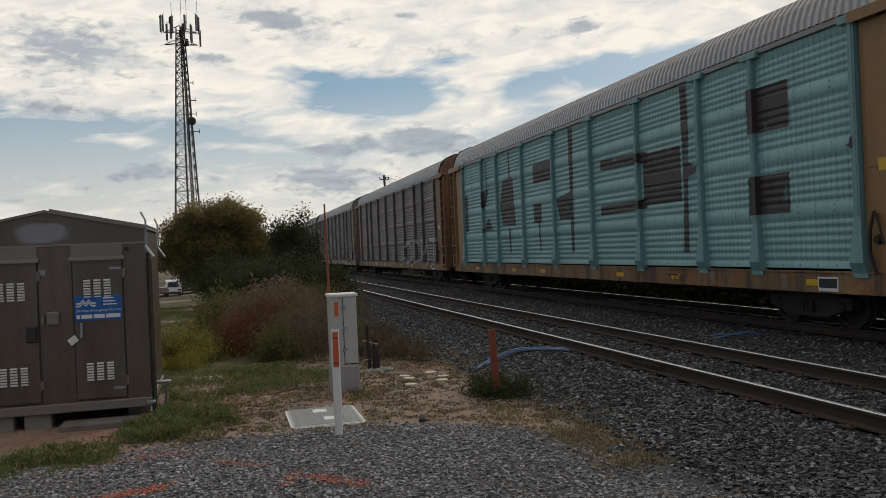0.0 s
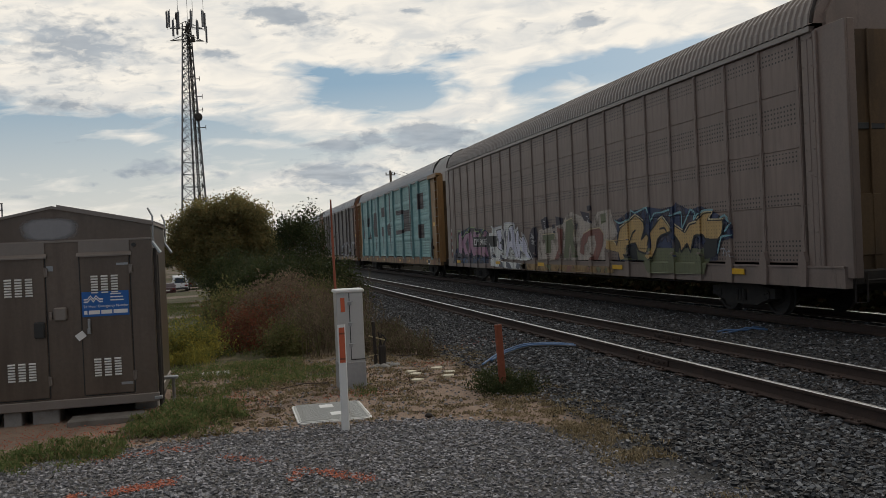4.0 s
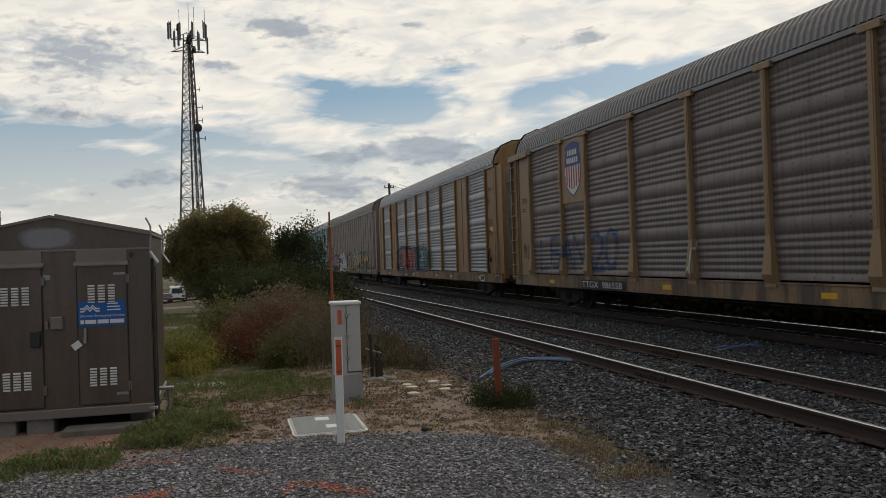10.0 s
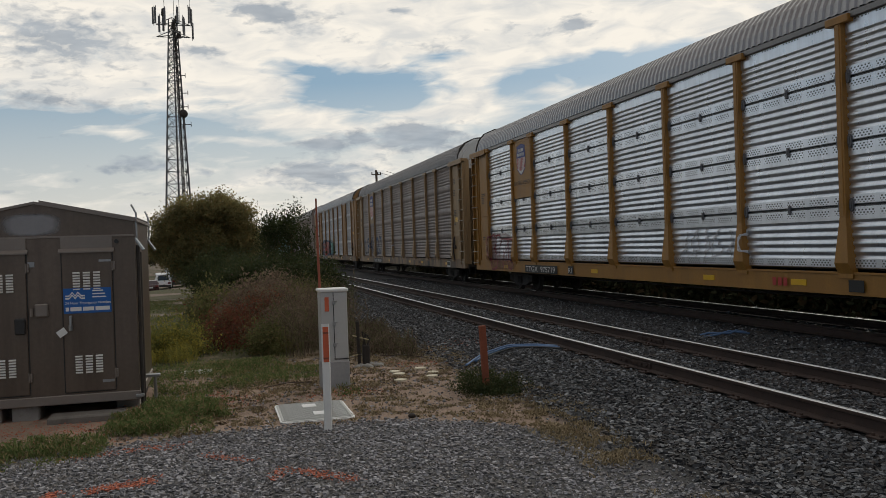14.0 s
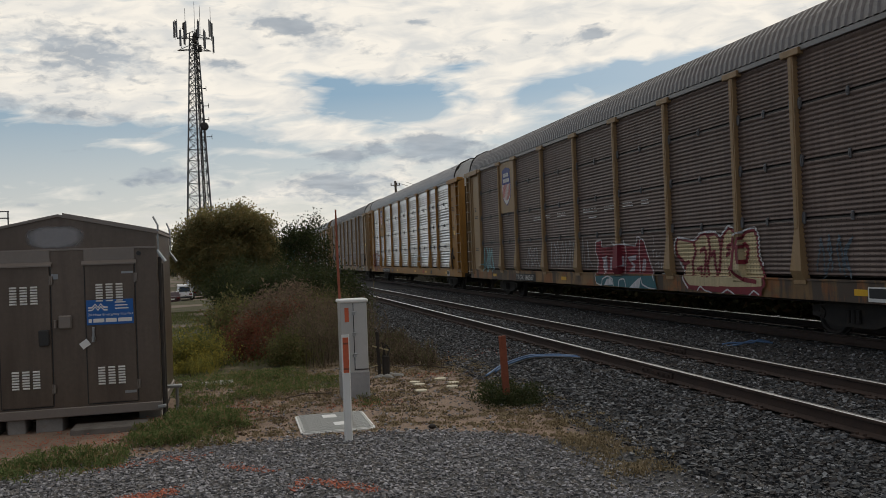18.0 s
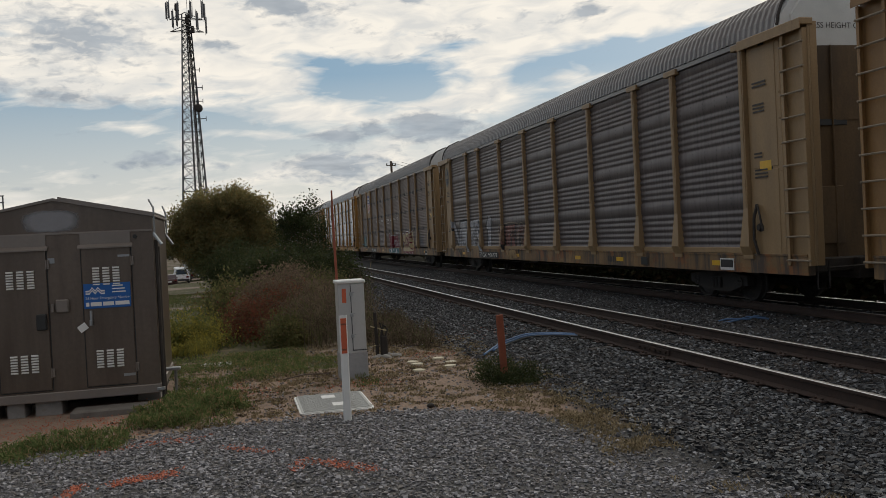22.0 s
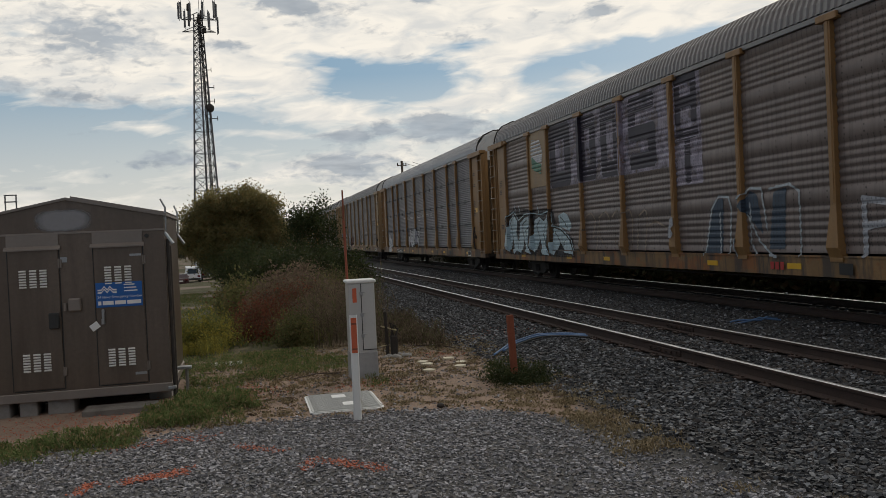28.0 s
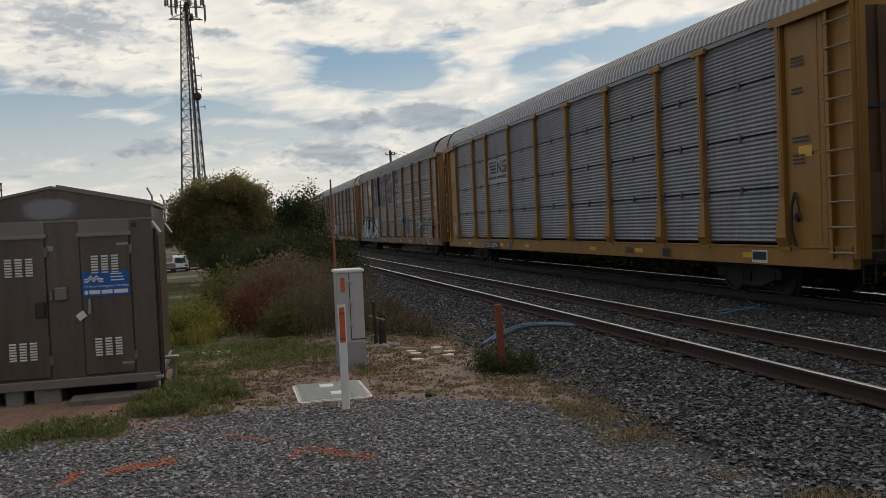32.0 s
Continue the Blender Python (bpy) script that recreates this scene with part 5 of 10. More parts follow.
def hut_door(x0, x1):
    d = Geo()
    d.box(x0, x1, HY0 - 0.022, HY0 + 0.005, 0.105, 1.715, 0.006)
    door = part("door", d, M_HUT, hut)
    s = Geo()
    for xa, xb, za, zb in ((x0 - 0.012, x0 - 0.002, 0.1, 1.72), (x1 + 0.002, x1 + 0.012, 0.1, 1.72), (x0, x1, 0.092, 0.102)):
        s.box(xa, xb, HY0 - 0.006, HY0 + 0.004, za, zb)
    part("door_gap", s, M_DARK, door)
    h = Geo()
    h.box(x0 - 0.01, x1 + 0.01, HY0 - 0.015, HY0 + 0.01, 1.75, 1.90, 0.004)
    h.prism([(HY0 - 0.015, 1.76), (HY0 - 0.06, 1.725), (HY0 - 0.06, 1.71), (HY0 - 0.008, 1.735)], 0, x0 - 0.03, x1 + 0.03)
    part("drip_hood", h, M_HUT_TRIM, door)
    for za in (1.28, 0.315):
        for c in range(3):
            v = Geo()
            xa = x0 + 0.115 + c * 0.11
            v.box(xa - 0.006, xa + 0.081, HY0 - 0.025, HY0 - 0.018, za - 0.006, za + 0.221)
            v.m = [1] * len(v.f)
            for k in range(7):
                z = za + k * 0.031
                v.prism([(HY0 - 0.025, z), (HY0 - 0.042, z + 0.004), (HY0 - 0.042, z + 0.012), (HY0 - 0.025, z + 0.022)], 0, xa, xa + 0.075)
            part("louvre", v, [M_VENT, M_HUT], door)
    for z in (0.3, 1.55):
        hg = Geo()
        hg.box(x1 - 0.005, x1 + 0.035, HY0 - 0.034, HY0 - 0.01, z - 0.05, z + 0.05, 0.004)
        hg.tube((x1 + 0.006, HY0 - 0.036, z - 0.055), (x1 + 0.006, HY0 - 0.036, z + 0.055), 0.009, n=8)
        part("hinge", hg, M_HUT_TRIM, door)
    return door


door_a, door_b = hut_door(-2.65, -2.11), hut_door(-1.73, -1.19)
g = Geo()
g.box(-2.03, -1.885, HY0 - 0.05, HY0, 0.985, 1.14, 0.015)
g.tube((-2.06, HY0 - 0.03, 1.0), (-2.06, HY0 - 0.03, 1.09), 0.018, n=8)
part("junction_cover", g, M_HUT_TRIM, hut)
g = Geo()
g.box(-2.235, -2.125, HY0 - 0.08, HY0 - 0.02, 0.80, 0.985, 0.012)
part("lock_cover", g, M_DARK, door_a)
g = Geo()
g.box(-1.665, -1.635, HY0 - 0.06, HY0 - 0.02, 0.86, 0.99, 0.006)
g.tube((-1.65, HY0 - 0.06, 0.88), (-1.65, HY0 - 0.06, 0.82), 0.022, n=10)
part("padlock", g, M_GALV, door_b)
g = Geo()
c, s = math.cos(0.6), math.sin(0.6)
g.v = [(-1.745 + c * a - s * b, HY0 - 0.055, 0.80 + s * a + c * b) for a, b in ((-0.05, -0.04), (0.05, -0.04), (0.05, 0.04), (-0.05, 0.04))]
g.v += [(x, y + 0.004, z) for x, y, z in g.v]
g.f, g.m = [(0, 1, 2, 3), (7, 6, 5, 4), (0, 4, 5, 1), (1, 5, 6, 2), (2, 6, 7, 3), (3, 7, 4, 0)], [0] * 6
part("tag", g, M_WHITE, door_b, "white paper tag hanging from the padlock")
sign = Geo()
sign.box(-1.722, -1.208, HY0 - 0.034, HY0 - 0.023, 1.012, 1.302, 0.003)
sign = part("sign", sign, M_BLUE, door_b, "blue emergency notice with white writing")
g = Geo()
yy = HY0 - 0.0365


def bar_on(x0, x1, z0, z1):
    b = Geo()
    b.face([(x0, yy, z0), (x1, yy, z0), (x1, yy, z1), (x0, yy, z1)])
    part("sign_mark", b, M_WHITE, sign)


for lift in (0.0, -0.03):  # zig-zag emblem
    g = Geo()
    zz = [(-1.70, 1.205), (-1.66, 1.205), (-1.625, 1.245), (-1.595, 1.205), (-1.565, 1.245), (-1.53, 1.205), (-1.49, 1.205)]
    for (xa, za), (xb, zb) in zip(zz[:-1], zz[1:]):
        g.face([(xa, yy, za + lift), (xb, yy, zb + lift), (xb, yy, zb + lift + 0.018), (xa, yy, za + lift + 0.018)])
    part("sign_emblem", g, M_WHITE, sign)
for z, x0, x1 in ((1.268, -1.41, -1.29), (1.232, -1.41, -1.27), (1.196, -1.41, -1.26)):
    bar_on(x0, x1, z - 0.007, z + 0.007)
for x0, x1 in ((-1.70, -1.665), (-1.65, -1.53), (-1.515, -1.395), (-1.38, -1.225)):
    bar_on(x0, x1, 1.04, 1.085)
tx = part("sign_words", text_mesh("24 Hour Emergency Number", 0.042, M_WHITE), None, sign)
tx.matrix_local = Matrix.Translation((-1.705, yy, 1.118)) @ Matrix(((1, 0, 0, 0), (0, 0, -1, 0), (0, 1, 0, 0), (0, 0, 0, 1)))
for x0, x1, z0, z1, proud in ((-1.33, -1.20, 1.60, 1.625, 0.026), (-2.09, -2.02, 1.56, 1.62, 0.006), (-1.33, -1.20, 0.20, 0.23, 0.026)):
    g = Geo()
    g.box(x0, x1, HY0 - proud, HY0 - proud + 0.007, z0, z1)
    part("maker_plate", g, M_GALV, hut)
g = Geo()
g.tube((-1.13, HY0 - 0.03, 1.83), (-1.13, HY0 + 0.01, 1.83), 0.025, n=12)
part("vent_plug", g, M_DARK, hut)
g = Geo()  # conduit, clamps and brackets on the corner
g.tube((HX1 + 0.03, HY0 + 0.03, -0.25), (HX1 + 0.03, HY0 + 0.03, 1.78), 0.022, n=8)
g.tube((HX1 + 0.03, HY0 + 0.28, -0.25), (HX1 + 0.03, HY0 + 0.28, 1.70), 0.018, n=8)
part("conduit", g, M_STEEL_DARK, hut)
for y, lean in ((HY0 + 0.02, -0.03), (HY1 - 0.05, -0.02)):
    g = Geo()
    g.path([(HX1 + 0.02, y, 1.86), (HX1 + 0.02, y, 2.16), (HX1 + lean, y, 2.26)], 0.012, 6)
    g.path([(HX1 + 0.005, y, 1.86), (HX1 + 0.10, y - 0.05, 1.72)], 0.02, 6)
    part("bracket", g, M_GALV, hut)
g = Geo()
g.box(HX1 - 0.04, HX1 + 0.05, HY0 - 0.05, HY0 + 0.03, 0.0, 0.035, 0.005)
part("earth_clamp", g, M_GALV, hut)
g = Geo()
g.box(HX1 + 0.0, HX1 + 0.19, HY0 + 0.6, HY0 + 0.72, 0.13, 0.165, 0.006)
g.tube((HX1 + 0.13, HY0 + 0.66, 0.13), (HX1 + 0.13, HY0 + 0.66, -0.2), 0.02)
part("earth_clamp", g, M_GALV, hut)
step = Geo()
step.box(-1.89, -1.08, 10.18, 10.52, -0.27, -0.125, 0.015)
step = part("step", step, mat("grimy_concrete", (0.19, 0.17, 0.15), 0.9, 0, 0.2, 4, 50, 0.4, (0.12, 0.10, 0.085), 0.5))
tagged(step, "low grey concrete step before the hut door", "step")

# ---- small trackside things ----
box = thing("signal_cabinet", (1.30, 11.2, -0.22), "pale grey metal signal cabinet with a white cap", "cabinet")
g = Geo()
g.box(0, 0.355, 0, 0.33, 0.36, 1.31, 0.008)
part("body", g, M_BOX, box)
g = Geo()
g.box(-0.008, 0.363, -0.008, 0.34, 0, 0.38, 0.01)
part("plinth", g, mat("grey_plinth", (0.36, 0.36, 0.36), 0.7, 0, 0.15, 4, 30, 0.1, (0.26, 0.23, 0.2), 0.4), box)
g = Geo()
g.box(-0.02, 0.375, -0.025, 0.35, 1.305, 1.35, 0.012)
part("cap", g, M_WHITE, box, "white cap")
g = Geo()
g.box(0.175, 0.348, -0.014, 0.0, 0.42, 1.295, 0.004)
cab_door = part("door", g, M_BOX, box)
g = Geo()
g.box(0.166, 0.175, -0.006, 0.001, 0.41, 1.30)
g.box(0.166, 0.355, -0.006, 0.001, 0.405, 0.415)
part("door_gap", g, M_DARK, cab_door)
for z in (0.58, 0.86, 1.14):
    g = Geo()
    g.box(0.150, 0.195, -0.03, -0.01, z, z + 0.05, 0.004)
    g.tube((0.150, -0.034, z + 0.045), (0.215, -0.034, z + 0.045), 0.007, n=6)
    part("latch", g, M_GALV, cab_door)
g = Geo()
g.box(0.055, 0.11, -0.006, 0.002, 1.05, 1.24, 0.002)
part("sticker", g, M_ORANGE, box, "faded orange sticker")

post = thing("marker_post", (1.04, 8.62, -0.22), "white flexible marker post with an orange strip", "marker post")
g = Geo()
g.prism([(-0.042, 0.0), (-0.030, -0.016), (0.030, -0.016), (0.042, 0.0), (0.036, 0.004), (0.028, -0.009), (-0.028, -0.009), (-0.036, 0.004)], 2, 0, 1.12)
part("blade", g, M_WHITE, post)
g = Geo()
g.box(-0.029, 0.029, -0.020, -0.0165, 0.73, 1.09, 0.001)
part("strip", g, M_ORANGE, post, "orange reflective strip")
for z in (0.76, 1.02):
    g = Geo()
    g.box(-0.029, 0.029, -0.0225, -0.0195, z, z + 0.018)
    part("strip_mark", g, M_STAKE, post)

cover = thing("access_cover", (1.0, 9.65, -0.205), "white ribbed polymer handhole cover set in dirt", "access cover")
g = Geo()
w, d, r = 0.405, 0.55, 0.09
outl = []
for cx, cy, a0 in ((w - r, d - r, 0), (-w + r, d - r, 90), (-w + r, -d + r, 180), (w - r, -d + r, 270)):
    outl += [(cx + r * math.cos(radians(a0 + 22.5 * i)), cy + r * math.sin(radians(a0 + 22.5 * i))) for i in range(5)]
g.prism(outl, 2, -0.06, 0.03)
part("frame", g, M_WHITE, cover)
g = Geo()
g.prism([(x * 0.95, y * 0.96) for x, y in outl], 2, 0.0, 0.036)
part("lid", g, M_COVER, cover)
rib = Geo()
rib.box(-0.36, 0.36, -0.006, 0.006, 0.034, 0.043, 0.002)
rib_me = rib.mesh("rib", M_COVER)
for k in range(26):
    part("rib", rib_me, None, cover, at=(0, -0.48 + k * 0.0385, 0))
for x, y in ((-0.02, 0.28), (0.06, -0.2)):
    g = Geo()
    g.box(x - 0.08, x + 0.08, y - 0.09, y + 0.09, 0.036, 0.046, 0.003)
    part("lid_plate", g, M_WHITE, cover, "white plain plate on the lid")

pole = thing("marker_pole", (1.40, 12.2, -0.25), "tall thin orange fibreglass marker pole", "marker pole")
g = Geo()
g.tube((0.03, 0, 0), (0, 0, 2.2), 0.022, 0.018, n=10)
part("shaft", g, M_POLE, pole)
g = Geo()
g.tube((0, 0, 2.2), (0, 0, 2.64), 0.014, 0.012, n=8)
part("whip", g, M_STAKE, pole)

stake = Geo()
stake.box(-0.045, 0.045, -0.02, 0.02, -0.1, 0.86, 0.006)
stake = part("stake", stake, M_STAKE, at=(3.22, 10.1, -0.22))
stake.rotation_euler = (0.02, -0.055, 0.2)
tagged(stake, "orange-painted rusty survey stake among weeds", "stake")

stub = thing("cable_stub", (2.15, 13.2, -0.22), "short dark broken cable post with loose wires", "cable post")
g = Geo()
g.tube((-0.03, 0, 0), (-0.05, 0, 0.72), 0.028, n=8)
part("rod", g, M_STEEL_DARK, stub)
g = Geo()
g.box(0.02, 0.13, -0.05, 0.05, 0.0, 0.34, 0.02)
g.path([(0.03, 0, 0.3), (0.08, 0.02, 0.5), (0.14, 0, 0.44), (0.1, -0.03, 0.34)], 0.018)
g.path([(0.08, 0, 0.3), (0.02, -0.02, 0.55), (0.12, 0, 0.48)], 0.014)
part("terminal", g, M_STEEL_DARK, stub)
g = Geo()
g.path([(-0.13, 0, 0.5), (0.12, -0.02, 0.42)], 0.012)
g.path([(-0.14, 0, 0.18), (-0.02, -0.02, 0.2)], 0.008)
part("wire", g, mat("yellowish_wire", (0.5, 0.42, 0.25), 0.5), stub)


def rock(at, r, material, label):
    bm = bmesh.new()
    bmesh.ops.create_icosphere(bm, subdivisions=2, radius=1)
    for v in bm.verts:
        k = 1 + 0.25 * noise.noise(v.co * 1.7 + Vector(at))
        v.co = Vector((v.co.x * r * k, v.co.y * r * 0.8 * k, v.co.z * r * 0.62 * k))
    me = bpy.data.meshes.new("rock")
    bm.to_mesh(me)
    bm.free()
    me.materials.append(material)
    me.polygons.foreach_set("use_smooth", [True] * len(me.polygons))
    o = new("rock", me)
    o.location = at
    return tagged(o, label, "rock", "rocks by the cable post")


M_ROCK = mat("grey_fieldstone", (0.30, 0.29, 0.27), 0.9, 0, 0.2, 9, 40, 0.4)
for x, y, r in ((2.20, 12.95, 0.13), (2.38, 13.0, 0.12), (2.12, 13.1, 0.10), (2.30, 13.2, 0.11), (2.05, 12.98, 0.09), (2.45, 13.15, 0.08)):
    rock((x, y, -0.20), r * 0.72, M_ROCK, "rounded grey fieldstone at the cable post")
rock((1.98, 8.9, -0.17), 0.045, M_STEEL_DARK, "small dark stone on dirt")
for x, y, a in ((2.48, 12.24, 0), (2.49, 11.95, 0.3), (2.40, 11.44, 0.2), (2.89, 12.31, 0.5), (2.98, 11.9, 0.1), (2.87, 11.5, 0.4)):
    g = Geo()
    m = 14
    g.prism([((0.072 + 0.04 * a) * math.cos(2 * math.pi * i / m) * (1 + 0.2 * math.sin(3 * i + a * 9)), 0.085 * math.sin(2 * math.pi * i / m + 0.4 * a)) for i in range(m)], 2, -0.03, 0.008 + 0.02 * a)
    o = part("cut_stub", g, mat("pale_cut_wood", (0.66, 0.60, 0.46), 0.8, 0, 0.1, 20, 60, 0.1), at=(x, y, ground_z(x, y) + 0.012))
    tagged(o, "pale round cut stub flush with the dirt", "cut stub", "pale cut stubs in the dirt")
for k, off in enumerate((0.0, 0.10, 0.21)):
    g = Geo()
    ctrl = [(5.62, 13.55 - off), (5.3, 13.95 - off), (4.9, 14.02 - off), (4.4, 13.5 - off), (4.05, 13.0 - off), (3.75, 12.45 - 0.8 * off), (3.5, 12.0 - off)]
    line = []
    for i in range(len(ctrl) - 1):
        for f in (0, 0.25, 0.5, 0.75):
            p0, p1, p2, p3 = ctrl[max(0, i - 1)], ctrl[i], ctrl[i + 1], ctrl[min(len(ctrl) - 1, i + 2)]
            q = [0.5 * (2 * p1[e] + (p2[e] - p0[e]) * f + (2 * p0[e] - 5 * p1[e] + 4 * p2[e] - p3[e]) * f * f + (3 * p1[e] - p0[e] - 3 * p2[e] + p3[e]) * f ** 3) for e in (0, 1)]
            line.append((q[0], q[1], ground_z(q[0], q[1]) + 0.055 - 0.012 * k))
    g.path(line[: len(line) - 4 * k], 0.017, 7)
    o = part("hose", g, M_HOSE if k < 2 else M_DARK, smooth=True)
    tagged(o, "blue plastic cable duct lying on ballast" if k < 2 else "black cable duct lying on ballast", "cable duct", "cable ducts")
for line in ([(10.1, 14.6, -0.26), (9.8, 14.5, -0.20), (9.5, 14.25, -0.22), (9.1, 14.4, -0.21), (8.65, 14.3, -0.25)], [(9.9, 14.2, -0.24), (9.6, 14.45, -0.20), (9.2, 14.2, -0.22), (8.9, 14.25, -0.26)]):
    g = Geo()
    g.path(line, 0.02, 6)
    o = part("hose", g, M_HOSE, smooth=True)
    tagged(o, "blue plastic duct lying between the tracks", "cable duct", "cable ducts")
g = Geo()
g.box(-0.28, 0.22, -0.10, 0.10, -0.1, 0.035, 0.02)
o = part("concrete_slab", g, mat("pale_concrete", (0.55, 0.54, 0.50), 0.9, 0, 0.12, 5, 40, 0.3), at=(-0.33, 13.5, -0.18))
tagged(o, "pale concrete slab half hidden in grass", "slab")
for xa, ya, xb, yb in ((0.55, 11.5, 1.2, 11.75), (-0.2, 12.3, 0.5, 12.45), (2.6, 14.0, 3.3, 13.5)):
    g = Geo()
    g.path([(xa, ya, ground_z(xa, ya) + 0.03), ((xa + xb) / 2, (ya + yb) / 2 + 0.03, ground_z(xa, ya) + 0.05), (xb, yb, ground_z(xb, yb) + 0.02)], 0.008, 6)
    o = part("branch", g, M_BARK)
    tagged(o, "fallen dry branch on dirt", "branch", "fallen branches")


# ---- orange marking paint on the gravel and dirt ----
def spray_marks(strokes, seed, label):
    r = np.random.RandomState(seed)
    pts, size = [], []
    for xa, ya, xb, yb, w, n in strokes:
        for _ in range(int(n * 3.2)):
            f = r.uniform()
            x, y = xa + (xb - xa) * f + r.normal() * w * 1.7, ya + (yb - ya) * f + r.normal() * w * 1.7
            s = r.uniform(0.007, 0.021)
            pts.append((x, y, ground_z(x, y) + 0.010 + 0.3 * s))
            size.append(s)
    scatter("marking_paint", pts, size, M_SPRAY, label, "marking paint", 0.6, seed)


spray_marks([(-1.33, 6.85, -1.28, 7.12, 0.02, 60), (-1.0, 6.98, -0.94, 7.16, 0.02, 26), (-0.86, 7.0, -0.80, 7.2, 0.02, 26), (-0.73, 7.05, -0.68, 7.25, 0.02, 24), (-1.05, 7.05, -0.6, 7.15, 0.03, 40), (-0.64, 7.05, -0.55, 7.28, 0.03, 30)], 11, "orange survey paint strokes on gravel")
spray_marks([(0.39, 6.78, 0.46, 7.15, 0.02, 34), (0.60, 7.03, 0.98, 6.58, 0.03, 90), (-0.18, 7.97, 0.25, 7.52, 0.03, 50), (-0.85, 8.45, -0.45, 8.5, 0.05, 40), (-1.3, 8.3, -0.9, 8.35, 0.06, 30)], 12, "orange survey arrow sprayed on gravel")
spray_marks([(-2.6, 9.7, -1.1, 9.75, 0.22, 240), (-0.7, 10.4, -0.1, 11.2, 0.2, 260), (1.15, 10.7, 1.7, 10.8, 0.10, 70), (2.6, 13.0, 3.1, 12.9, 0.12, 50), (4.0, 14.6, 4.8, 15.5, 0.2, 60)], 13, "faded orange paint dust on dirt")

# ---- far things: tower, poles, vehicles ----
tower = thing("cell_tower", (-5.45, 135.6, -1.2), "tall grey lattice phone mast with panel antennas", "phone mast")
H_T = 38.6


def tower_r(z):
    return 2.35 - (2.35 - 0.62) * min(1.0, z / 38.6)


legs = [math.radians(a) for a in (200, 340, 90)]
for a in legs:
    g = Geo()
    g.tube((tower_r(0) * math.cos(a), tower_r(0) * math.sin(a), 0), (tower_r(H_T) * math.cos(a), tower_r(H_T) * math.sin(a), H_T), 0.17, 0.10, n=8)
    part("leg", g, M_TOWER, tower)
g = Geo()
z, i = 0.0, 0
while z < H_T - 1.5:
    step_h = 0.95 * tower_r(z) + 0.25
    for a, b in zip(legs, legs[1:] + legs[:1]):
        p = lambda ang, zz: (tower_r(zz) * math.cos(ang), tower_r(zz) * math.sin(ang), zz)
        z1 = min(H_T, z + step_h)
        g.tube(p(a, z), p(b, z1), 0.05, n=5)
        g.tube(p(b, z), p(a, z1), 0.05, n=5)
        g.tube(p(a, z1), p(b, z1), 0.045, n=5)
    z += step_h
part("bracing", g, M_TOWER, tower)
g = Geo()
for o in (-0.18, 0.18):
    g.tube((1.55 + o, -0.9, 0), (0.45 + o, -0.35, H_T), 0.045, n=5)
for k in range(60):
    f = k / 60
    g.tube((1.55 - 1.1 * f - 0.18, -0.9 + 0.55 * f, H_T * f), (1.55 - 1.1 * f + 0.18, -0.9 + 0.55 * f, H_T * f), 0.03, n=4)
for k in range(4):
    g.tube((1.2 - 0.12 * k, 0.2, 0), (0.42 - 0.1 * k, 0.2, H_T), 0.05, n=5)
part("cable_ladder", g, M_STEEL_DARK, tower)
for z, out in ((22.5, 1.5), (25.2, 1.1), (27.3, 1.3), (30.0, 1.0)):
    g = Geo()
    g.tube((tower_r(z) * 0.7, -0.4, z), (tower_r(z) + out * 0.6, -0.6, z), 0.06, n=6)
    g.tube((tower_r(z) + out * 0.6, -0.6, z - 0.35), (tower_r(z) + out * 0.6, -0.6, z + 0.35), 0.05, n=6)
    part("side_arm", g, M_STEEL_DARK, tower)
g = Geo()
g.tube((1.2, -1.0, 24.0), (1.2, -1.45, 24.0), 0.62, 0.62, n=18)
g.tube((1.2, -1.45, 24.0), (1.2, -1.6, 24.0), 0.62, 0.3, n=18)
part("dish", g, M_STEEL_DARK, tower, "dark round dish")
g = Geo()
for a0 in (0, 120, 240):
    for z in (36.3, 38.2):
        a, b = radians(a0 + 30), radians(a0 + 150)
        g.tube((2.9 * math.cos(a), 2.9 * math.sin(a), z), (2.9 * math.cos(b), 2.9 * math.sin(b), z), 0.06, n=6)
        g.tube((0, 0, z), (2.9 * math.cos(a), 2.9 * math.sin(a), z), 0.06, n=6)
part("platform_frame", g, M_TOWER, tower)
ant = Geo()
ant.box(-0.16, 0.16, -0.09, 0.09, -1.25, 1.25, 0.03)
ant.tube((0, 0.14, -1.5), (0, 0.14, 1.5), 0.045, n=6)
ant_me = ant.mesh("panel_antenna", M_TOWER)
for a0, da, z in ((200, 0, 38.9), (216, 0, 38.8), (232, 0, 37.3), (250, 0, 38.4), (286, 0, 38.6), (305, 0, 37.0), (325, 0, 39.0), (340, 0, 38.8), (352, 0, 36.9), (60, 0, 38.6), (90, 0, 38.2), (120, 0, 38.8)):
    o = part("panel_antenna", ant_me, None, tower, at=(3.0 * math.cos(radians(a0)), 3.0 * math.sin(radians(a0)), z))
    o.rotation_euler[2] = radians(a0 + 90)
for x, z in ((-1.3, 39.6), (0.1, 37.6), (0.9, 36.2), (0.6, 38.6)):
    g = Geo()
    g.tube((x, -0.6, z - 0.5), (x, -0.6, z + 0.5), 0.34, 0.26, n=10)
    part("radio_unit", g, M_STEEL_DARK, tower)
for x, h in ((-1.2, 42.5), (0.2, 43.6), (1.0, 43.0), (2.6, 42.8)):
    g = Geo()
    g.tube((x, 0, 38.2), (x, 0, h), 0.035, n=5)
    part("whip_antenna", g, M_TOWER, tower)

upole = thing("utility_pole", (16.3, 86.7, -1.0), "grey wooden utility pole with a crossarm", "utility pole")
g = Geo()
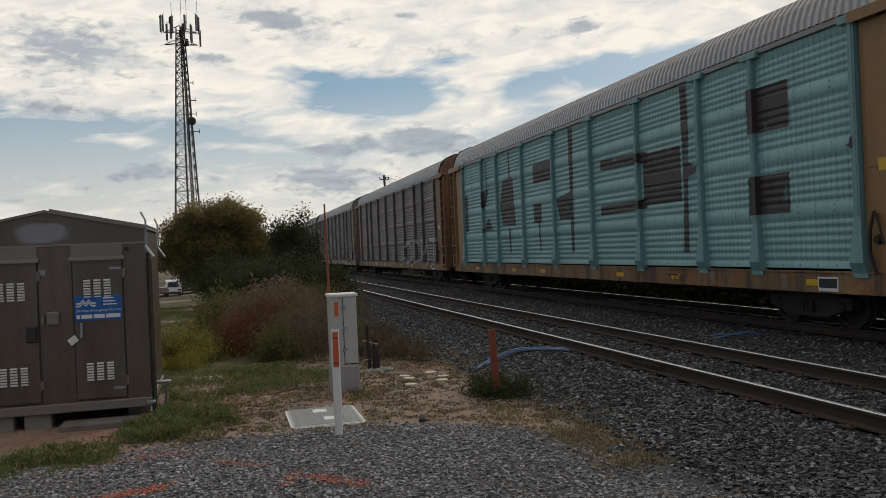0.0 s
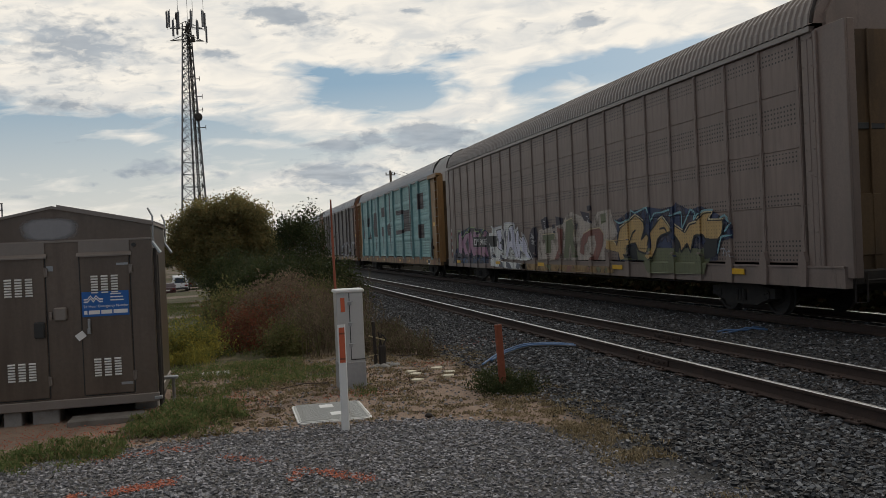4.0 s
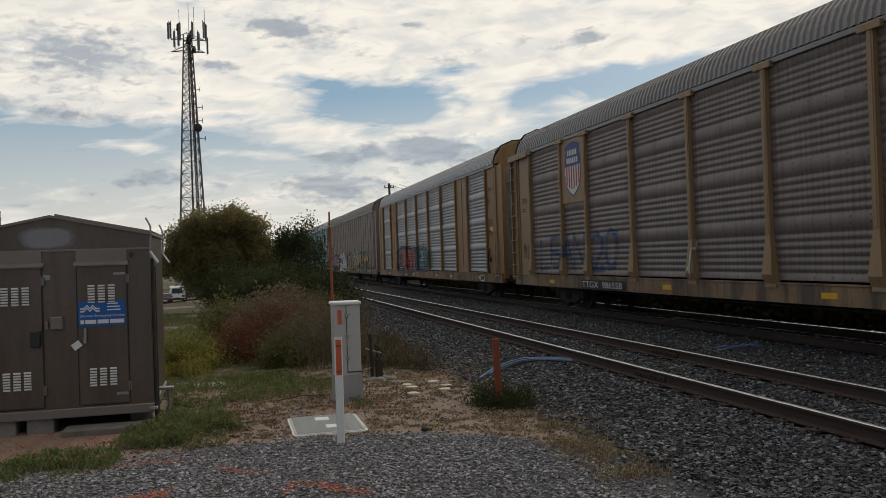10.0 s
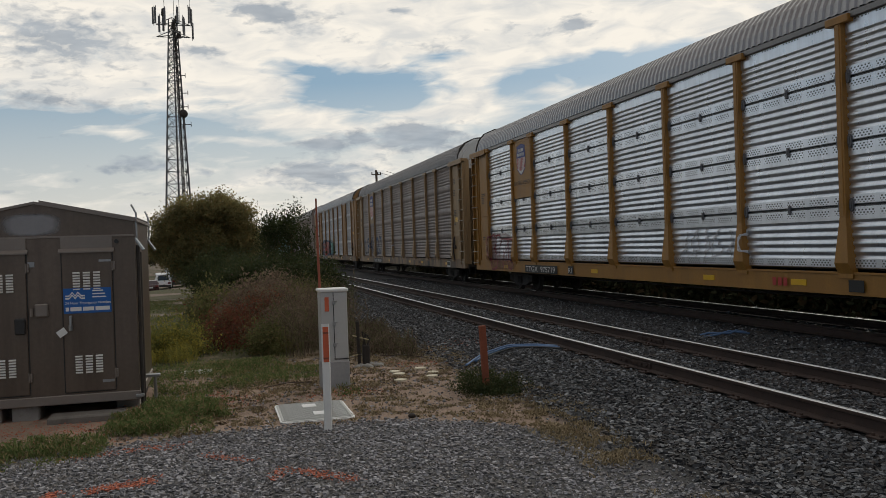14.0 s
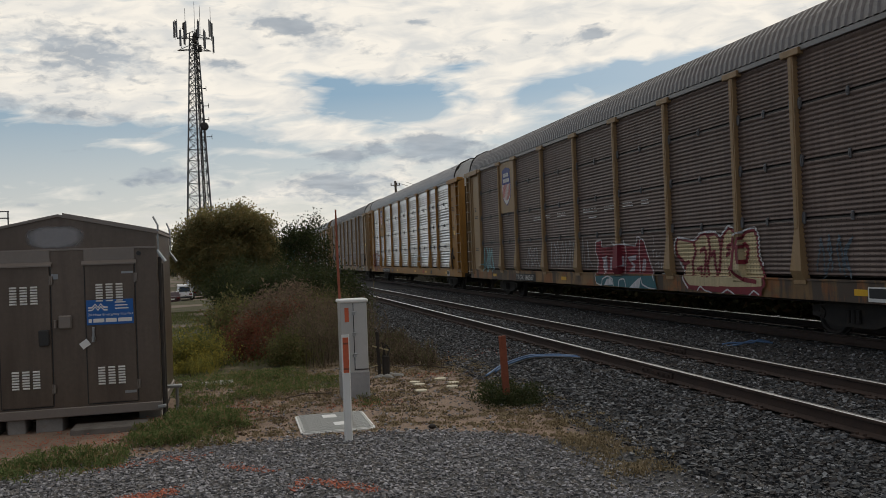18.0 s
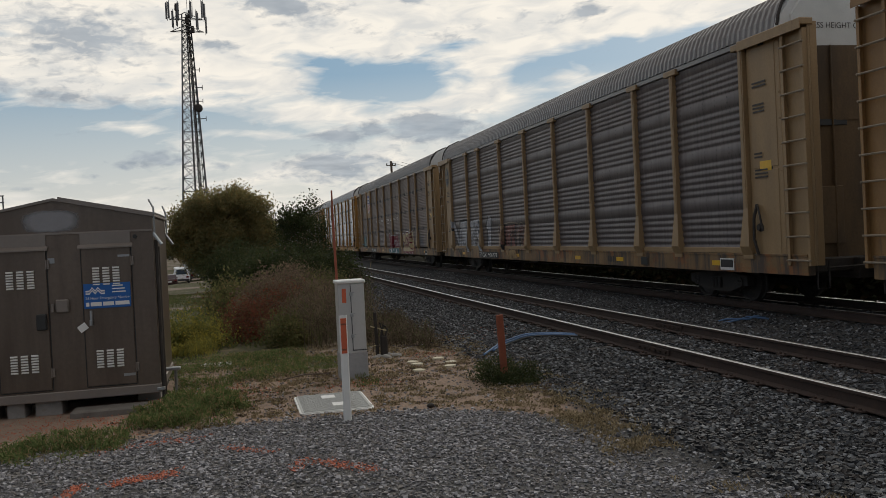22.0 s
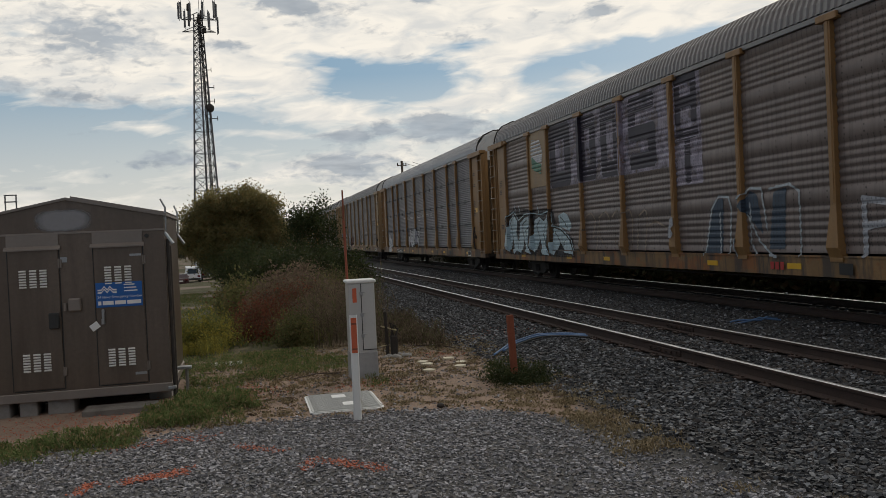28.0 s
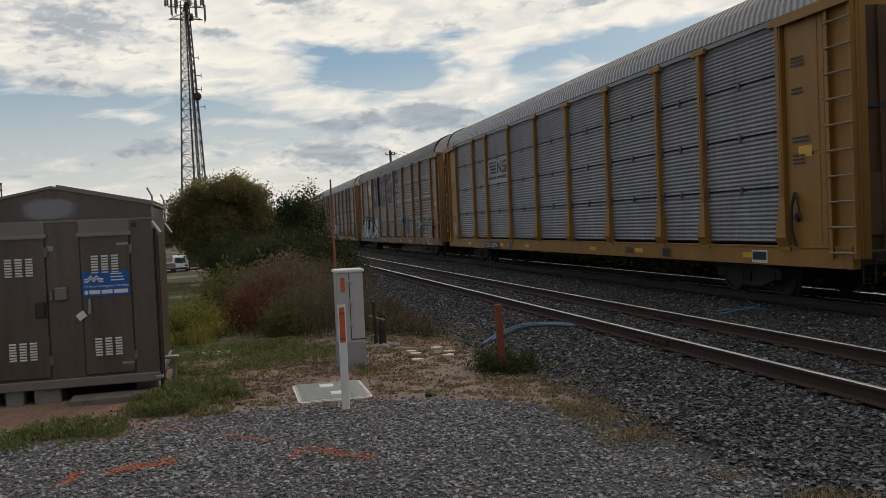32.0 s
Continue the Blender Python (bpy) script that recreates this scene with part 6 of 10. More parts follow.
g.tube((0.25, 0, 0), (0, 0, 10.6), 0.17, 0.12, n=10)
part("shaft", g, M_WOOD_POLE, upole)
g = Geo()
g.box(-0.5, 0.5, -0.05, 0.05, 10.1, 10.19, 0.01)
part("crossarm", g, M_WOOD_POLE, upole)
for x in (-0.45, 0.15, 0.45):
    g = Geo()
    g.tube((x, 0, 10.17), (x, 0, 10.4), 0.05, n=8)
    part("insulator", g, M_STEEL_DARK, upole)
g = Geo()
for x in (-0.5, 0.7):
    sag = [(16.3 + x + (30 - 2 * x) * f, 86.7 - 2 + 110 * f - 60 * f, 9.3 - 3.2 * 4 * f * (1 - f) * 0.25 + 1.2 * f) for f in [i / 12 for i in range(13)]]
    g.path(sag, 0.02, 4)
o = part("overhead_wire", g, M_STEEL_DARK)
tagged(o, "thin dark overhead wires from the utility pole", "wire")

gantry = thing("sign_frame", (-18.75, 76.2, -1.1), "small grey two-legged sign frame", "sign frame")
g = Geo()
for x in (-0.42, 0.42):
    g.tube((x, 0, 0), (x, 0, 7.7), 0.06, n=8)
part("leg", g, M_TOWER, gantry)
g = Geo()
g.tube((-0.5, 0, 7.7), (0.5, 0, 7.7), 0.05, n=8)
g.tube((-0.5, 0, 7.15), (0.5, 0, 7.15), 0.05, n=8)
part("crossbar", g, M_TOWER, gantry)


def vehicle(name, at, turn, label, colour, van=False):
    """A parked vehicle: y is its length, its tail at -y."""
    v = thing(name, at, label, "van" if van else "car", "parked vehicles")
    v.rotation_euler[2] = radians(turn)
    P = mat(name + "_paint", colour, 0.3, 0.0, 0.05, 2, 30, 0.0)
    w = 0.92 if van else 0.88
    if van:
        side = [(-2.4, 0.35), (-2.42, 1.0), (-2.3, 1.85), (-2.0, 2.0), (0.6, 2.0), (1.3, 1.25), (2.2, 1.05), (2.4, 0.8), (2.4, 0.35)]
        glass = [(-2.2, 1.15), (-2.12, 1.8), (0.5, 1.8), (1.1, 1.22)]
    else:
        side = [(-2.25, 0.35), (-2.3, 0.75), (-2.15, 0.95), (-1.5, 1.0), (-0.9, 1.4), (0.3, 1.43), (1.0, 1.0), (2.1, 0.85), (2.25, 0.6), (2.25, 0.35)]
        glass = [(-1.35, 1.0), (-0.85, 1.34), (0.25, 1.36), (0.85, 1.0)]
    rows = []
    for x, k in ((-w, 0.9), (-w * 0.96, 1.0), (w * 0.96, 1.0), (w, 0.9)):
        rows.append([(x * (0.86 if z > 1.1 else 1), y, 0.35 + (z - 0.35) * k) for y, z in side + side[:1]])
    g = Geo()
    g.sheet(rows)
    g.face(rows[0][:-1])
    g.face(rows[-1][:-1])
    part("body", g, P, v)
    g = Geo()
    for s in (-1, 1):
        g.face([(s * (w * 0.865), y, z) for y, z in glass])
    y0, z0, z1 = (-2.43, 1.15, 1.75) if van else (-1.38, 1.02, 1.34)
    y1 = -2.33 if van else -0.88
    g.face([(-w * 0.7, y0 - 0.01, z0), (w * 0.7, y0 - 0.01, z0), (w * 0.62, y1 - 0.02, z1), (-w * 0.62, y1 - 0.02, z1)])
    part("window", g, M_GLASS, v)
    for s in (-1, 1):
        for y in (-1.4, 1.4):
            g = Geo()
            g.tube((s * (w - 0.18), y, 0.32), (s * (w + 0.01), y, 0.32), 0.32, n=18)
            wh = part("wheel", g, M_RUBBER, v)
            g = Geo()
            g.tube((s * (w + 0.005), y, 0.32), (s * (w + 0.02), y, 0.32), 0.19, n=14)
            part("rim", g, M_GALV, wh)
        g = Geo()
        yb = side[1][0]
        g.box(*sorted((s * 0.5, s * 0.84)), yb - 0.03, yb + 0.08, 0.72, 0.92, 0.02)
        part("tail_light", g, mat("red_lens", (0.12, 0.012, 0.012), 0.25), v)
    g = Geo()
    g.box(-w * 0.95, w * 0.95, side[0][0] - 0.07, side[0][0] + 0.1, 0.36, 0.6, 0.05)
    part("bumper", g, P if not van else M_DARK, v)
    g = Geo()
    g.box(-0.26, 0.26, side[0][0] - 0.085, side[0][0] - 0.06, 0.62, 0.74, 0.004)
    part("plate", g, M_WHITE, v)
    return v


vehicle("parked_car", (-7.35, 100.0, ground_z(-7.35, 100.0)), 4, "dark maroon saloon parked on the lot", (0.04, 0.012, 0.014))
vehicle("parked_van", (-6.55, 108.0, ground_z(-6.55, 108.0)), 6, "white passenger van parked on the lot", (0.85, 0.86, 0.87), True)
vehicle("parked_car", (-4.9, 111.0, ground_z(-4.9, 111.0)), 8, "dark grey car parked beyond the white van", (0.05, 0.05, 0.055))
vehicle("parked_van", (-6.0, 119.0, ground_z(-6.0, 119.0)), 4, "pale silver van parked far along the lot", (0.55, 0.56, 0.57), True)


# ---- plants ----
def leaf_mesh(name, centres, size, material, parent=None, label="", category="", kind="", seed=0, long=1.6, upright=0.0):
    """Small folded leaves or blades at the given centres."""
    r = np.random.RandomState(seed)
    n = len(centres)
    c = np.asarray(centres, float)
    a = r.normal(size=(n, 3))
    a[:, 2] += upright * 3
    a /= np.linalg.norm(a, axis=1)[:, None]
    b = np.cross(a, r.normal(size=(n, 3)))
    b /= np.linalg.norm(b, axis=1)[:, None]
    s = (np.asarray(size) if np.ndim(size) else np.full(n, size)) * r.uniform(0.6, 1.35, n)
    s = s[:, None]
    v = np.stack([c - a * s * long * 0.5, c + b * s * 0.4, c + a * s * long * 0.5, c - b * s * 0.4], 1).reshape(-1, 3)
    f = np.arange(4 * n).reshape(-1, 4)
    return raw_mesh(name, v, f, material, label, category, kind, parent)


def clumps(r, n_clump, centre, radii, per, spread, flat=1.0, hollow=0.55):
    """Leaf centres in clumps over an uneven crown."""
    out = []
    for _ in range(n_clump):
        d = r.normal(size=3)
        d /= np.linalg.norm(d)
        k = hollow + (1 - hollow) * r.uniform() ** 0.5
        wob = 1 + 0.46 * noise.noise(Vector(d * 2.1) + Vector(centre) + Vector((n_clump, per, 0))) + 0.22 * noise.noise(Vector(d * 5.0) + Vector((per, n_clump, 3)))
        p = np.array(centre) + d * np.array(radii) * k * wob
        m = int(per * r.uniform(0.6, 1.4))
        out.append(p + r.normal(size=(m, 3)) * spread * np.array([1, 1, flat]))
    return np.concatenate(out)


def tree(name, at, height, crown_c, radii, n_clump, per, leaf, material, label, seed, limbs=9, spread=0.25, trunk=0.12, lobes=(), under=None):
    r = np.random.RandomState(seed)
    t = thing(name, at, label, "tree" if height > 2 else "bush")
    g = Geo()
    top = Vector((0.1, 0, crown_c[2]))
    g.tube((0, 0, -0.2), top * 0.5, trunk, trunk * 0.75, n=10)
    g.tube(top * 0.5, top, trunk * 0.75, trunk * 0.4, n=8)
    for i in range(limbs):
        a = 2 * math.pi * i / limbs + r.uniform(-0.3, 0.3)
        s = top * r.uniform(0.25, 0.95)
        e = Vector((crown_c[0] + radii[0] * 0.8 * math.cos(a), crown_c[1] + radii[1] * 0.8 * math.sin(a), crown_c[2] + radii[2] * r.uniform(-0.6, 0.7)))
        m = s.lerp(e, 0.5) + Vector((0, 0, 0.15))
        g.tube(s, m, trunk * 0.4, trunk * 0.25, n=6, caps=False)
        g.tube(m, e, trunk * 0.25, trunk * 0.08, n=5, caps=False)
    part("trunk", g, M_BARK, t)
    pts = clumps(r, n_clump, crown_c, radii, per, spread)
    for c, rad in lobes:
        pts = np.concatenate([pts, clumps(r, int(n_clump * 0.45), c, rad, per, spread)])
    leaf_mesh("crown", pts, leaf, material, t, seed=seed)
    if under is not None:
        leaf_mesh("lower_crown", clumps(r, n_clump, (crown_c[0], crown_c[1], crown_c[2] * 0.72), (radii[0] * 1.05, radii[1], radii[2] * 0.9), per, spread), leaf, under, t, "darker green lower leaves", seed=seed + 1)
    return t


tree("tree", (-0.7, 46.6, ground_z(-0.7, 46.6)), 5.4, (0, 0, 3.1), (1.5, 1.5, 1.3), 150, 120, 0.085, M_LEAF, "broad dark green tree with orange-tinged crown", 21, 12, 0.24, 0.2, [
    ((-1.45, 0, 3.75), (1.1, 1.0, 0.85)), ((-0.55, 0, 4.5), (1.0, 1.0, 0.7)), ((0.75, 0, 4.65), (1.05, 1.0, 0.7)), ((1.75, 0.2, 4.15), (1.0, 1.0, 0.8)),
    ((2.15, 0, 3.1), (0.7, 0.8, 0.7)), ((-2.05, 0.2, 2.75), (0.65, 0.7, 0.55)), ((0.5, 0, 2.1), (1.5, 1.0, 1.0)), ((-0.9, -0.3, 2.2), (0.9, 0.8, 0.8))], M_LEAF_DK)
tree("tree", (2.35, 30.4, ground_z(2.35, 30.4)), 3.4, (0, 0, 1.95), (0.8, 0.8, 1.45), 130, 130, 0.052, M_LEAF2, "small bushy green tree beside the embankment", 22, 8, 0.18, 0.07)
tree("shrub", (1.55, 27.5, ground_z(1.55, 27.5)), 1.8, (0, 0, 0.75), (1.3, 1.2, 0.95), 160, 130, 0.055, M_LEAF2, "dark green shrub on the embankment", 23, 6, 0.2, 0.05)
tree("shrub", (3.0, 26.5, ground_z(3.0, 26.5)), 1.6, (0, 0, 0.6), (0.8, 1.2, 0.75), 90, 120, 0.052, M_LEAF2, "low green shrub by the ballast", 24, 5, 0.18, 0.05)
tree("shrub", (1.0, 33.0, ground_z(1.0, 33.0)), 1.8, (0, 0, 0.6), (1.2, 1.5, 0.8), 180, 130, 0.055, M_LEAF2, "dense dark shrub below the tree", 25, 6, 0.25, 0.05)
tree("shrub", (0.35, 39.0, ground_z(0.35, 39)), 1.8, (0, 0, 0.95), (1.5, 1.5, 1.15), 150, 140, 0.06, M_LEAF2, "dense dark shrub at the foot of the tree", 26, 6, 0.25, 0.05)
tree("shrub", (0.62, 18.9, ground_z(0.62, 18.9)), 1.4, (0, 0, 0.55), (0.62, 0.8, 0.5), 90, 90, 0.034, M_DRYLEAF, "dry brown shrub in the weeds", 27, 6, 0.13, 0.03)
tree("shrub", (1.1, 20.8, ground_z(1.1, 20.8)), 1.4, (0, 0, 0.6), (0.7, 0.9, 0.55), 50, 55, 0.06, M_DRYLEAF, "dull brown shrub in the weeds", 28, 6, 0.15, 0.03)
tree("shrub", (-0.2, 20.6, ground_z(-0.2, 20.6)), 1.4, (0, 0, 0.5), (0.55, 0.9, 0.5), 70, 60, 0.055, M_OLIVE, "light green shrub in the weeds", 29, 6, 0.16, 0.03)


def weeds(name, n, area, height, material, label, seed, blade=0.012, twig=True, keep=None):
    """Upright stalks, each a thin tapering three-sided stem with side twigs."""
    r = np.random.RandomState(seed)
    V, F = [], []
    x0, x1, y0, y1 = area
    made = 0
    while made < n:
        x, y = r.uniform(x0, x1), r.uniform(y0, y1)
        if keep and not keep(x, y, r):
            continue
        made += 1
        h = height * r.uniform(0.35, 1.1) * (0.75 + 0.65 * noise.noise((x * 1.1 + seed, y * 0.7, 7)))
        z = ground_z(x, y) - 0.02
        lean = r.normal(size=2) * 0.22 * h
        a = r.uniform(0, math.pi)
        dx, dy = math.cos(a) * blade, math.sin(a) * blade
        k = len(V)
        V += [(x - dx, y - dy, z), (x + dx, y + dy, z), (x + lean[0] * 0.4 + dx * 0.7, y + lean[1] * 0.4 + dy * 0.7, z + h * 0.55), (x + lean[0] * 0.4 - dx * 0.7, y + lean[1] * 0.4 - dy * 0.7, z + h * 0.55), (x + lean[0], y + lean[1], z + h), (x + lean[0] + 0.004, y + lean[1], z + h)]
        F += [(k, k + 1, k + 2, k + 3), (k + 3, k + 2, k + 5, k + 4)]
        if twig:
            for _ in range(9):
                f = r.uniform(0.3, 1.0)
                px, py, pz = x + lean[0] * f * 0.8, y + lean[1] * f * 0.8, z + h * f
                e = r.normal(size=3) * 0.13 * h
                q = (px + e[0], py + e[1], pz + abs(e[2]))
                k = len(V)
                V += [(px, py, pz), (px + 0.006, py, pz + 0.006), (q[0] + 0.006, q[1], q[2] + 0.006), (q[0] - 0.004, q[1], q[2] + 0.004)]
                F += [(k, k + 1, k + 2, k + 3)]
    return raw_mesh(name, np.array(V), np.array(F), material, label, name.replace("_", " "), "stuff")


def patch(x, y, seed, fx=1.0, fy=1.0):
    return noise.noise((x * fx, y * fy, seed)) + 0.5 * noise.noise((x * fx * 2.7, y * fy * 2.7, seed + 3))


weeds("dry_weeds", 2600, (0.2, 2.75, 14.6, 25.5), 1.0, M_WEED, "tall dry brown weeds on the embankment", 31, 0.006, True, lambda x, y, r: x < 2.6 - 0.9 * max(0, (17 - y) / 3) + r.normal() * 0.25 and x > 0.6 - 0.05 * (y - 14) + r.normal() * 0.15 and patch(x, y, 1.5, 0.9, 0.6) > -0.35)
weeds("goldenrod", 520, (-1.6, 0.0, 14.2, 17.4), 0.46, M_GOLD, "yellow-flowering goldenrod clump behind the hut", 32, 0.006, True, lambda x, y, r: math.hypot((x + 0.85) / 0.6, (y - 15.7) / 1.4) < 0.75 + 0.25 * r.normal() and patch(x, y, 2.2, 1.6, 1.2) > -0.4)
weeds("green_weeds", 1500, (-0.2, 1.9, 16.5, 34.0), 0.42, M_GRASS, "rough green weeds below the embankment", 33, 0.007, True, lambda x, y, r: patch(x, y, 3.1, 0.5, 0.3) > -0.05 + 0.2 * r.normal())
weeds("green_weeds", 9000, (-5.0, 0.6, 15.5, 44.0), 0.13, M_GRASS, "short rough grass on the field behind the hut", 43, 0.009, True, lambda x, y, r: patch(x, y, 3.1, 0.5, 0.12) > 0.0 + 0.25 * r.normal() and not 20 < y + 3 * patch(x, y, 1.0, 0.6, 0.6) < 25)
def mat_of(name, n, area, keep, height, leaf, material, label, seed, long=1.8):
    """Low leafy cover: tufts of small leaves over the ground."""
    r = np.random.RandomState(seed)
    out = []
    x0, x1, y0, y1 = area
    while len(out) < n:
        x, y = r.uniform(x0, x1), r.uniform(y0, y1)
        if not keep(x, y, r):
            continue
        h = height * max(0.15, 0.7 + 0.8 * patch(x, y, seed * 0.31, 2.0, 2.0))
        z = ground_z(x, y)
        for _ in range(16):
            f = r.uniform()
            out.append((x + r.normal() * 0.035, y + r.normal() * 0.035, z + h * f))
    return leaf_mesh(name, out, leaf, material, None, label, name.replace("_", " "), "stuff", seed, long, 0.35)


clear = lambda x, y: not (HX0 - 0.05 < x < HX1 + 0.05 and 10.1 < y < HY1) and not (0.55 < x < 1.45 and 9.05 < y < 10.25)
mat_of("grass", 17000, (-1.7, 1.7, 10.6, 14.6), lambda x, y, r: clear(x, y) and patch(x, y, 4.7, 0.9, 1.3) > 0.06 + 0.12 * r.normal() + 0.3 * max(0, x - 0.9) - 0.35 * smooth(11.6, 12.4, y) * (1 - smooth(12.6, 13.4, y)), 0.11, 0.014, M_GRASS, "patchy low green grass before the weeds", 34, 4.0)
mat_of("grass", 11000, (-1.2, 0.6, 9.0, 10.8), lambda x, y, r: clear(x, y) and y > road_edge(x) - 0.05 and patch(x, y, 5.3, 1.1, 1.1) > 0.16 + 0.12 * r.normal() + 0.5 * max(0, x) - 0.5 * math.exp(-((x + 0.75) / 0.35) ** 2 - ((y - 9.7) / 0.5) ** 2), 0.17, 0.015, M_GRASS, "green grass tufts beside the gravel and hut", 35, 4.0)
mat_of("grass", 15000, (-3.8, -1.1, 7.0, 9.2), lambda x, y, r: y > 8.2 + 0.34 * (x + 1.4) + 0.1 * r.normal() and y < 8.9 + 0.08 * r.normal() and patch(x, y, 9.1, 1.2, 1.4) > -0.3 + 0.15 * r.normal(), 0.14, 0.015, M_GRASS, "green grass at the gravel edge before the hut", 36, 4.0)
mat_of("weed_tuft", 6500, (2.8, 3.8, 9.5, 10.7), lambda x, y, r: math.hypot(x - 3.22, y - 10.05) < 0.16 + 0.2 * abs(r.normal()), 0.27, 0.018, M_LEAF2, "low olive weeds round the survey stake", 37)
mat_of("leaf_litter", 24000, (-0.6, 4.0, 7.6, 15.0), lambda x, y, r: clear(x, y) and y > road_edge(x) and patch(x, y, 4.0, 0.9, 0.9) > -0.25 + 0.25 * r.normal(), 0.012, 0.022, M_STRAW, "dry straw litter on packed dirt", 38, 2.6)
mat_of("leaf_litter", 5000, (-1.4, 3.6, 8.9, 14.0), lambda x, y, r: clear(x, y) and y > road_edge(x) and patch(x, y, 2.5, 1.1, 1.1) > 0.0, 0.012, 0.024, M_DRYLEAF, "brown leaf litter on dirt", 41, 1.6)
mat_of("dry_grass", 5200, (2.3, 4.5, 4.4, 9.4), lambda x, y, r: abs(x - (3.2 + 0.22 * max(0, 6.4 - y))) < 0.10 + 0.16 * abs(r.normal()) and patch(x, y, 6.0, 1.3, 1.3) > -0.1, 0.06, 0.014, M_STRAW, "dry straw tufts between gravel and ballast", 39, 3.2)
weeds("dry_weeds", 900, (2.1, 3.3, 13.6, 18.5), 0.42, M_WEED, "dry brown weeds beside the cable post", 40, 0.006, True, lambda x, y, r: patch(x, y, 8.0, 1.0, 0.8) > -0.1)
r5 = np.random.RandomState(91)
pts, size = [], []
while len(pts) < 6500:
    x, y = r5.uniform(-1.2, 3.6), r5.uniform(8.7, 14.5)
    if y > road_edge(x) and clear(x, y):
        sz = 0.008 + 0.03 * r5.uniform() ** 3
        pts.append((x, y, ground_z(x, y) + 0.2 * sz))
        size.append(sz)
scatter("pebble", pts, size, M_GRAVEL, "small grey pebbles strewn over dirt", "pebbles", 0.7, 92)
for i, (x, y, rad, h, m, words) in enumerate((
    (1.35, 16.4, 0.45, 0.65, M_DRYLEAF, "dry brown bush in the weeds"), (1.9, 17.6, 0.6, 0.85, M_DRYLEAF, "dry brown bush beside the ballast"),
    (1.05, 19.6, 0.5, 0.8, M_OLIVE, "olive bush in the weeds"), (1.3, 19.2, 0.7, 1.0, M_DRYLEAF, "tall dry bush in the weeds"), (2.2, 20.5, 0.7, 1.0, M_OLIVE, "olive bush on the embankment"),
    (0.12, 16.6, 0.42, 0.58, M_LEAF_RED, "low rust-red bush in the weeds"), (0.45, 17.3, 0.5, 0.62, M_LEAF_RED, "rust-red bush among dry weeds"), (0.85, 18.1, 0.5, 0.85, M_LEAF_RED, "tall rust-red bush in the weeds"), (1.6, 22.8, 0.8, 1.15, M_DRYLEAF, "brown bush on the embankment"), (-1.0, 15.6, 0.42, 0.42, M_GOLD, "goldenrod bush behind the hut"), (-0.65, 16.0, 0.36, 0.4, M_GOLD, "low yellow goldenrod bush beside the hut"), (0.85, 15.4, 0.3, 0.4, M_OLIVE, "low olive bush behind the grass"))):
    tree("shrub", (x, y, ground_z(x, y)), 1.2, (0, 0, h * 0.55), (rad, rad, h * 0.5), 70, 50 if m == M_LEAF_RED else 80, 0.030, m, words, 120 + i, 9, 0.16, 0.012)

# scrub added behind the train to block bright ground and low sky under the cars
r = np.random.RandomState(77)
pts = []
for _ in range(1500):
    y = -14 + 150 * r.uniform() ** 1.4
    xx = 16.9 + r.normal() * 0.5
    c = np.array([xx, y, ground_z(xx, y) + r.uniform(0.0, 2.2)])
    pts.append(c + r.normal(size=(45, 3)) * np.array([0.3, 0.5, 0.3]))
for _ in range(1800):
    y = -6 + 70 * r.uniform() ** 1.3
    xx = 15.3 + abs(r.normal()) * 0.5
    c = np.array([xx, y, ground_z(xx, y) + 1.0 * r.uniform() ** 1.3])
    pts.append(c + r.normal(size=(45, 3)) * np.array([0.2, 0.3, 0.2]))
leaf_mesh("scrub", np.concatenate(pts), 0.15, M_SCRUB, None, "added dark scrub beyond the tracks, darkening the view under the train", "scrub", "stuff", seed=78)

for i in range(34):
    r = np.random.RandomState(60 + i)
    x, y = -170 + i * 6.0 + r.uniform(-2, 2), 235 + r.uniform(-25, 30)
    if x > -2 and x < 40:
        y += 30
    t = thing("far_tree", (x, y, -1.3), "distant hazy tree on the horizon", "tree", "distant trees")
    h = r.uniform(3.5, 6.0)
    g = Geo()
    g.tube((0, 0, -0.3), (0, 0, h * 0.6), 0.2, 0.1, n=6)
    part("trunk", g, M_BARK, t)
    leaf_mesh("crown", clumps(r, 26, (0, 0, h * 0.55), (h * 0.75, h * 0.5, h * 0.48), 26, 0.5, 0.8, 0.4), 0.5, M_FARTREE, t, seed=i)

# ---- paint and lettering on the cars; s runs along a car from its leading coupling, z up from the rail ----
def spray_paint(name, col):
    """Thin spray paint, uneven, with the sheet's punched holes showing through."""
    m = mat(name, col, 0.55, 0.0, 0.22, 3.0, 30, 0.04, mul(col, 0.5), 0.4, (1, 3, 0.5))
    N, L = m.node_tree.nodes, m.node_tree.links
    B = N["Principled BSDF"]
    c = B.inputs["Base Color"].links[0].from_socket
    xyz = N.new("ShaderNodeSeparateXYZ")
    L.new(N["Texture Coordinate"].outputs["Object"], xyz.inputs[0])
    inside = None
    for q, pitch, wide in ((1, 0.105, 0.15), (2, 0.078, 0.20)):
        d = calc(N, L, "ABSOLUTE", calc(N, L, "SUBTRACT", calc(N, L, "FRACT", calc(N, L, "DIVIDE", xyz.outputs[q], pitch)), 0.5))
        one = calc(N, L, "LESS_THAN", d, wide)
        inside = one if inside is None else calc(N, L, "MULTIPLY", inside, one)
    inside = calc(N, L, "MULTIPLY", inside, calc(N, L, "GREATER_THAN", xyz.outputs[2], 1.12))
    L.new(mix(N, L, calc(N, L, "MULTIPLY", inside, 0.45), c, (0.015, 0.015, 0.016)), B.inputs["Base Color"])
    return m


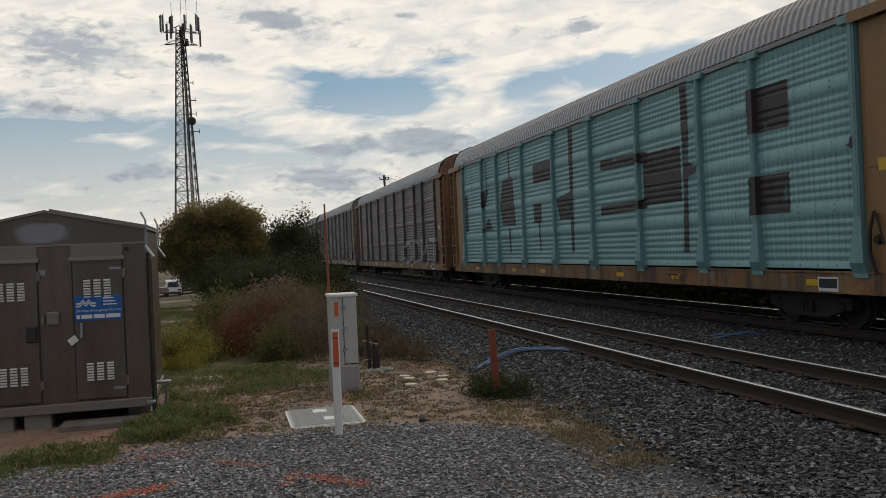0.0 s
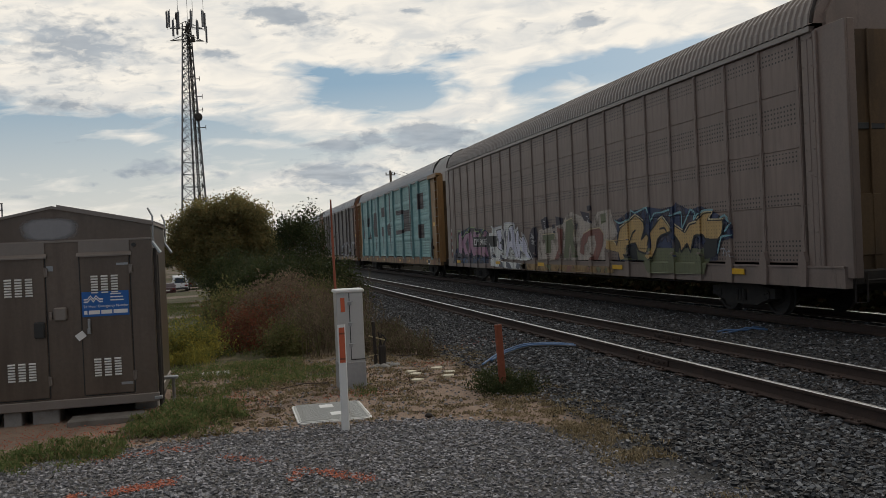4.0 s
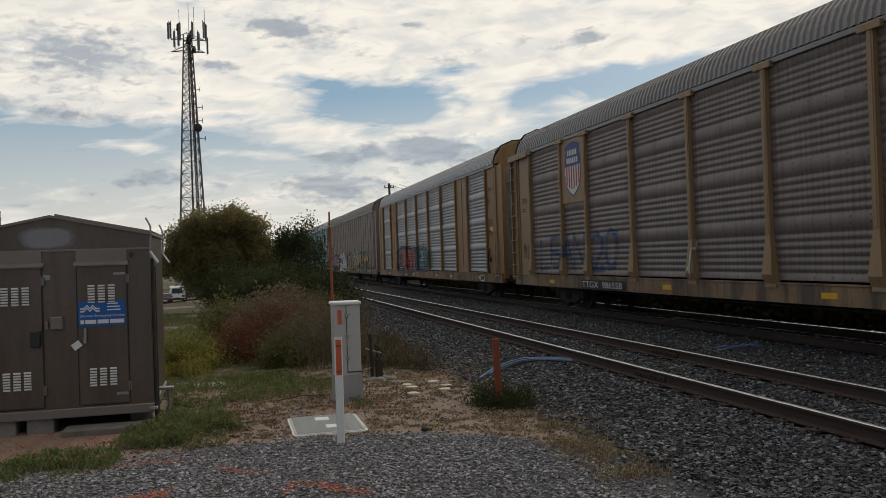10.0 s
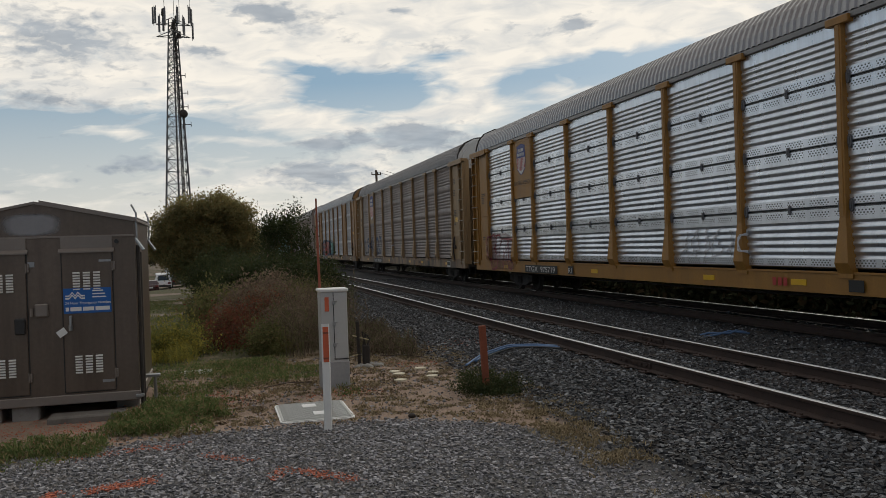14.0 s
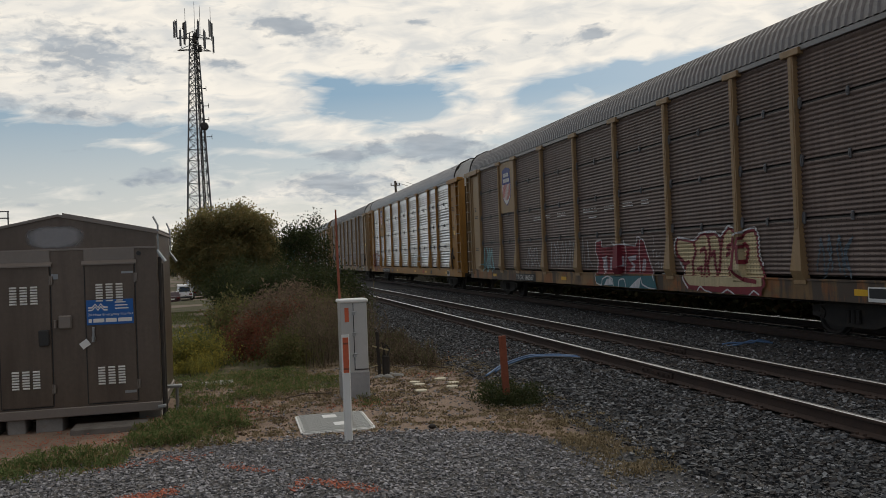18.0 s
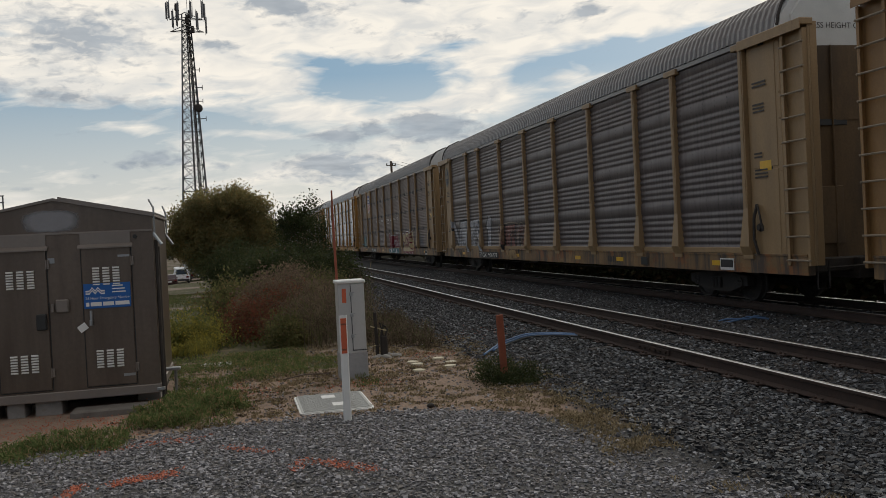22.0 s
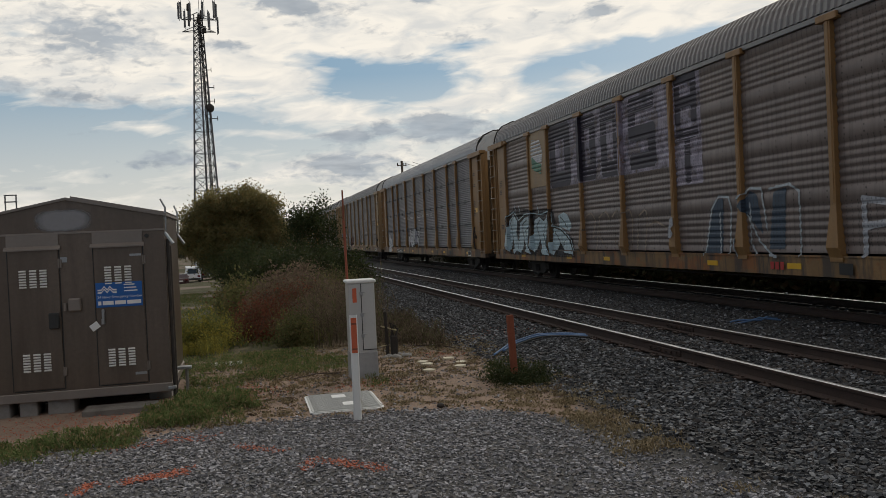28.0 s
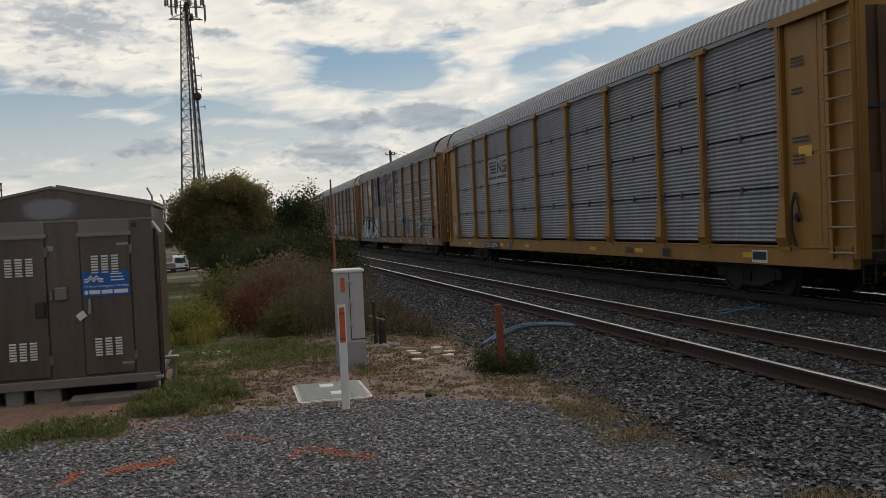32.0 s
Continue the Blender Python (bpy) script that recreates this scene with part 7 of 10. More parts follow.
def spray_haze(name, col, thick):
    """A thin, patchy coat that lets the car side show through."""
    m = spray_paint(name, col)
    N, L = m.node_tree.nodes, m.node_tree.links
    co = N.new("ShaderNodeTexCoord").outputs["Object"]
    f = calc(N, L, "MULTIPLY", ramp(N, L, noise_node(N, L, co, 2.2, 5, 0.6), 0.25, 0.65), thick)
    t, x = N.new("ShaderNodeBsdfTransparent"), N.new("ShaderNodeMixShader")
    L.new(f, x.inputs[0])
    L.new(t.outputs[0], x.inputs[1])
    L.new(N["Principled BSDF"].outputs[0], x.inputs[2])
    L.new(x.outputs[0], N["Material Output"].inputs[0])
    return m


G_BROWN, G_BLACK = spray_haze("brown_overpaint", (0.06, 0.046, 0.048), 1.9), spray_paint("black_spray", (0.018, 0.018, 0.02))
G_WHITE, G_SILVER = spray_paint("white_spray", (0.62, 0.62, 0.64)), spray_paint("silver_spray", (0.40, 0.41, 0.44))
G_RED, G_DKRED = spray_paint("red_spray", (0.42, 0.085, 0.06)), spray_paint("maroon_spray", (0.21, 0.018, 0.032))
G_PINK = spray_paint("pink_spray", (0.46, 0.30, 0.33))
G_GREEN, G_TEAL = spray_paint("green_spray", (0.04, 0.22, 0.15)), spray_paint("turquoise_spray", (0.13, 0.40, 0.39))
G_LIME = spray_paint("lime_spray", (0.30, 0.40, 0.15))
G_BLUE, G_HAZE = spray_haze("blue_spray", (0.03, 0.11, 0.28), 0.8), spray_haze("dull_blue_spray", (0.06, 0.10, 0.18), 0.85)
G_CREAM = spray_paint("cream_spray", (0.58, 0.48, 0.29))
G_LAV, G_INK = spray_haze("lavender_spray", (0.40, 0.36, 0.44), 1.1), spray_paint("violet_black_spray", (0.034, 0.027, 0.043))
G_PALE = spray_paint("pale_lavender_spray", (0.74, 0.73, 0.84))
G_RUSTRED, G_CYAN = spray_paint("brick_red_spray", (0.24, 0.10, 0.075)), spray_paint("pale_cyan_spray", (0.22, 0.42, 0.46))

G_PINK2, G_CHALK = spray_paint("dusty_pink_spray", (0.44, 0.24, 0.33)), spray_haze("chalk_spray", (0.80, 0.80, 0.76), 2.0)
G_SLATE, G_SAND = spray_paint("slate_wedge_spray", (0.13, 0.135, 0.16)), spray_haze("sand_pink_spray", (0.50, 0.43, 0.365), 1.5)
G_OCHRE, G_VIOLET = spray_haze("ochre_spray", (0.36, 0.23, 0.10), 1.3), spray_haze("violet_spray", (0.16, 0.13, 0.30), 0.8)
G_GREENHAZE, G_LAV2 = spray_haze("green_mist_spray", (0.03, 0.15, 0.09), 0.6), spray_paint("grey_lavender_spray", (0.42, 0.40, 0.45))
G_TEALDK, G_DULLSIL = spray_paint("deep_turquoise_spray", (0.04, 0.15, 0.18)), spray_haze("dull_silver_spray", (0.42, 0.42, 0.45), 1.5)
G_SILHAZE, G_BRICKHAZE = spray_haze("bright_silver_spray", (0.50, 0.50, 0.53), 1.0), spray_haze("brick_mist_spray", (0.27, 0.12, 0.10), 1.1)
G_EDGE, G_BLACKHAZE = spray_paint("pale_tan_edge_spray", (0.34, 0.28, 0.21)), spray_haze("black_mist_spray", (0.03, 0.03, 0.035), 0.9)
G_ICE, G_TANLINE = spray_paint("ice_blue_spray", (0.50, 0.62, 0.66)), spray_haze("dull_tan_spray", (0.36, 0.28, 0.21), 1.5)
G_ROSE = spray_haze("rose_spray", (0.27, 0.04, 0.05), 1.3)
G_GOLD = spray_paint("gold_spray", (0.54, 0.355, 0.14))
G_NAVY, G_DKOLIVE = spray_haze("navy_spray", (0.035, 0.05, 0.11), 1.2), spray_paint("dark_olive_spray", (0.15, 0.16, 0.085))

STYLE_OF = {0: "A", -1: "C", -2: "A", -3: "A", -4: "B", -5: "D", -6: "A", -7: "D", -8: "A", -9: "D", 1: "A"}


def skin(k, s, z):
    """Outer surface of car k at (s, z)."""
    st = STYLE_OF[k]
    edges = CP_BAYS if st == "C" else BAYS
    if st == "C" and z < 1.30 and any(abs(s - e) < 0.11 for e in edges):
        return FACE - 0.10
    footed = st != "C" and k != -2 and z > 1.0
    if z < 1.09 and not (footed and any(abs(s - e) < 0.17 for e in edges)):
        return FACE - 0.072
    half = 0.05 if st == "C" else 0.076 + 0.094 * min(1, max(0, (2.0 - z) / 0.84))
    for e in edges:
        if abs(s - e) < half:
            return FACE - (0.049 if st == "C" else (foot_out(z) if footed else 0.10) + 0.014)
    if s < edges[0] or s > edges[-1]:
        return FACE - 0.042
    return FACE - relief(st, z)


def fill(k, poly, material, layer=0, name="graffiti", label=""):
    """Paint inside one closed outline, or inside each of several."""
    if isinstance(poly[0][0], (list, tuple)):
        for i, one in enumerate(poly):
            coat(k, [one], material, layer + 0.12 * i, name, label)
    else:
        coat(k, [poly], material, layer, name, label)


def coat(k, polys, material, layer=0, name="graffiti", label="", row=0.03):
    """Paint inside outlines that together make one mark, laid over ribs and posts row by row."""
    st = STYLE_OF[k]
    edges = CP_BAYS if st == "C" else BAYS
    polys = [[(a, max(0.715, b)) for a, b in pts] for pts in polys]  # nothing below the sill
    g = Geo()
    lift = 0.009 + 0.004 * layer
    seen = {}

    def vert(x, y, z):
        key = (round(x, 4), round(y, 3), round(z, 4))
        if key not in seen:
            seen[key] = len(g.v)
            g.v.append((x, y, z))
        return seen[key]

    def spans_at(h):
        spans = []
        for pts in polys:
            cuts = []
            for (sa, za), (sb, zb) in zip(pts, pts[1:] + pts[:1]):
                if (za <= h) != (zb <= h):
                    cuts.append(sa + (sb - sa) * (h - za) / (zb - za))
            cuts.sort()
            spans += list(zip(cuts[::2], cuts[1::2]))
        spans.sort()
        out = []
        for c0, c1 in spans:
            if out and c0 <= out[-1][1]:
                out[-1][1] = max(out[-1][1], c1)
            else:
                out.append([c0, c1])
        return out

    z = min(p[1] for pts in polys for p in pts)
    top = max(p[1] for pts in polys for p in pts)
    rows = max(1, math.ceil((top - z) / row))
    dz = (top - z) / rows
    for i in range(rows):
        za, zb = z + i * dz, z + (i + 1) * dz
        zm = (za + zb) / 2
        low, high, mid = spans_at(za + 1e-5), spans_at(zb - 1e-5), spans_at(zm)
        if not (len(low) == len(high) == len(mid)):
            low = high = mid
        ha, hb = [lift + ((0.05 if h > 1.25 else 0.11) if st == "C" else 0.076 + 0.094 * min(1, max(0, (2.0 - h) / 0.84))) for h in (za, zb)]
        for (a0, a1), (b0, b1) in zip(low, high):
            marks = [(a0, b0), (a1, b1)]
            for e in edges:
                for sg in (-1, 1):
                    ma, mb = e + sg * ha, e + sg * hb
                    if a0 + b0 < ma + mb < a1 + b1:
                        marks.append((min(max(ma, a0), a1), min(max(mb, b0), b1)))
            marks.sort(key=lambda m: m[0] + m[1])
            last = None
            for (p0, q0), (p1, q1) in zip(marks[:-1], marks[1:]):
                xa, xb = skin(k, (p0 + p1) / 2, za) - lift, skin(k, (q0 + q1) / 2, zb) - lift
                f = [vert(xa, 13.75 - p0, za), vert(xa, 13.75 - p1, za), vert(xb, 13.75 - q1, zb), vert(xb, 13.75 - q0, zb)]
                for quad in ([f] if last is None else [f, [last[1], f[0], f[3], last[2]]]):
                    quad = [v for j, v in enumerate(quad) if v not in quad[:j]]
                    if len(quad) > 2:
                        g.f.append(tuple(quad))
                        g.m.append(0)
                last = f
    if not g.f:
        return None
    return part(name, g, material, CARS[k], label, fix=False)


def band_of(pts, w):
    """Outlines of a stroke of width w along a line of points."""
    out = []
    for (sa, za), (sb, zb) in zip(pts[:-1], pts[1:]):
        d = math.hypot(sb - sa, zb - za) or 1e-6
        us, uz = (sb - sa) / d * w / 2, (zb - za) / d * w / 2
        ns, nz = -uz, us
        out.append([(sa - us * 0.6 + ns, za - uz * 0.6 + nz), (sa - us, za - uz), (sa - us * 0.6 - ns, za - uz * 0.6 - nz), (sb + us * 0.6 - ns, zb + uz * 0.6 - nz), (sb + us, zb + uz), (sb + us * 0.6 + ns, zb + uz * 0.6 + nz)])
    return out


GLYPH = {
    "F": [[(1, 1), (0, 1), (0, 0)], [(0, 0.5), (0.8, 0.5)]],
    "J": [[(0.2, 1), (0.9, 1), (0.8, 0.3), (0.5, 0), (0.1, 0.1)]], "P": [[(0, 0), (0, 1), (0.8, 1), (1, 0.75), (0.8, 0.5), (0, 0.5)]],
    "A": [[(0, 0), (0.5, 1), (1, 0)], [(0.2, 0.4), (0.8, 0.4)]], "E": [[(1, 1), (0, 1), (0, 0), (1, 0)], [(0, 0.5), (0.8, 0.5)]],
    "I": [[(0.5, 0), (0.5, 1)]], "K": [[(0, 0), (0, 1)], [(1, 1), (0, 0.5), (1, 0)]], "S": [[(1, 0.9), (0.5, 1), (0, 0.8), (0.2, 0.55), (0.9, 0.42), (1, 0.15), (0.5, 0), (0, 0.1)]],
    "V": [[(0, 1), (0.5, 0), (1, 1)]], "R": [[(0, 0), (0, 1), (0.8, 1), (1, 0.75), (0.8, 0.5), (0, 0.5)], [(0.4, 0.5), (1, 0)]], "1": [[(0.1, 0.75), (0.6, 1), (0.6, 0)]],
    "U": [[(0, 1), (0, 0.2), (0.3, 0), (0.7, 0), (1, 0.2), (1, 1)]], "O": [[(0.3, 0), (0, 0.25), (0, 0.75), (0.3, 1), (0.7, 1), (1, 0.75), (1, 0.25), (0.7, 0), (0.3, 0)]],
    "N": [[(0, 0), (0, 1), (1, 0), (1, 1)]], "M": [[(0, 0), (0.1, 1), (0.5, 0.4), (0.9, 1), (1, 0)]], "H": [[(0, 0), (0, 1)], [(1, 0), (1, 1)], [(0, 0.5), (1, 0.5)]],
    "X": [[(0, 0), (1, 1)], [(0, 1), (1, 0)]], "T": [[(0, 1), (1, 1)], [(0.5, 1), (0.5, 0)]], "D": [[(0, 0), (0, 1), (0.7, 1), (1, 0.7), (1, 0.3), (0.7, 0), (0, 0)]],
    "L": [[(0, 1), (0, 0), (1, 0)]], "C": [[(1, 0.85), (0.6, 1), (0.1, 0.8), (0, 0.4), (0.3, 0), (1, 0.1)]], "2": [[(0, 0.8), (0.4, 1), (0.9, 0.8), (0.8, 0.5), (0, 0), (1, 0)]], "0": [[(0.2, 0), (0, 0.3), (0, 0.8), (0.4, 1), (0.9, 0.9), (1, 0.4), (0.7, 0), (0.2, 0)]],
}


def bubble(k, word, s0, s1, z0, z1, w, material, edge=None, ew=0.05, layer=1, wild=0.06, seed=1, slant=0.0, label=""):
    """A row of fat hand-drawn letters with an outline."""
    r = random.Random(seed)
    n = len(word)
    cell = (s1 - s0) / n
    for i, ch in enumerate(word):
        a = s0 + i * cell + 0.10 * cell
        zz0, zz1 = z0 + r.uniform(0, wild) * 1.5, z1 - r.uniform(0, wild) * 2
        bands, rims = [], []
        for line in GLYPH.get(ch, GLYPH["O"]):
            st = [(a + p * cell * 0.8 + slant * q + r.uniform(-wild, wild) * 0.6, zz0 + q * (zz1 - zz0) + r.uniform(-wild, wild)) for p, q in line]
            bands += band_of(st, w)
            rims += band_of(st, w + 2 * ew)
        if edge:
            coat(k, rims, edge, layer, "letter_outline")
        coat(k, bands, material, layer + 1, "spray_letter", label)


def scribble(k, lines, w, material, layer=2, label=""):
    for i, st in enumerate(lines):
        coat(k, band_of(st, w), material, layer + 0.12 * i, "spray_stroke", label)


def bend(pts):
    """The same line with two more points on each step, rounded."""
    out = []
    for i in range(len(pts) - 1):
        p0, p1, p2, p3 = pts[max(0, i - 1)], pts[i], pts[i + 1], pts[min(len(pts) - 1, i + 2)]
        for f in (0.0, 0.34, 0.67):
            lin = [p1[e] + (p2[e] - p1[e]) * f for e in (0, 1)]
            cur = [0.5 * (2 * p1[e] + (p2[e] - p0[e]) * f + (2 * p0[e] - 5 * p1[e] + 4 * p2[e] - p3[e]) * f * f + (3 * p1[e] - p0[e] - 3 * p2[e] + p3[e]) * f ** 3) for e in (0, 1)]
            out.append(tuple(0.5 * (a + b) for a, b in zip(lin, cur)))
    return out + [pts[-1]]


def lines(k, strokes, w, material, layer=2, label=""):
    """Hand-drawn strokes of one width and colour."""
    for i, st in enumerate(strokes):
        coat(k, band_of(bend(st), w), material, layer + 0.04 * i, "spray_stroke", label, 0.012)


def rect(s0, s1, z0, z1):
    return [(s0, z0), (s1, z0), (s1, z1), (s0, z1)]


def tangle(s0, s1, z0, z1, n, seed):
    """Hand-written loops filling a box."""
    r = random.Random(seed)
    out = []
    for i in range(n):
        c = s0 + (i + 0.5) * (s1 - s0) / n
        w = (s1 - s0) / n
        out.append([(c + w * r.uniform(-0.55, 0.55), z0 + (z1 - z0) * f + r.uniform(-0.05, 0.05)) for f in (0.0, 0.6, 1.0, 0.75, 0.3, 0.1)])
    return out


# teal car: old brown block lettering, painted over and run
fill(0, [rect(22.65, 23.95, 3.78, 4.66), rect(22.62, 23.9, 2.17, 2.93), rect(18.26, 20.06, 2.64, 3.92), [(15.78, 3.75), (18.5, 3.72), (18.5, 3.98), (15.78, 4.03)], [(15.72, 2.50), (18.4, 2.56), (18.4, 2.80), (15.72, 2.79)]], G_BROWN, 0, label="brown block lettering painted over")
fill(0, [[(20.12, 5.26), (20.40, 5.26), (20.44, 4.2), (20.36, 3.4), (20.28, 1.45), (20.05, 1.45), (20.16, 3.0)], [(20.3, 3.55), (20.7, 3.35), (21.0, 3.4), (20.6, 3.2), (20.3, 3.15)], [(25.4, 3.22), (25.68, 3.36), (25.68, 3.14)]], G_BROWN, 0)
fill(0, [rect(10.46, 12.2, 3.85, 4.5), rect(10.38, 11.12, 2.5, 3.15), [(13.57, 5.26), (13.92, 5.26), (13.8, 3.2), (13.76, 1.5), (13.54, 1.5)], [(12.46, 3.2), (13.6, 3.35), (13.69, 2.5), (12.7, 2.52)], [(7.2, 4.25), (8.3, 4.3), (8.5, 2.5), (7.0, 2.55), (6.8, 3.3)], [(7.9, 5.25), (8.05, 5.25), (8.05, 4.2), (7.9, 4.2)], [(7.7, 2.4), (7.95, 2.4), (7.9, 1.5), (7.75, 1.5)], [(10.8, 2.5), (10.95, 2.5), (11.0, 1.5), (10.85, 1.5)], [(4.64, 3.99), (5.4, 4.05), (4.7, 3.1)], [(4.6, 2.4), (5.3, 2.95), (5.8, 2.4)], rect(1.95, 2.4, 2.45, 4.0), rect(5.1, 5.2, 4.0, 5.2)], G_BROWN, 0)

# brown flat car
fill(-1, rect(4.4, 7.82, 1.58, 2.02), M_BLACK, 4)
lettering(CARS[-1], "546303", 5.75, 1.68, 0.36, M_LETTER, 0.13)
fill(-1, [rect(4.6, 4.68, 1.66, 1.94), rect(4.6, 4.85, 1.66, 1.72), rect(4.6, 4.85, 1.88, 1.94), rect(5.02, 5.1, 1.66, 1.94), rect(5.1, 5.25, 1.8, 1.94)], M_LETTER, 5, "lettering")
fill(-1, [rect(0.80, 0.90, 1.2 + 0.32 * i, 1.36 + 0.32 * i) for i in range(4)], G_RED, 3, "reflector")
fill(-1, [rect(0.80, 0.90, 1.36 + 0.32 * i, 1.52 + 0.32 * i) for i in range(4)], M_LETTER, 3, "reflector")
for s in (1.7, 7.7, 12.5, 18.4, 24.0):
    plate_on(CARS[-1], s, s + 0.6, 0.88, 1.0, M_REFL, 0.09, "reflector")

# galvanised car with red letters and a horned skull
scribble(-2, tangle(5.1, 6.25, 1.85, 2.35, 4, 2) + tangle(4.75, 5.4, 1.05, 1.7, 3, 5), 0.035, G_WHITE)
scribble(-2, tangle(21.2, 22.3, 1.1, 1.7, 4, 3), 0.035, G_WHITE)
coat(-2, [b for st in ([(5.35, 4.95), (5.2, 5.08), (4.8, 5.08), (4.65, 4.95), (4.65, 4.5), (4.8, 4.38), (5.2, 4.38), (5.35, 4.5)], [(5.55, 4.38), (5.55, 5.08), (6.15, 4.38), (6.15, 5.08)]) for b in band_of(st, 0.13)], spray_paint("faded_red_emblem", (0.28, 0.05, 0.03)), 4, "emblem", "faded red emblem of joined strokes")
fill(-2, [rect(4.65 + 0.28 * i, 4.85 + 0.28 * i, 3.95, 4.1) for i in range(6)], spray_paint("faded_red_mark", (0.24, 0.06, 0.035)), 4, "emblem")
lettering(CARS[-2], "695824", 8.9, 0.74, 0.22, M_LETTER, 0.085)
fill(-2, rect(7.9, 10.3, 0.72, 0.96), M_BLACK, 0, "stencil_board")


def shield(k, s0, s1, z0, z1, out=0.0):
    """A shield sign: blue head with pale bars for its words, red and white stripes below."""
    c = (s0 + s1) / 2
    w = (s1 - s0) / 2
    h = z1 - z0

    def outline(m):
        a = w * m
        t = h * m
        zc = (z0 + z1) / 2
        return [(c, zc - t / 2), (c + 0.35 * a, zc - 0.44 * t), (c + 0.85 * a, zc - 0.30 * t), (c + a, zc - 0.05 * t), (c + 0.97 * a, zc + 0.2 * t), (c + 0.84 * a, zc + 0.33 * t), (c + 0.94 * a, zc + 0.42 * t), (c + 0.62 * a, zc + 0.46 * t), (c, zc + t / 2), (c - 0.62 * a, zc + 0.46 * t), (c - 0.94 * a, zc + 0.42 * t), (c - 0.84 * a, zc + 0.33 * t), (c - 0.97 * a, zc + 0.2 * t), (c - a, zc - 0.05 * t), (c - 0.85 * a, zc - 0.30 * t), (c - 0.35 * a, zc - 0.44 * t)]

    def below(pts, cut):
        return [(s, min(z, cut)) for s, z in pts]
    car = CARS[k]
    blue, white, red = SIGN_BLUE, M_LETTER, SIGN_RED
    x0 = FACE - 0.05
    y = lambda s: 13.75 - s
    def flat(pts, material, lift, name):
        g = Geo()
        g.face([(x0 - lift, y(s), z) for s, z in pts])
        return part(name, g, material, car, "shield sign with blue head and red stripes" if name == "shield_sign" else "")
    flat(outline(1.0), blue, 0.0, "shield_sign")
    cut = z0 + 0.56 * h
    flat(below(outline(0.94), cut), white, 0.004, "shield_field")
    for i in range(6):
        a = c - 0.78 * w + i * 0.29 * w
        drop = 0.45 * h - 0.17 * h * abs((a + 0.07 * w - c) / w) ** 2
        flat([(a, cut - drop * 0.93), (a + 0.15 * w, cut - drop * 0.93), (a + 0.15 * w, cut - 0.005), (a, cut - 0.005)], red, 0.008, "stripe")
    for zz, ww in ((0.80, 0.60), (0.66, 0.72)):
        for i in range(6):
            a = c - ww * w + i * (2 * ww * w / 6)
            flat([(a, z0 + zz * h - 0.05 * h), (a + 0.24 * ww * w, z0 + zz * h - 0.05 * h), (a + 0.24 * ww * w, z0 + zz * h + 0.05 * h), (a, z0 + zz * h + 0.05 * h)], white, 0.006, "mark")


SIGN_BLUE, SIGN_RED = mat("sign_blue", (0.02, 0.035, 0.20), 0.5, 0, 0.08, 4, 30, 0.0), mat("sign_red", (0.42, 0.04, 0.035), 0.5, 0, 0.08, 4, 30, 0.0)
for k, m, zb in ((-3, M_YEL_PALE, 3.32), (-4, M_YEL_NEW, 3.28), (-5, M_YEL_PALE, 3.32), (-8, M_YEL_PALE, 3.32)):
    g = Geo()
    g.box(FACE - 0.045, FACE - 0.02, 13.75 - 6.46, 13.75 - 4.69, zb, 5.30, 0.006)
    part("sign_board", g, m, CARS[k], "flat painted sign board")
shield(-3, 4.98, 6.22, 3.50, 5.2)
shield(-4, 5.08, 5.96, 4.06, 5.14)
shield(-5, 5.0, 6.05, 3.58, 5.08)
words = lettering(CARS[-4], "BUILDING AMERICA", 4.78, 3.74, 0.20, M_LETTER_DK, 0.052)
words.scale = (1.58 / max(v.co.x for v in words.data.vertices), 1, 1)
# weathered car: blue writing
bubble(-3, "LEAN", 2.5, 6.3, 1.25, 2.35, 0.13, G_BLUE, None, 0, 1, 0.06, 12, label="blue spray writing")
bubble(-3, "20", 6.75, 8.5, 1.3, 2.4, 0.17, G_BLUE, None, 0, 1, 0.04, 13, label="blue spray numerals")
scribble(-3, tangle(1.0, 1.6, 1.6, 2.1, 3, 8) + tangle(6.3, 6.6, 1.5, 1.8, 1, 9), 0.025, G_BLACK)
scribble(-3, tangle(12.2, 12.5, 1.2, 1.9, 1, 10), 0.05, G_WHITE)
for k, mark, s0, s1, z in ((-3, "TTGX  986558", 6.04, 8.92, 0.74), (-4, "TTGX  975719", 5.69, 8.51, 0.76), (-5, "TTGX 160567", 6.34, 8.52, 0.80), (-6, "TTGX  986779", 6.17, 8.9, 0.72), (-7, "TTGX 158667", 5.74, 7.99, 0.79), (-9, "TTGX 160094", 5.84, 7.94, 0.76)):
    fill(k, rect(s0, s1, 0.72, 0.98), M_BLACK, 0, "stencil_board")
    words = lettering(CARS[k], mark, s0 + 0.12, 0.765, 0.25 if s1 - s0 > 2.6 else 0.24, M_LETTER, 0.105)
    run = max(v.co.x for v in words.data.vertices)
    words.scale = ((s1 - s0 - 0.26) / run, 1, 1)
for k, s0, s1, z0, z1 in ((-4, 9.34, 9.72, 0.75, 0.99), (-9, 9.13, 9.40, 0.75, 0.96)):
    fill(k, rect(s0, s1, z0, z1), M_BLACK, 0, "stencil_board")
    words = lettering(CARS[k], "R1", s0 + 0.05, z0 + 0.035, 0.22, M_LETTER, 0.105)
    words.scale = ((s1 - s0 - 0.09) / max(v.co.x for v in words.data.vertices), 1, 1)
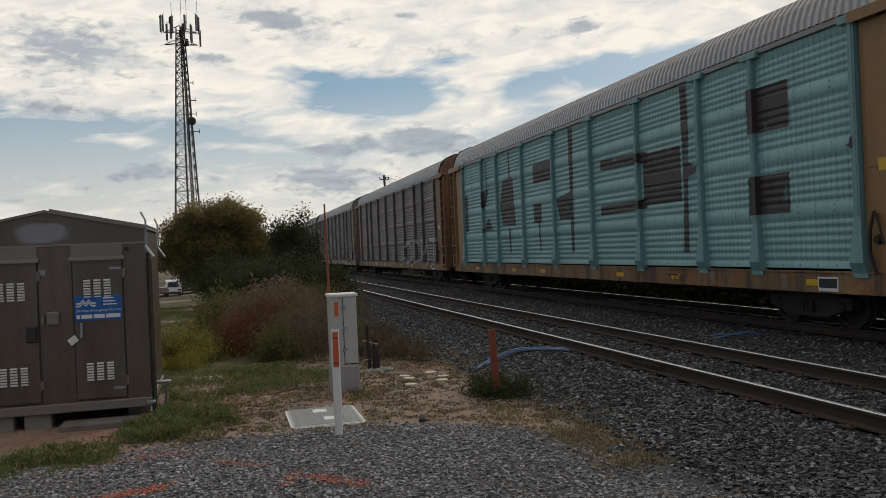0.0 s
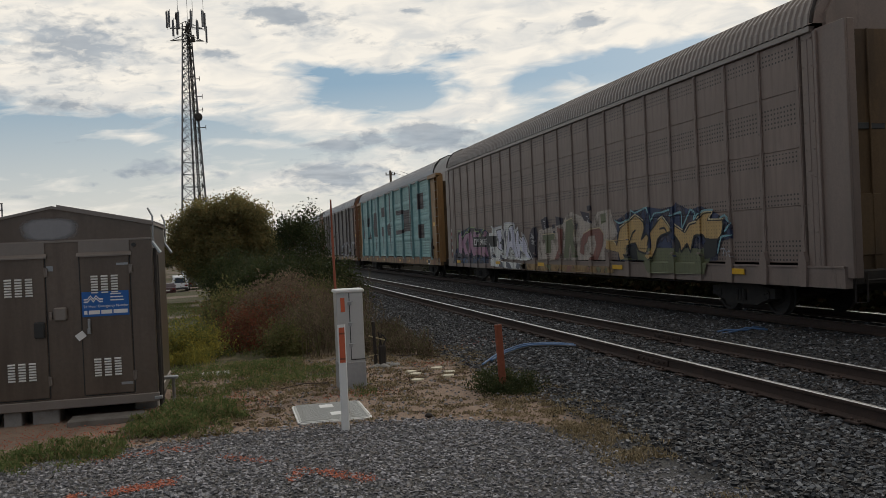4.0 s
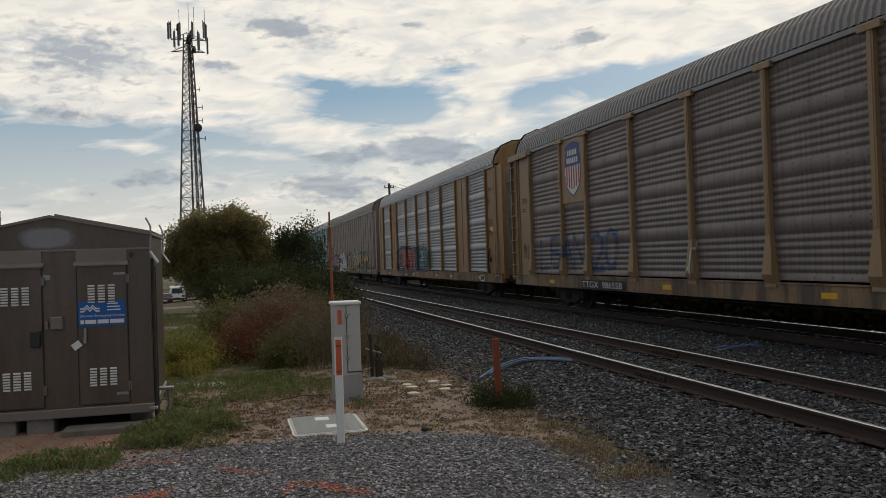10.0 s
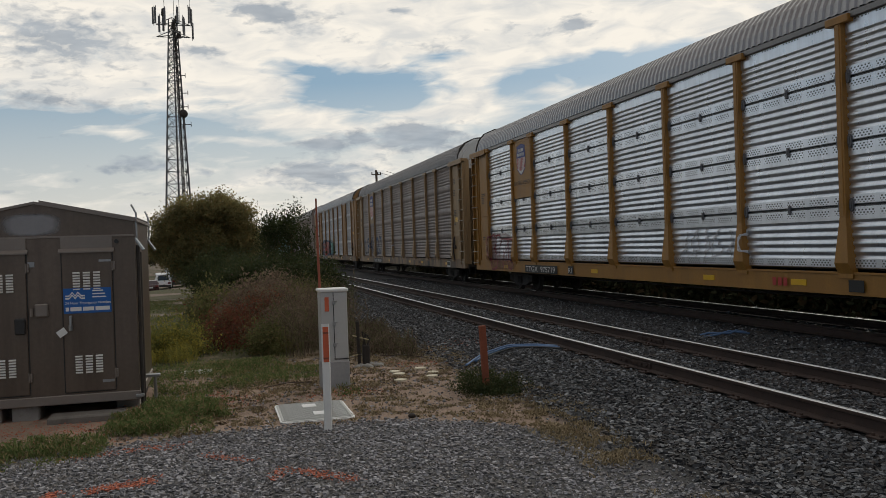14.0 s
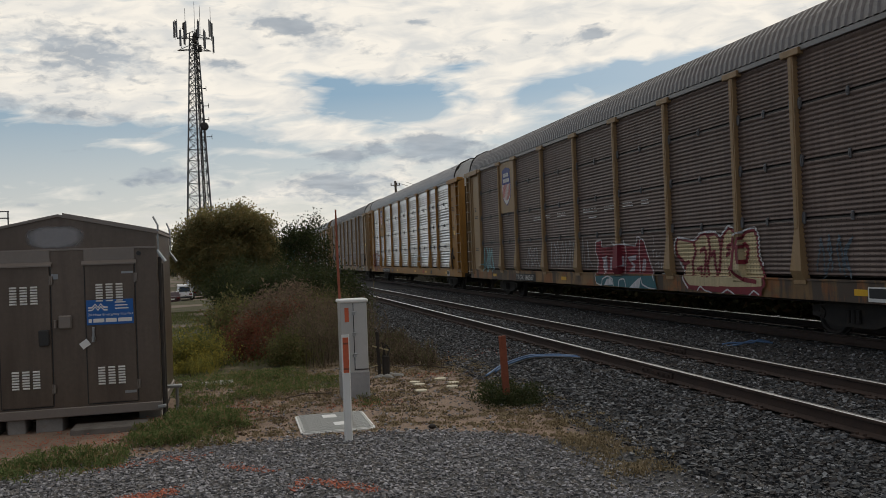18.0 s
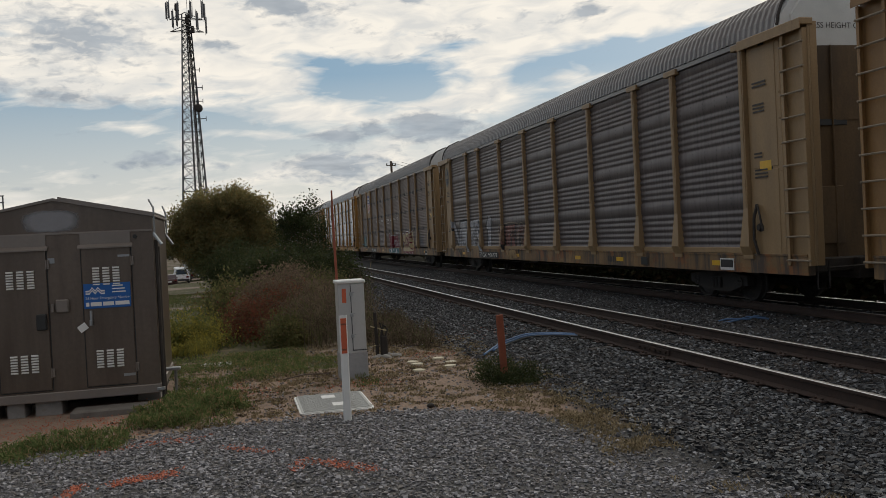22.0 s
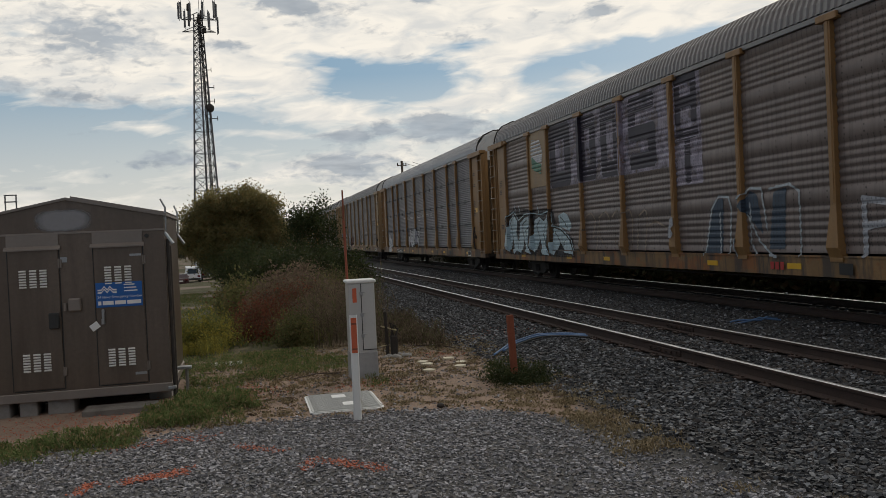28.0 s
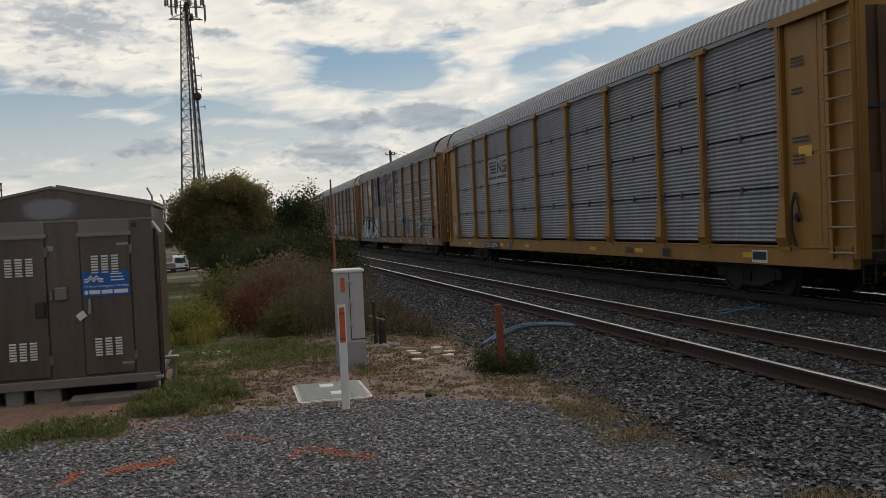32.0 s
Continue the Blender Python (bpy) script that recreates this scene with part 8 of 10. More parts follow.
scribble(0, [[(19.38, 0.93), (19.60, 0.93)], [(19.49, 0.93), (19.49, 0.78)], [(19.62, 0.93), (19.80, 0.93)], [(19.71, 0.93), (19.71, 0.78)], [(19.83, 0.93), (19.92, 0.85)], [(20.01, 0.93), (19.92, 0.85), (19.90, 0.77)]], 0.03, M_BLACK, label="black sprayed letters on the sill")
for s, w in ((16.35, 0.12), (17.1, 0.3), (21.2, 0.18), (23.6, 0.2)):  # pale runs and patches on the sill
    fill(0, [(s, 1.03), (s + w, 1.03), (s + w * 1.25, 0.74), (s + w * 0.5, 0.72)], spray_haze("pale_run", (0.34, 0.32, 0.29), 0.5), 0, "paint_run")
# silver car: pink tag
fill(-4, [[(1.5, 1.9), (2.2, 2.12), (3.6, 2.1), (4.5, 1.95), (4.55, 0.8), (2.2, 0.75), (1.5, 1.2)]], spray_haze("pink_wash", (0.30, 0.14, 0.15), 0.45), 0)
scribble(-4, tangle(15.5, 18.3, 1.3, 1.9, 6, 15), 0.04, G_WHITE)
# dark car: maroon letters over turquoise
scribble(-5, tangle(2.0, 3.5, 1.05, 1.95, 4, 16), 0.10, G_CYAN, label="pale cyan spray scrawl")
scribble(-5, tangle(7.4, 8.9, 1.2, 1.9, 4, 17) + tangle(9.9, 12.1, 1.25, 2.05, 7, 18) + tangle(12.5, 13.4, 1.2, 2.1, 2, 19), 0.03, G_SILVER, label="thin grey spray scrawls")
scribble(-5, tangle(23.3, 24.3, 1.15, 1.85, 4, 23), 0.04, spray_paint("slate_spray", (0.10, 0.14, 0.18)))
# dull car: silver and brick letters, round emblem
g = Geo()
for r0, m in ((0.34, 0), (0.27, 1)):
    g.face([(FACE - 0.046 - 0.004 * m, 13.75 - 1.1 + r0 * math.cos(2 * math.pi * i / 24), 4.55 + 1.45 * r0 * math.sin(2 * math.pi * i / 24)) for i in range(24)], m)
g.face([(FACE - 0.056, 13.75 - 1.1 + a, 4.55 + b) for a, b in ((-0.06, -0.34), (0.06, -0.34), (0.06, 0.34), (-0.06, 0.34))], 2)
g.face([(FACE - 0.058, 13.75 - 1.1 + a, 4.55 + b) for a, b in ((-0.22, -0.08), (0.22, -0.08), (0.22, 0.08), (-0.22, 0.08))], 2)
part("emblem", g, [mat("faded_emblem_rim", (0.20, 0.18, 0.13), 0.6, 0, 0.2, 6, 40, 0.0), mat("faded_emblem_blue", (0.045, 0.055, 0.09), 0.6, 0, 0.2, 6, 40, 0.0), mat("faded_emblem_cross", (0.24, 0.21, 0.15), 0.6, 0, 0.2, 6, 40, 0.0)], CARS[-6], "faded round blue emblem with a dull cross", fix=False)
# slate car: white open palm shape and bubble letters
scribble(-7, tangle(6.9, 8.5, 1.4, 2.1, 5, 27), 0.06, spray_paint("faint_grey_spray", (0.30, 0.31, 0.33)), 1)
scribble(-7, tangle(1.0, 1.5, 2.2, 2.5, 3, 28), 0.02, G_BLACK)
# weathered car with dark block letters
fill(-8, [rect(6.7, 9.32, 3.2, 5.28), rect(9.42, 12.3, 3.2, 5.28), rect(12.35, 15.1, 3.2, 5.28), [(15.25, 2.7), (16.5, 2.7), (16.5, 5.28), (15.25, 5.28)]], G_LAV, 0)
for ch, a, b, z0, z1, w in (("D", 7.0, 8.3, 3.45, 5.0, 0.52), ("O", 9.55, 10.35, 3.45, 5.0, 0.42), ("O", 11.15, 12.0, 3.45, 5.0, 0.42), ("S", 13.0, 14.1, 3.5, 5.0, 0.42), ("A", 15.45, 16.2, 4.25, 5.2, 0.26), ("T", 15.45, 16.25, 2.85, 3.9, 0.26)):
    strokes = []
    for line in ([[(0, 0), (0, 1), (1, 1), (1, 0), (0, 0)]] if ch in "DO" else [[(1, 1), (0, 1), (0, 0.5), (1, 0.5), (1, 0), (0, 0)]] if ch == "S" else [[(0, 0), (0, 1), (1, 1), (1, 0)], [(0, 0.45), (1, 0.45)]] if ch == "A" else GLYPH["T"]):
        strokes.append([(a + p * (b - a), z0 + q * (z1 - z0)) for p, q in line])
    coat(-8, [q for st in strokes for q in band_of(st, w)], G_INK, 1, label="violet-black block spray letter")
fill(-8, [[(4.95, 4.35), (5.95, 3.95), (6.1, 4.5), (5.85, 4.95), (5.0, 5.05), (4.85, 4.7)]], G_WHITE, 10, "emblem", "peeled white emblem on the sign board")
fill(-8, [[(4.95, 4.0), (5.9, 3.75), (5.95, 4.1), (5.5, 4.2), (5.0, 4.45)]], spray_paint("faded_green", (0.10, 0.26, 0.18)), 11, "emblem")
fill(-8, [[(16.5, 1.1), (16.85, 2.1), (17.1, 2.3), (17.3, 2.3), (17.2, 1.1)], [(17.95, 2.1), (18.3, 2.4), (18.55, 2.3), (18.7, 1.5), (18.3, 1.8)], [(19.1, 2.35), (19.5, 2.4), (19.4, 1.2), (18.9, 1.2)]], spray_paint("slate_blue_spray", (0.05, 0.075, 0.11)), 0, label="slate-blue spray letters with pale outline")
scribble(-8, [[(16.5, 1.05), (16.8, 2.05), (17.1, 2.35), (17.5, 2.32), (17.6, 2.1), (17.5, 1.1)], [(17.9, 1.05), (17.85, 2.2), (18.3, 2.46), (18.7, 2.42), (18.85, 1.6)], [(18.2, 1.9), (18.6, 1.35), (19.0, 1.08), (19.2, 1.05)], [(18.95, 2.4), (19.6, 2.46), (19.9, 2.3), (19.9, 1.07)], [(17.15, 2.0), (17.15, 1.1)], [(18.3, 2.15), (18.3, 1.3), (18.5, 1.1)]], 0.05, spray_paint("pale_edge_spray", (0.42, 0.47, 0.50)), 2)
bubble(-8, "FROOL", 21.5, 25.5, 1.1, 2.1, 0.12, G_SILVER, None, 0, 1, 0.07, 33, label="silver outlined spray letters")
# blue-grey car: white emblem board
fill(-9, [[(6.62, 3.30), (9.22, 3.30), (9.22, 4.28), (6.62, 4.28)]], spray_paint("white_board", (0.50, 0.51, 0.53)), 0, "emblem_board", "white painted board with black emblem")
fill(-9, [[(6.8 + 0.06 * i, 4.18 - 0.13 * i), (7.75, 4.18 - 0.13 * i), (7.72, 4.1 - 0.13 * i), (6.86 + 0.06 * i, 4.1 - 0.13 * i)] for i in range(4)], M_BLACK, 1, "emblem")
coat(-9, [b for st in ([(7.9, 3.75), (7.95, 4.1), (8.35, 3.75), (8.4, 4.12)], [(9.05, 4.1), (8.65, 4.1), (8.62, 3.95), (9.0, 3.9), (8.98, 3.75), (8.55, 3.75)]) for b in band_of(st, 0.13)], M_BLACK, 1, "emblem")
fill(-9, [rect(6.7 + 0.145 * i, 6.81 + 0.145 * i, 3.48, 3.59) for i in range(16) if i != 7], M_BLACK, 1, "emblem")
scribble(-9, tangle(1.0, 1.6, 1.2, 1.8, 4, 35), 0.025, G_WHITE)
# far brown-grey car ahead of the teal one
bubble(1, "OCMT", 17.8, 26.0, 0.95, 2.3, 0.18, G_SILVER, None, 0, 1, 0.08, 36, label="pale spray scrawl")
# brown flat car: pink letters, pale angular letters, tan and olive piece, gold piece
fill(-1, [[(0.91, 0.85), (1.57, 1.58), (1.85, 2.29), (3.09, 2.39), (4.01, 2.48), (4.65, 2.41), (6.21, 2.31), (6.77, 2.13), (6.74, 0.89)]], G_HAZE, 0)
fill(-1, [[(1.91, 1.35), (2.04, 2.14), (2.36, 2.27), (2.63, 2.05), (2.61, 1.86), (3.12, 2.16), (3.58, 2.2), (3.47, 1.99), (3.08, 1.75), (3.49, 1.28), (3.03, 1.25), (2.68, 1.57), (2.45, 1.24)], [(3.54, 1.28), (3.76, 2.2), (4.12, 2.29), (4.35, 1.9), (4.56, 2.34), (4.88, 2.26), (4.7, 1.22), (4.28, 1.22), (3.97, 1.56), (3.84, 1.18)], [(4.87, 1.25), (5.03, 2.12), (5.44, 2.18), (5.64, 1.88), (5.51, 1.23)], [(5.59, 1.23), (5.81, 2), (6.28, 2.25), (6.49, 2.18), (6.17, 1.8), (6.63, 1.2), (6.19, 1.17)]], G_PINK2, 1, label="pink spray letters over a violet ground")
lines(-1, [[(1.68, 1.58), (1.86, 2.33), (2.31, 2.33), (2.68, 2.06), (3.27, 2.28), (3.68, 2.23), (3.96, 2.45), (4.56, 2.43), (4.72, 2.27), (5.29, 2.25), (5.42, 2.01), (5.83, 2.26), (6.21, 2.33)]], 0.05, G_LIME, 2)
lines(-1, [[(2.61, 1.86), (2.55, 1.28)], [(3.67, 2.2), (3.49, 1.28)], [(4.88, 2.26), (4.78, 1.19)], [(5.66, 2.01), (5.55, 1.19)]], 0.05, G_BLACK, 3)
fill(-1, [[(6.77, 2.13), (7.16, 2.15), (7.21, 2.41), (7.61, 2.33), (8.5, 2.38), (8.75, 2.13), (8.86, 2.47), (10.03, 2.44), (10.06, 2.17), (10.43, 2.28), (10.53, 1.94), (10.85, 1.83), (10.91, 2.08), (11.4, 1.7), (11.46, 1.51), (11.86, 1.12), (11.27, 1.06), (9.05, 1.11), (7.99, 1), (7.63, 1.03), (6.9, 1.17), (6.81, 1.7)]], G_CHALK, 2, label="chalky pale ground of an angular spray piece")
fill(-1, [[(7.8, 2.22), (8.49, 2.25), (8.69, 1.82), (8.2, 1.72), (8.68, 1.66), (8.54, 1.4), (7.93, 1.52), (8.08, 1.76)], [(8.89, 1.22), (9.37, 2.27), (9.92, 2.35), (10.13, 1.65), (10.4, 1.15), (10.04, 1.17), (9.75, 1.52), (9.42, 1.53), (9.11, 1.13)], [(10.09, 1.15), (10.27, 2.1), (10.48, 2.19), (10.6, 1.86), (10.84, 1.76), (11, 1.95), (11.35, 1.63), (11.38, 1.39), (11.77, 1.13), (11.27, 1.15), (10.8, 1.5), (10.59, 1.61), (10.53, 1.15)]], G_PALE, 3, label="pale lavender angular spray letters")
fill(-1, [[(7.21, 1.57), (7.7, 1.09), (6.98, 1.22)], [(8.77, 2.07), (9.05, 2.26), (8.92, 1.64)], [(8.48, 2.11), (8.75, 1.76), (8.67, 1.44), (8.49, 1.53)], [(9.35, 2.11), (9.53, 2.21), (9.66, 1.8), (9.38, 1.75)], [(10.06, 2.11), (10.21, 2.03), (10.11, 1.65)], [(10.46, 2.02), (10.55, 1.78), (10.69, 1.67), (10.49, 1.65)], [(7.84, 1.95), (8.02, 1.86), (7.89, 1.77)], [(8.09, 1.06), (8.6, 1.3), (8.81, 1.05)], [(10.57, 1.44), (10.81, 1.36), (10.94, 1.13), (10.55, 1.12)]], G_SLATE, 4)
lines(-1, [[(7.8, 2.22), (8.49, 2.25), (8.69, 1.82), (8.2, 1.72), (8.68, 1.66), (8.54, 1.4), (7.93, 1.52), (8.08, 1.76), (7.8, 2.22)], [(8.89, 1.22), (9.37, 2.27), (9.92, 2.35), (10.13, 1.65), (10.4, 1.15)], [(10.04, 1.17), (9.75, 1.52), (9.42, 1.53), (9.11, 1.13)], [(10.27, 2.1), (10.48, 2.19), (10.6, 1.86), (10.84, 1.76), (11, 1.95), (11.35, 1.63), (11.38, 1.39), (11.77, 1.13)]], 0.035, G_BLACK, 5)
lines(-1, [[(7.18, 2.4), (7.61, 2.32), (8.5, 2.38), (8.78, 2.1), (8.86, 2.48), (10.03, 2.44), (10.06, 2.17), (10.43, 2.28)], [(10.53, 1.94), (10.85, 1.83), (10.91, 2.09), (11.4, 1.7), (11.46, 1.51), (11.86, 1.12)], [(6.81, 1.7), (7.38, 1.21), (7.89, 1)]], 0.05, G_WHITE, 5)
fill(-1, [[(9.04, 0.99), (9.38, 0.96), (9.8, 0.73), (9.03, 0.77)], [(10.29, 0.96), (10.69, 0.94), (10.52, 0.73), (10.12, 0.74)], [(8.21, 1.01), (8.63, 0.99), (8.73, 0.76), (8.06, 0.77)]], G_SLATE, 2)
fill(-1, [[(7.04, 1.08), (9.04, 0.99), (11.35, 0.95), (11.34, 0.72), (9.02, 0.75), (7.01, 0.8)]], G_CHALK, 1)
fill(-1, [[(11.5, 1.14), (11.65, 1.98), (11.93, 2.2), (12.36, 2.24), (12.48, 1.98), (12.34, 1.62), (12.35, 1.15)]], G_INK, 3, label="indigo spray cloud")
lines(-1, [[(11.83, 2.02), (11.91, 1.9), (11.77, 1.85)], [(11.96, 2), (11.99, 1.82)], [(12.09, 1.97), (12.21, 1.87), (12.08, 1.82), (12.04, 1.94)], [(11.86, 1.75), (12.03, 1.77), (11.89, 1.66), (12.06, 1.63)], [(12.16, 1.75), (12.1, 1.6)], [(12.11, 1.68), (12.26, 1.75)], [(12.15, 1.66), (12.25, 1.58)]], 0.03, G_WHITE, 6)
fill(-1, [[(12.38, 1.09), (12.57, 2.12), (13.77, 2.17), (14.79, 2.26), (15.09, 2.53), (15.5, 2.6), (16.18, 2.45), (17, 2.22), (17.47, 2.52), (18.29, 2.55), (18.43, 2.2), (18.7, 1.85), (17.81, 1.47), (17.78, 1.1)]], G_SAND, 1, label="pinkish cream sprayed ground")
fill(-1, [[(12.81, 2.45), (13.42, 2.55), (13.57, 2.16), (12.98, 2.1)], [(14.17, 2.52), (14.81, 2.45), (14.79, 2.24), (14.22, 2.21)], [(16.2, 2.59), (16.85, 2.5), (17.05, 2.19), (16.47, 2.29)], [(16.69, 2.73), (16.98, 2.74), (17.03, 2.57), (16.74, 2.56)]], G_INK, 2, label="indigo spray cloud")
lines(-1, [[(13.09, 2.41), (13.32, 2.33), (13.15, 2.21), (13.38, 2.16)], [(16.66, 2.42), (16.89, 2.35), (16.71, 2.28), (16.94, 2.21)]], 0.025, G_WHITE, 4)
fill(-1, [[(12.96, 1.93), (14.04, 1.95), (14.03, 1.79), (13.69, 1.75), (13.68, 1.33), (13.22, 1.33), (13.26, 1.76), (12.95, 1.78)], [(15.04, 2.32), (15.54, 2.39), (15.78, 2.14), (15.62, 1.76), (15.91, 1.2), (15.5, 1.19), (15.31, 1.62), (15.16, 1.16), (14.75, 1.16), (14.95, 1.8)], [(17.63, 2.45), (18.05, 2.46), (18.08, 2.22), (17.65, 2.15)]], G_DKOLIVE, 3, label="dark olive spray letters")
fill(-1, [[(14.28, 2.17), (14.77, 2.09), (14.61, 1.16), (13.96, 1.09), (14.36, 1.5), (14.33, 1.9)], [(16.38, 1.89), (16.89, 2), (17.54, 2.04), (17.79, 1.86), (17.71, 1.54), (17.35, 1.12), (16.9, 1.12), (17.28, 1.55), (17.19, 1.85), (16.73, 1.82), (16.66, 1.65), (16.41, 1.54), (16.38, 1.25), (16.08, 1.33), (16.18, 1.69)]], G_RUSTRED, 4, label="maroon-brown spray shapes")
fill(-1, [[(13.85, 2.24), (14.08, 2.27), (14.1, 2.14), (13.87, 2.12)], [(13.91, 2.05), (14.13, 2.06), (14.12, 1.95), (13.93, 1.94)], [(15.79, 2.23), (15.98, 2.22), (15.93, 2.05), (15.77, 2.05)]], G_INK, 3)
lines(-1, [[(12.96, 1.95), (14.05, 1.97), (14.06, 1.79)], [(15, 2.32), (15.55, 2.4), (15.81, 2.14), (15.65, 1.76)], [(16.38, 1.9), (16.89, 2.02), (17.57, 2.05), (17.82, 1.86)]], 0.03, G_CREAM, 5)
fill(-1, [[(10.66, 0.95), (18.53, 0.95), (18.52, 0.76), (10.63, 0.7)]], G_OCHRE, 1)
fill(-1, [[(15.14, 0.92), (15.54, 0.92), (15.32, 0.74), (15.06, 0.73)], [(16.65, 0.91), (16.88, 0.92), (16.81, 0.75)]], G_RUSTRED, 2)
fill(-1, [[(13.26, 0.95), (13.79, 0.93), (13.62, 0.73)], [(17.28, 0.93), (17.66, 0.9), (17.48, 0.76)], [(17.92, 0.94), (18.13, 0.91), (18.06, 0.75)]], G_DKOLIVE, 2)
fill(-1, [[(18.63, 1.6), (18.63, 2.22), (19.4, 2.41), (20.43, 2.5), (21.1, 2.4), (21.7, 2.42), (21.85, 2.52), (22.48, 2.31), (22.94, 2.38), (23.58, 2.18), (24.16, 1.92), (24.14, 1.61), (23.71, 1.6), (23.52, 1.15), (18.67, 1.1)]], G_NAVY, 1)
fill(-1, [[(18.82, 1.47), (23.53, 1.43), (23.21, 1.15), (23.07, 0.83), (20.51, 0.82), (20.13, 1.14), (18.79, 1.13)]], G_DKOLIVE, 2, label="olive sprayed band")
fill(-1, [[(17.89, 1.45), (17.98, 1.67), (18.39, 1.65), (18.63, 1.54), (18.86, 2), (19.38, 2.16), (19.79, 2.31), (20.2, 2.13), (20.25, 1.95), (20.08, 1.67), (20.38, 1.83), (20.53, 1.71), (20.31, 1.32), (19.89, 1.38), (19.73, 1.58), (19.33, 1.52), (19.17, 1.21), (18.79, 1.13), (18.71, 1.34)]], G_GOLD, 3, label="gold wild-style spray letters")
fill(-1, [[(20.57, 1.16), (20.38, 1.24), (20.6, 1.47), (20.54, 1.85), (20.99, 2.13), (21.18, 2.21), (21.55, 1.94), (21.66, 1.85), (21.15, 1.76), (20.92, 1.65), (20.83, 1.43)], [(21.73, 1.77), (21.78, 1.98), (22.14, 1.85), (22.24, 1.81), (22.46, 1.98), (22.77, 2.03), (23.04, 2.21), (23.41, 2.21), (23.23, 2.05), (23.82, 2.04), (23.77, 1.76), (23.61, 1.62), (23.12, 1.63), (23.01, 1.72), (22.64, 1.71), (22.46, 1.35), (22.32, 1.54), (22.04, 1.35), (21.99, 1.55)]], G_GOLD, 3.4, label="gold wild-style spray letters")
lines(-1, [[(18.63, 1.54), (18.86, 2), (19.38, 2.16), (19.79, 2.31), (20.2, 2.13), (20.25, 1.95), (20.08, 1.67), (20.38, 1.83), (20.53, 1.71), (20.31, 1.32), (19.89, 1.38), (19.73, 1.58), (19.33, 1.52), (19.17, 1.21)], [(20.54, 1.85), (20.99, 2.13), (21.18, 2.21), (21.55, 1.94), (21.66, 1.85), (21.15, 1.76), (20.92, 1.65), (20.83, 1.43), (20.57, 1.16)]], 0.05, G_BLACK, 5)
lines(-1, [[(21.73, 1.77), (21.78, 1.98), (22.14, 1.85), (22.24, 1.81), (22.46, 1.98), (22.77, 2.03), (23.04, 2.21), (23.41, 2.21), (23.23, 2.05), (23.82, 2.04), (23.77, 1.76), (23.61, 1.62), (23.12, 1.63), (23.01, 1.72), (22.64, 1.71), (22.46, 1.35), (22.32, 1.54), (22.04, 1.35), (21.99, 1.55), (21.73, 1.77)], [(19.33, 1.52), (19.58, 1.83), (19.76, 1.92)], [(21.07, 1.92), (21.28, 1.94), (21.38, 1.85)]], 0.05, G_BLACK, 5.4)
fill(-1, [[(23.15, 1.64), (23.58, 1.6), (23.49, 1.25), (23.03, 1.18), (23.02, 1.48)], [(19.17, 1.21), (19.37, 1.49), (19.77, 1.53), (19.83, 1.14)], [(21.76, 1.72), (21.98, 1.5), (21.91, 1.33), (21.74, 1.35)]], G_BLACK, 4)
lines(-1, [[(17.93, 1.69), (18.39, 1.67), (18.6, 1.56)], [(18.86, 2.03), (19.38, 2.18), (19.79, 2.33), (20.22, 2.16)], [(20.99, 2.15), (21.22, 2.22), (21.56, 1.95)], [(22.24, 1.83), (22.44, 2), (22.77, 2.05), (23.04, 2.23), (23.43, 2.23), (23.26, 2.07), (23.84, 2.06)], [(21.78, 2.01), (22.14, 1.87)]], 0.035, G_CREAM, 6)
lines(-1, [[(18.58, 2.22), (18.87, 2.13), (19.47, 2.23), (19.54, 2.45), (19.79, 2.37), (20.47, 2.48), (20.6, 2.13), (20.81, 2.31), (21.19, 2.32), (21.63, 2.37), (21.58, 2.21), (22.1, 2.29), (22.13, 1.91), (22.52, 2.32), (22.71, 2.23), (22.64, 2.09), (23.04, 2.27), (23.44, 2.27)], [(23.73, 2.08), (23.9, 2.13), (24.12, 1.96), (24.04, 1.87), (23.88, 1.8)], [(24.14, 1.7), (23.74, 1.67), (23.58, 1.33)]], 0.045, G_CYAN, 6)
lines(-1, [[(23.69, 1.41), (23.83, 1.42), (23.77, 1.27)], [(23.88, 1.37), (23.93, 1.27), (23.98, 1.38), (24.03, 1.27)], [(24.06, 1.37), (24.18, 1.23)]], 0.03, G_SILVER, 4)
# galvanised car: fat red letters and a horned skull over a blue haze
fill(-2, [[(6.44, 0.99), (6.5, 2.27), (7.57, 2.58), (9.45, 2.54), (12.47, 2.44), (12.72, 2.31), (15.02, 2.36), (15.15, 1.9), (15.11, 1.05)]], G_HAZE, 0)
fill(-2, [[(12.9, 2.45), (13.59, 2.47), (13.67, 2.26), (12.9, 2.18)], [(13.98, 2.43), (14.63, 2.4), (14.67, 2.17), (14.06, 2.26)], [(11.63, 2.35), (12.14, 2.35), (12.2, 2.1), (11.71, 2.12)]], G_VIOLET, 1)
lines(-2, [[(13.08, 2.38), (13.27, 2.33)], [(13.18, 2.42), (13.14, 2.27)], [(14.27, 2.37), (14.43, 2.3)], [(14.35, 2.4), (14.32, 2.27)], [(11.83, 2.29), (11.98, 2.2)], [(7.69, 2.19), (7.81, 2.27)], [(7.47, 1.6), (7.77, 1.66)], [(7.39, 1.26), (7.68, 1.21)], [(8.81, 2.5), (8.98, 2.57)]], 0.05, G_WHITE, 2)
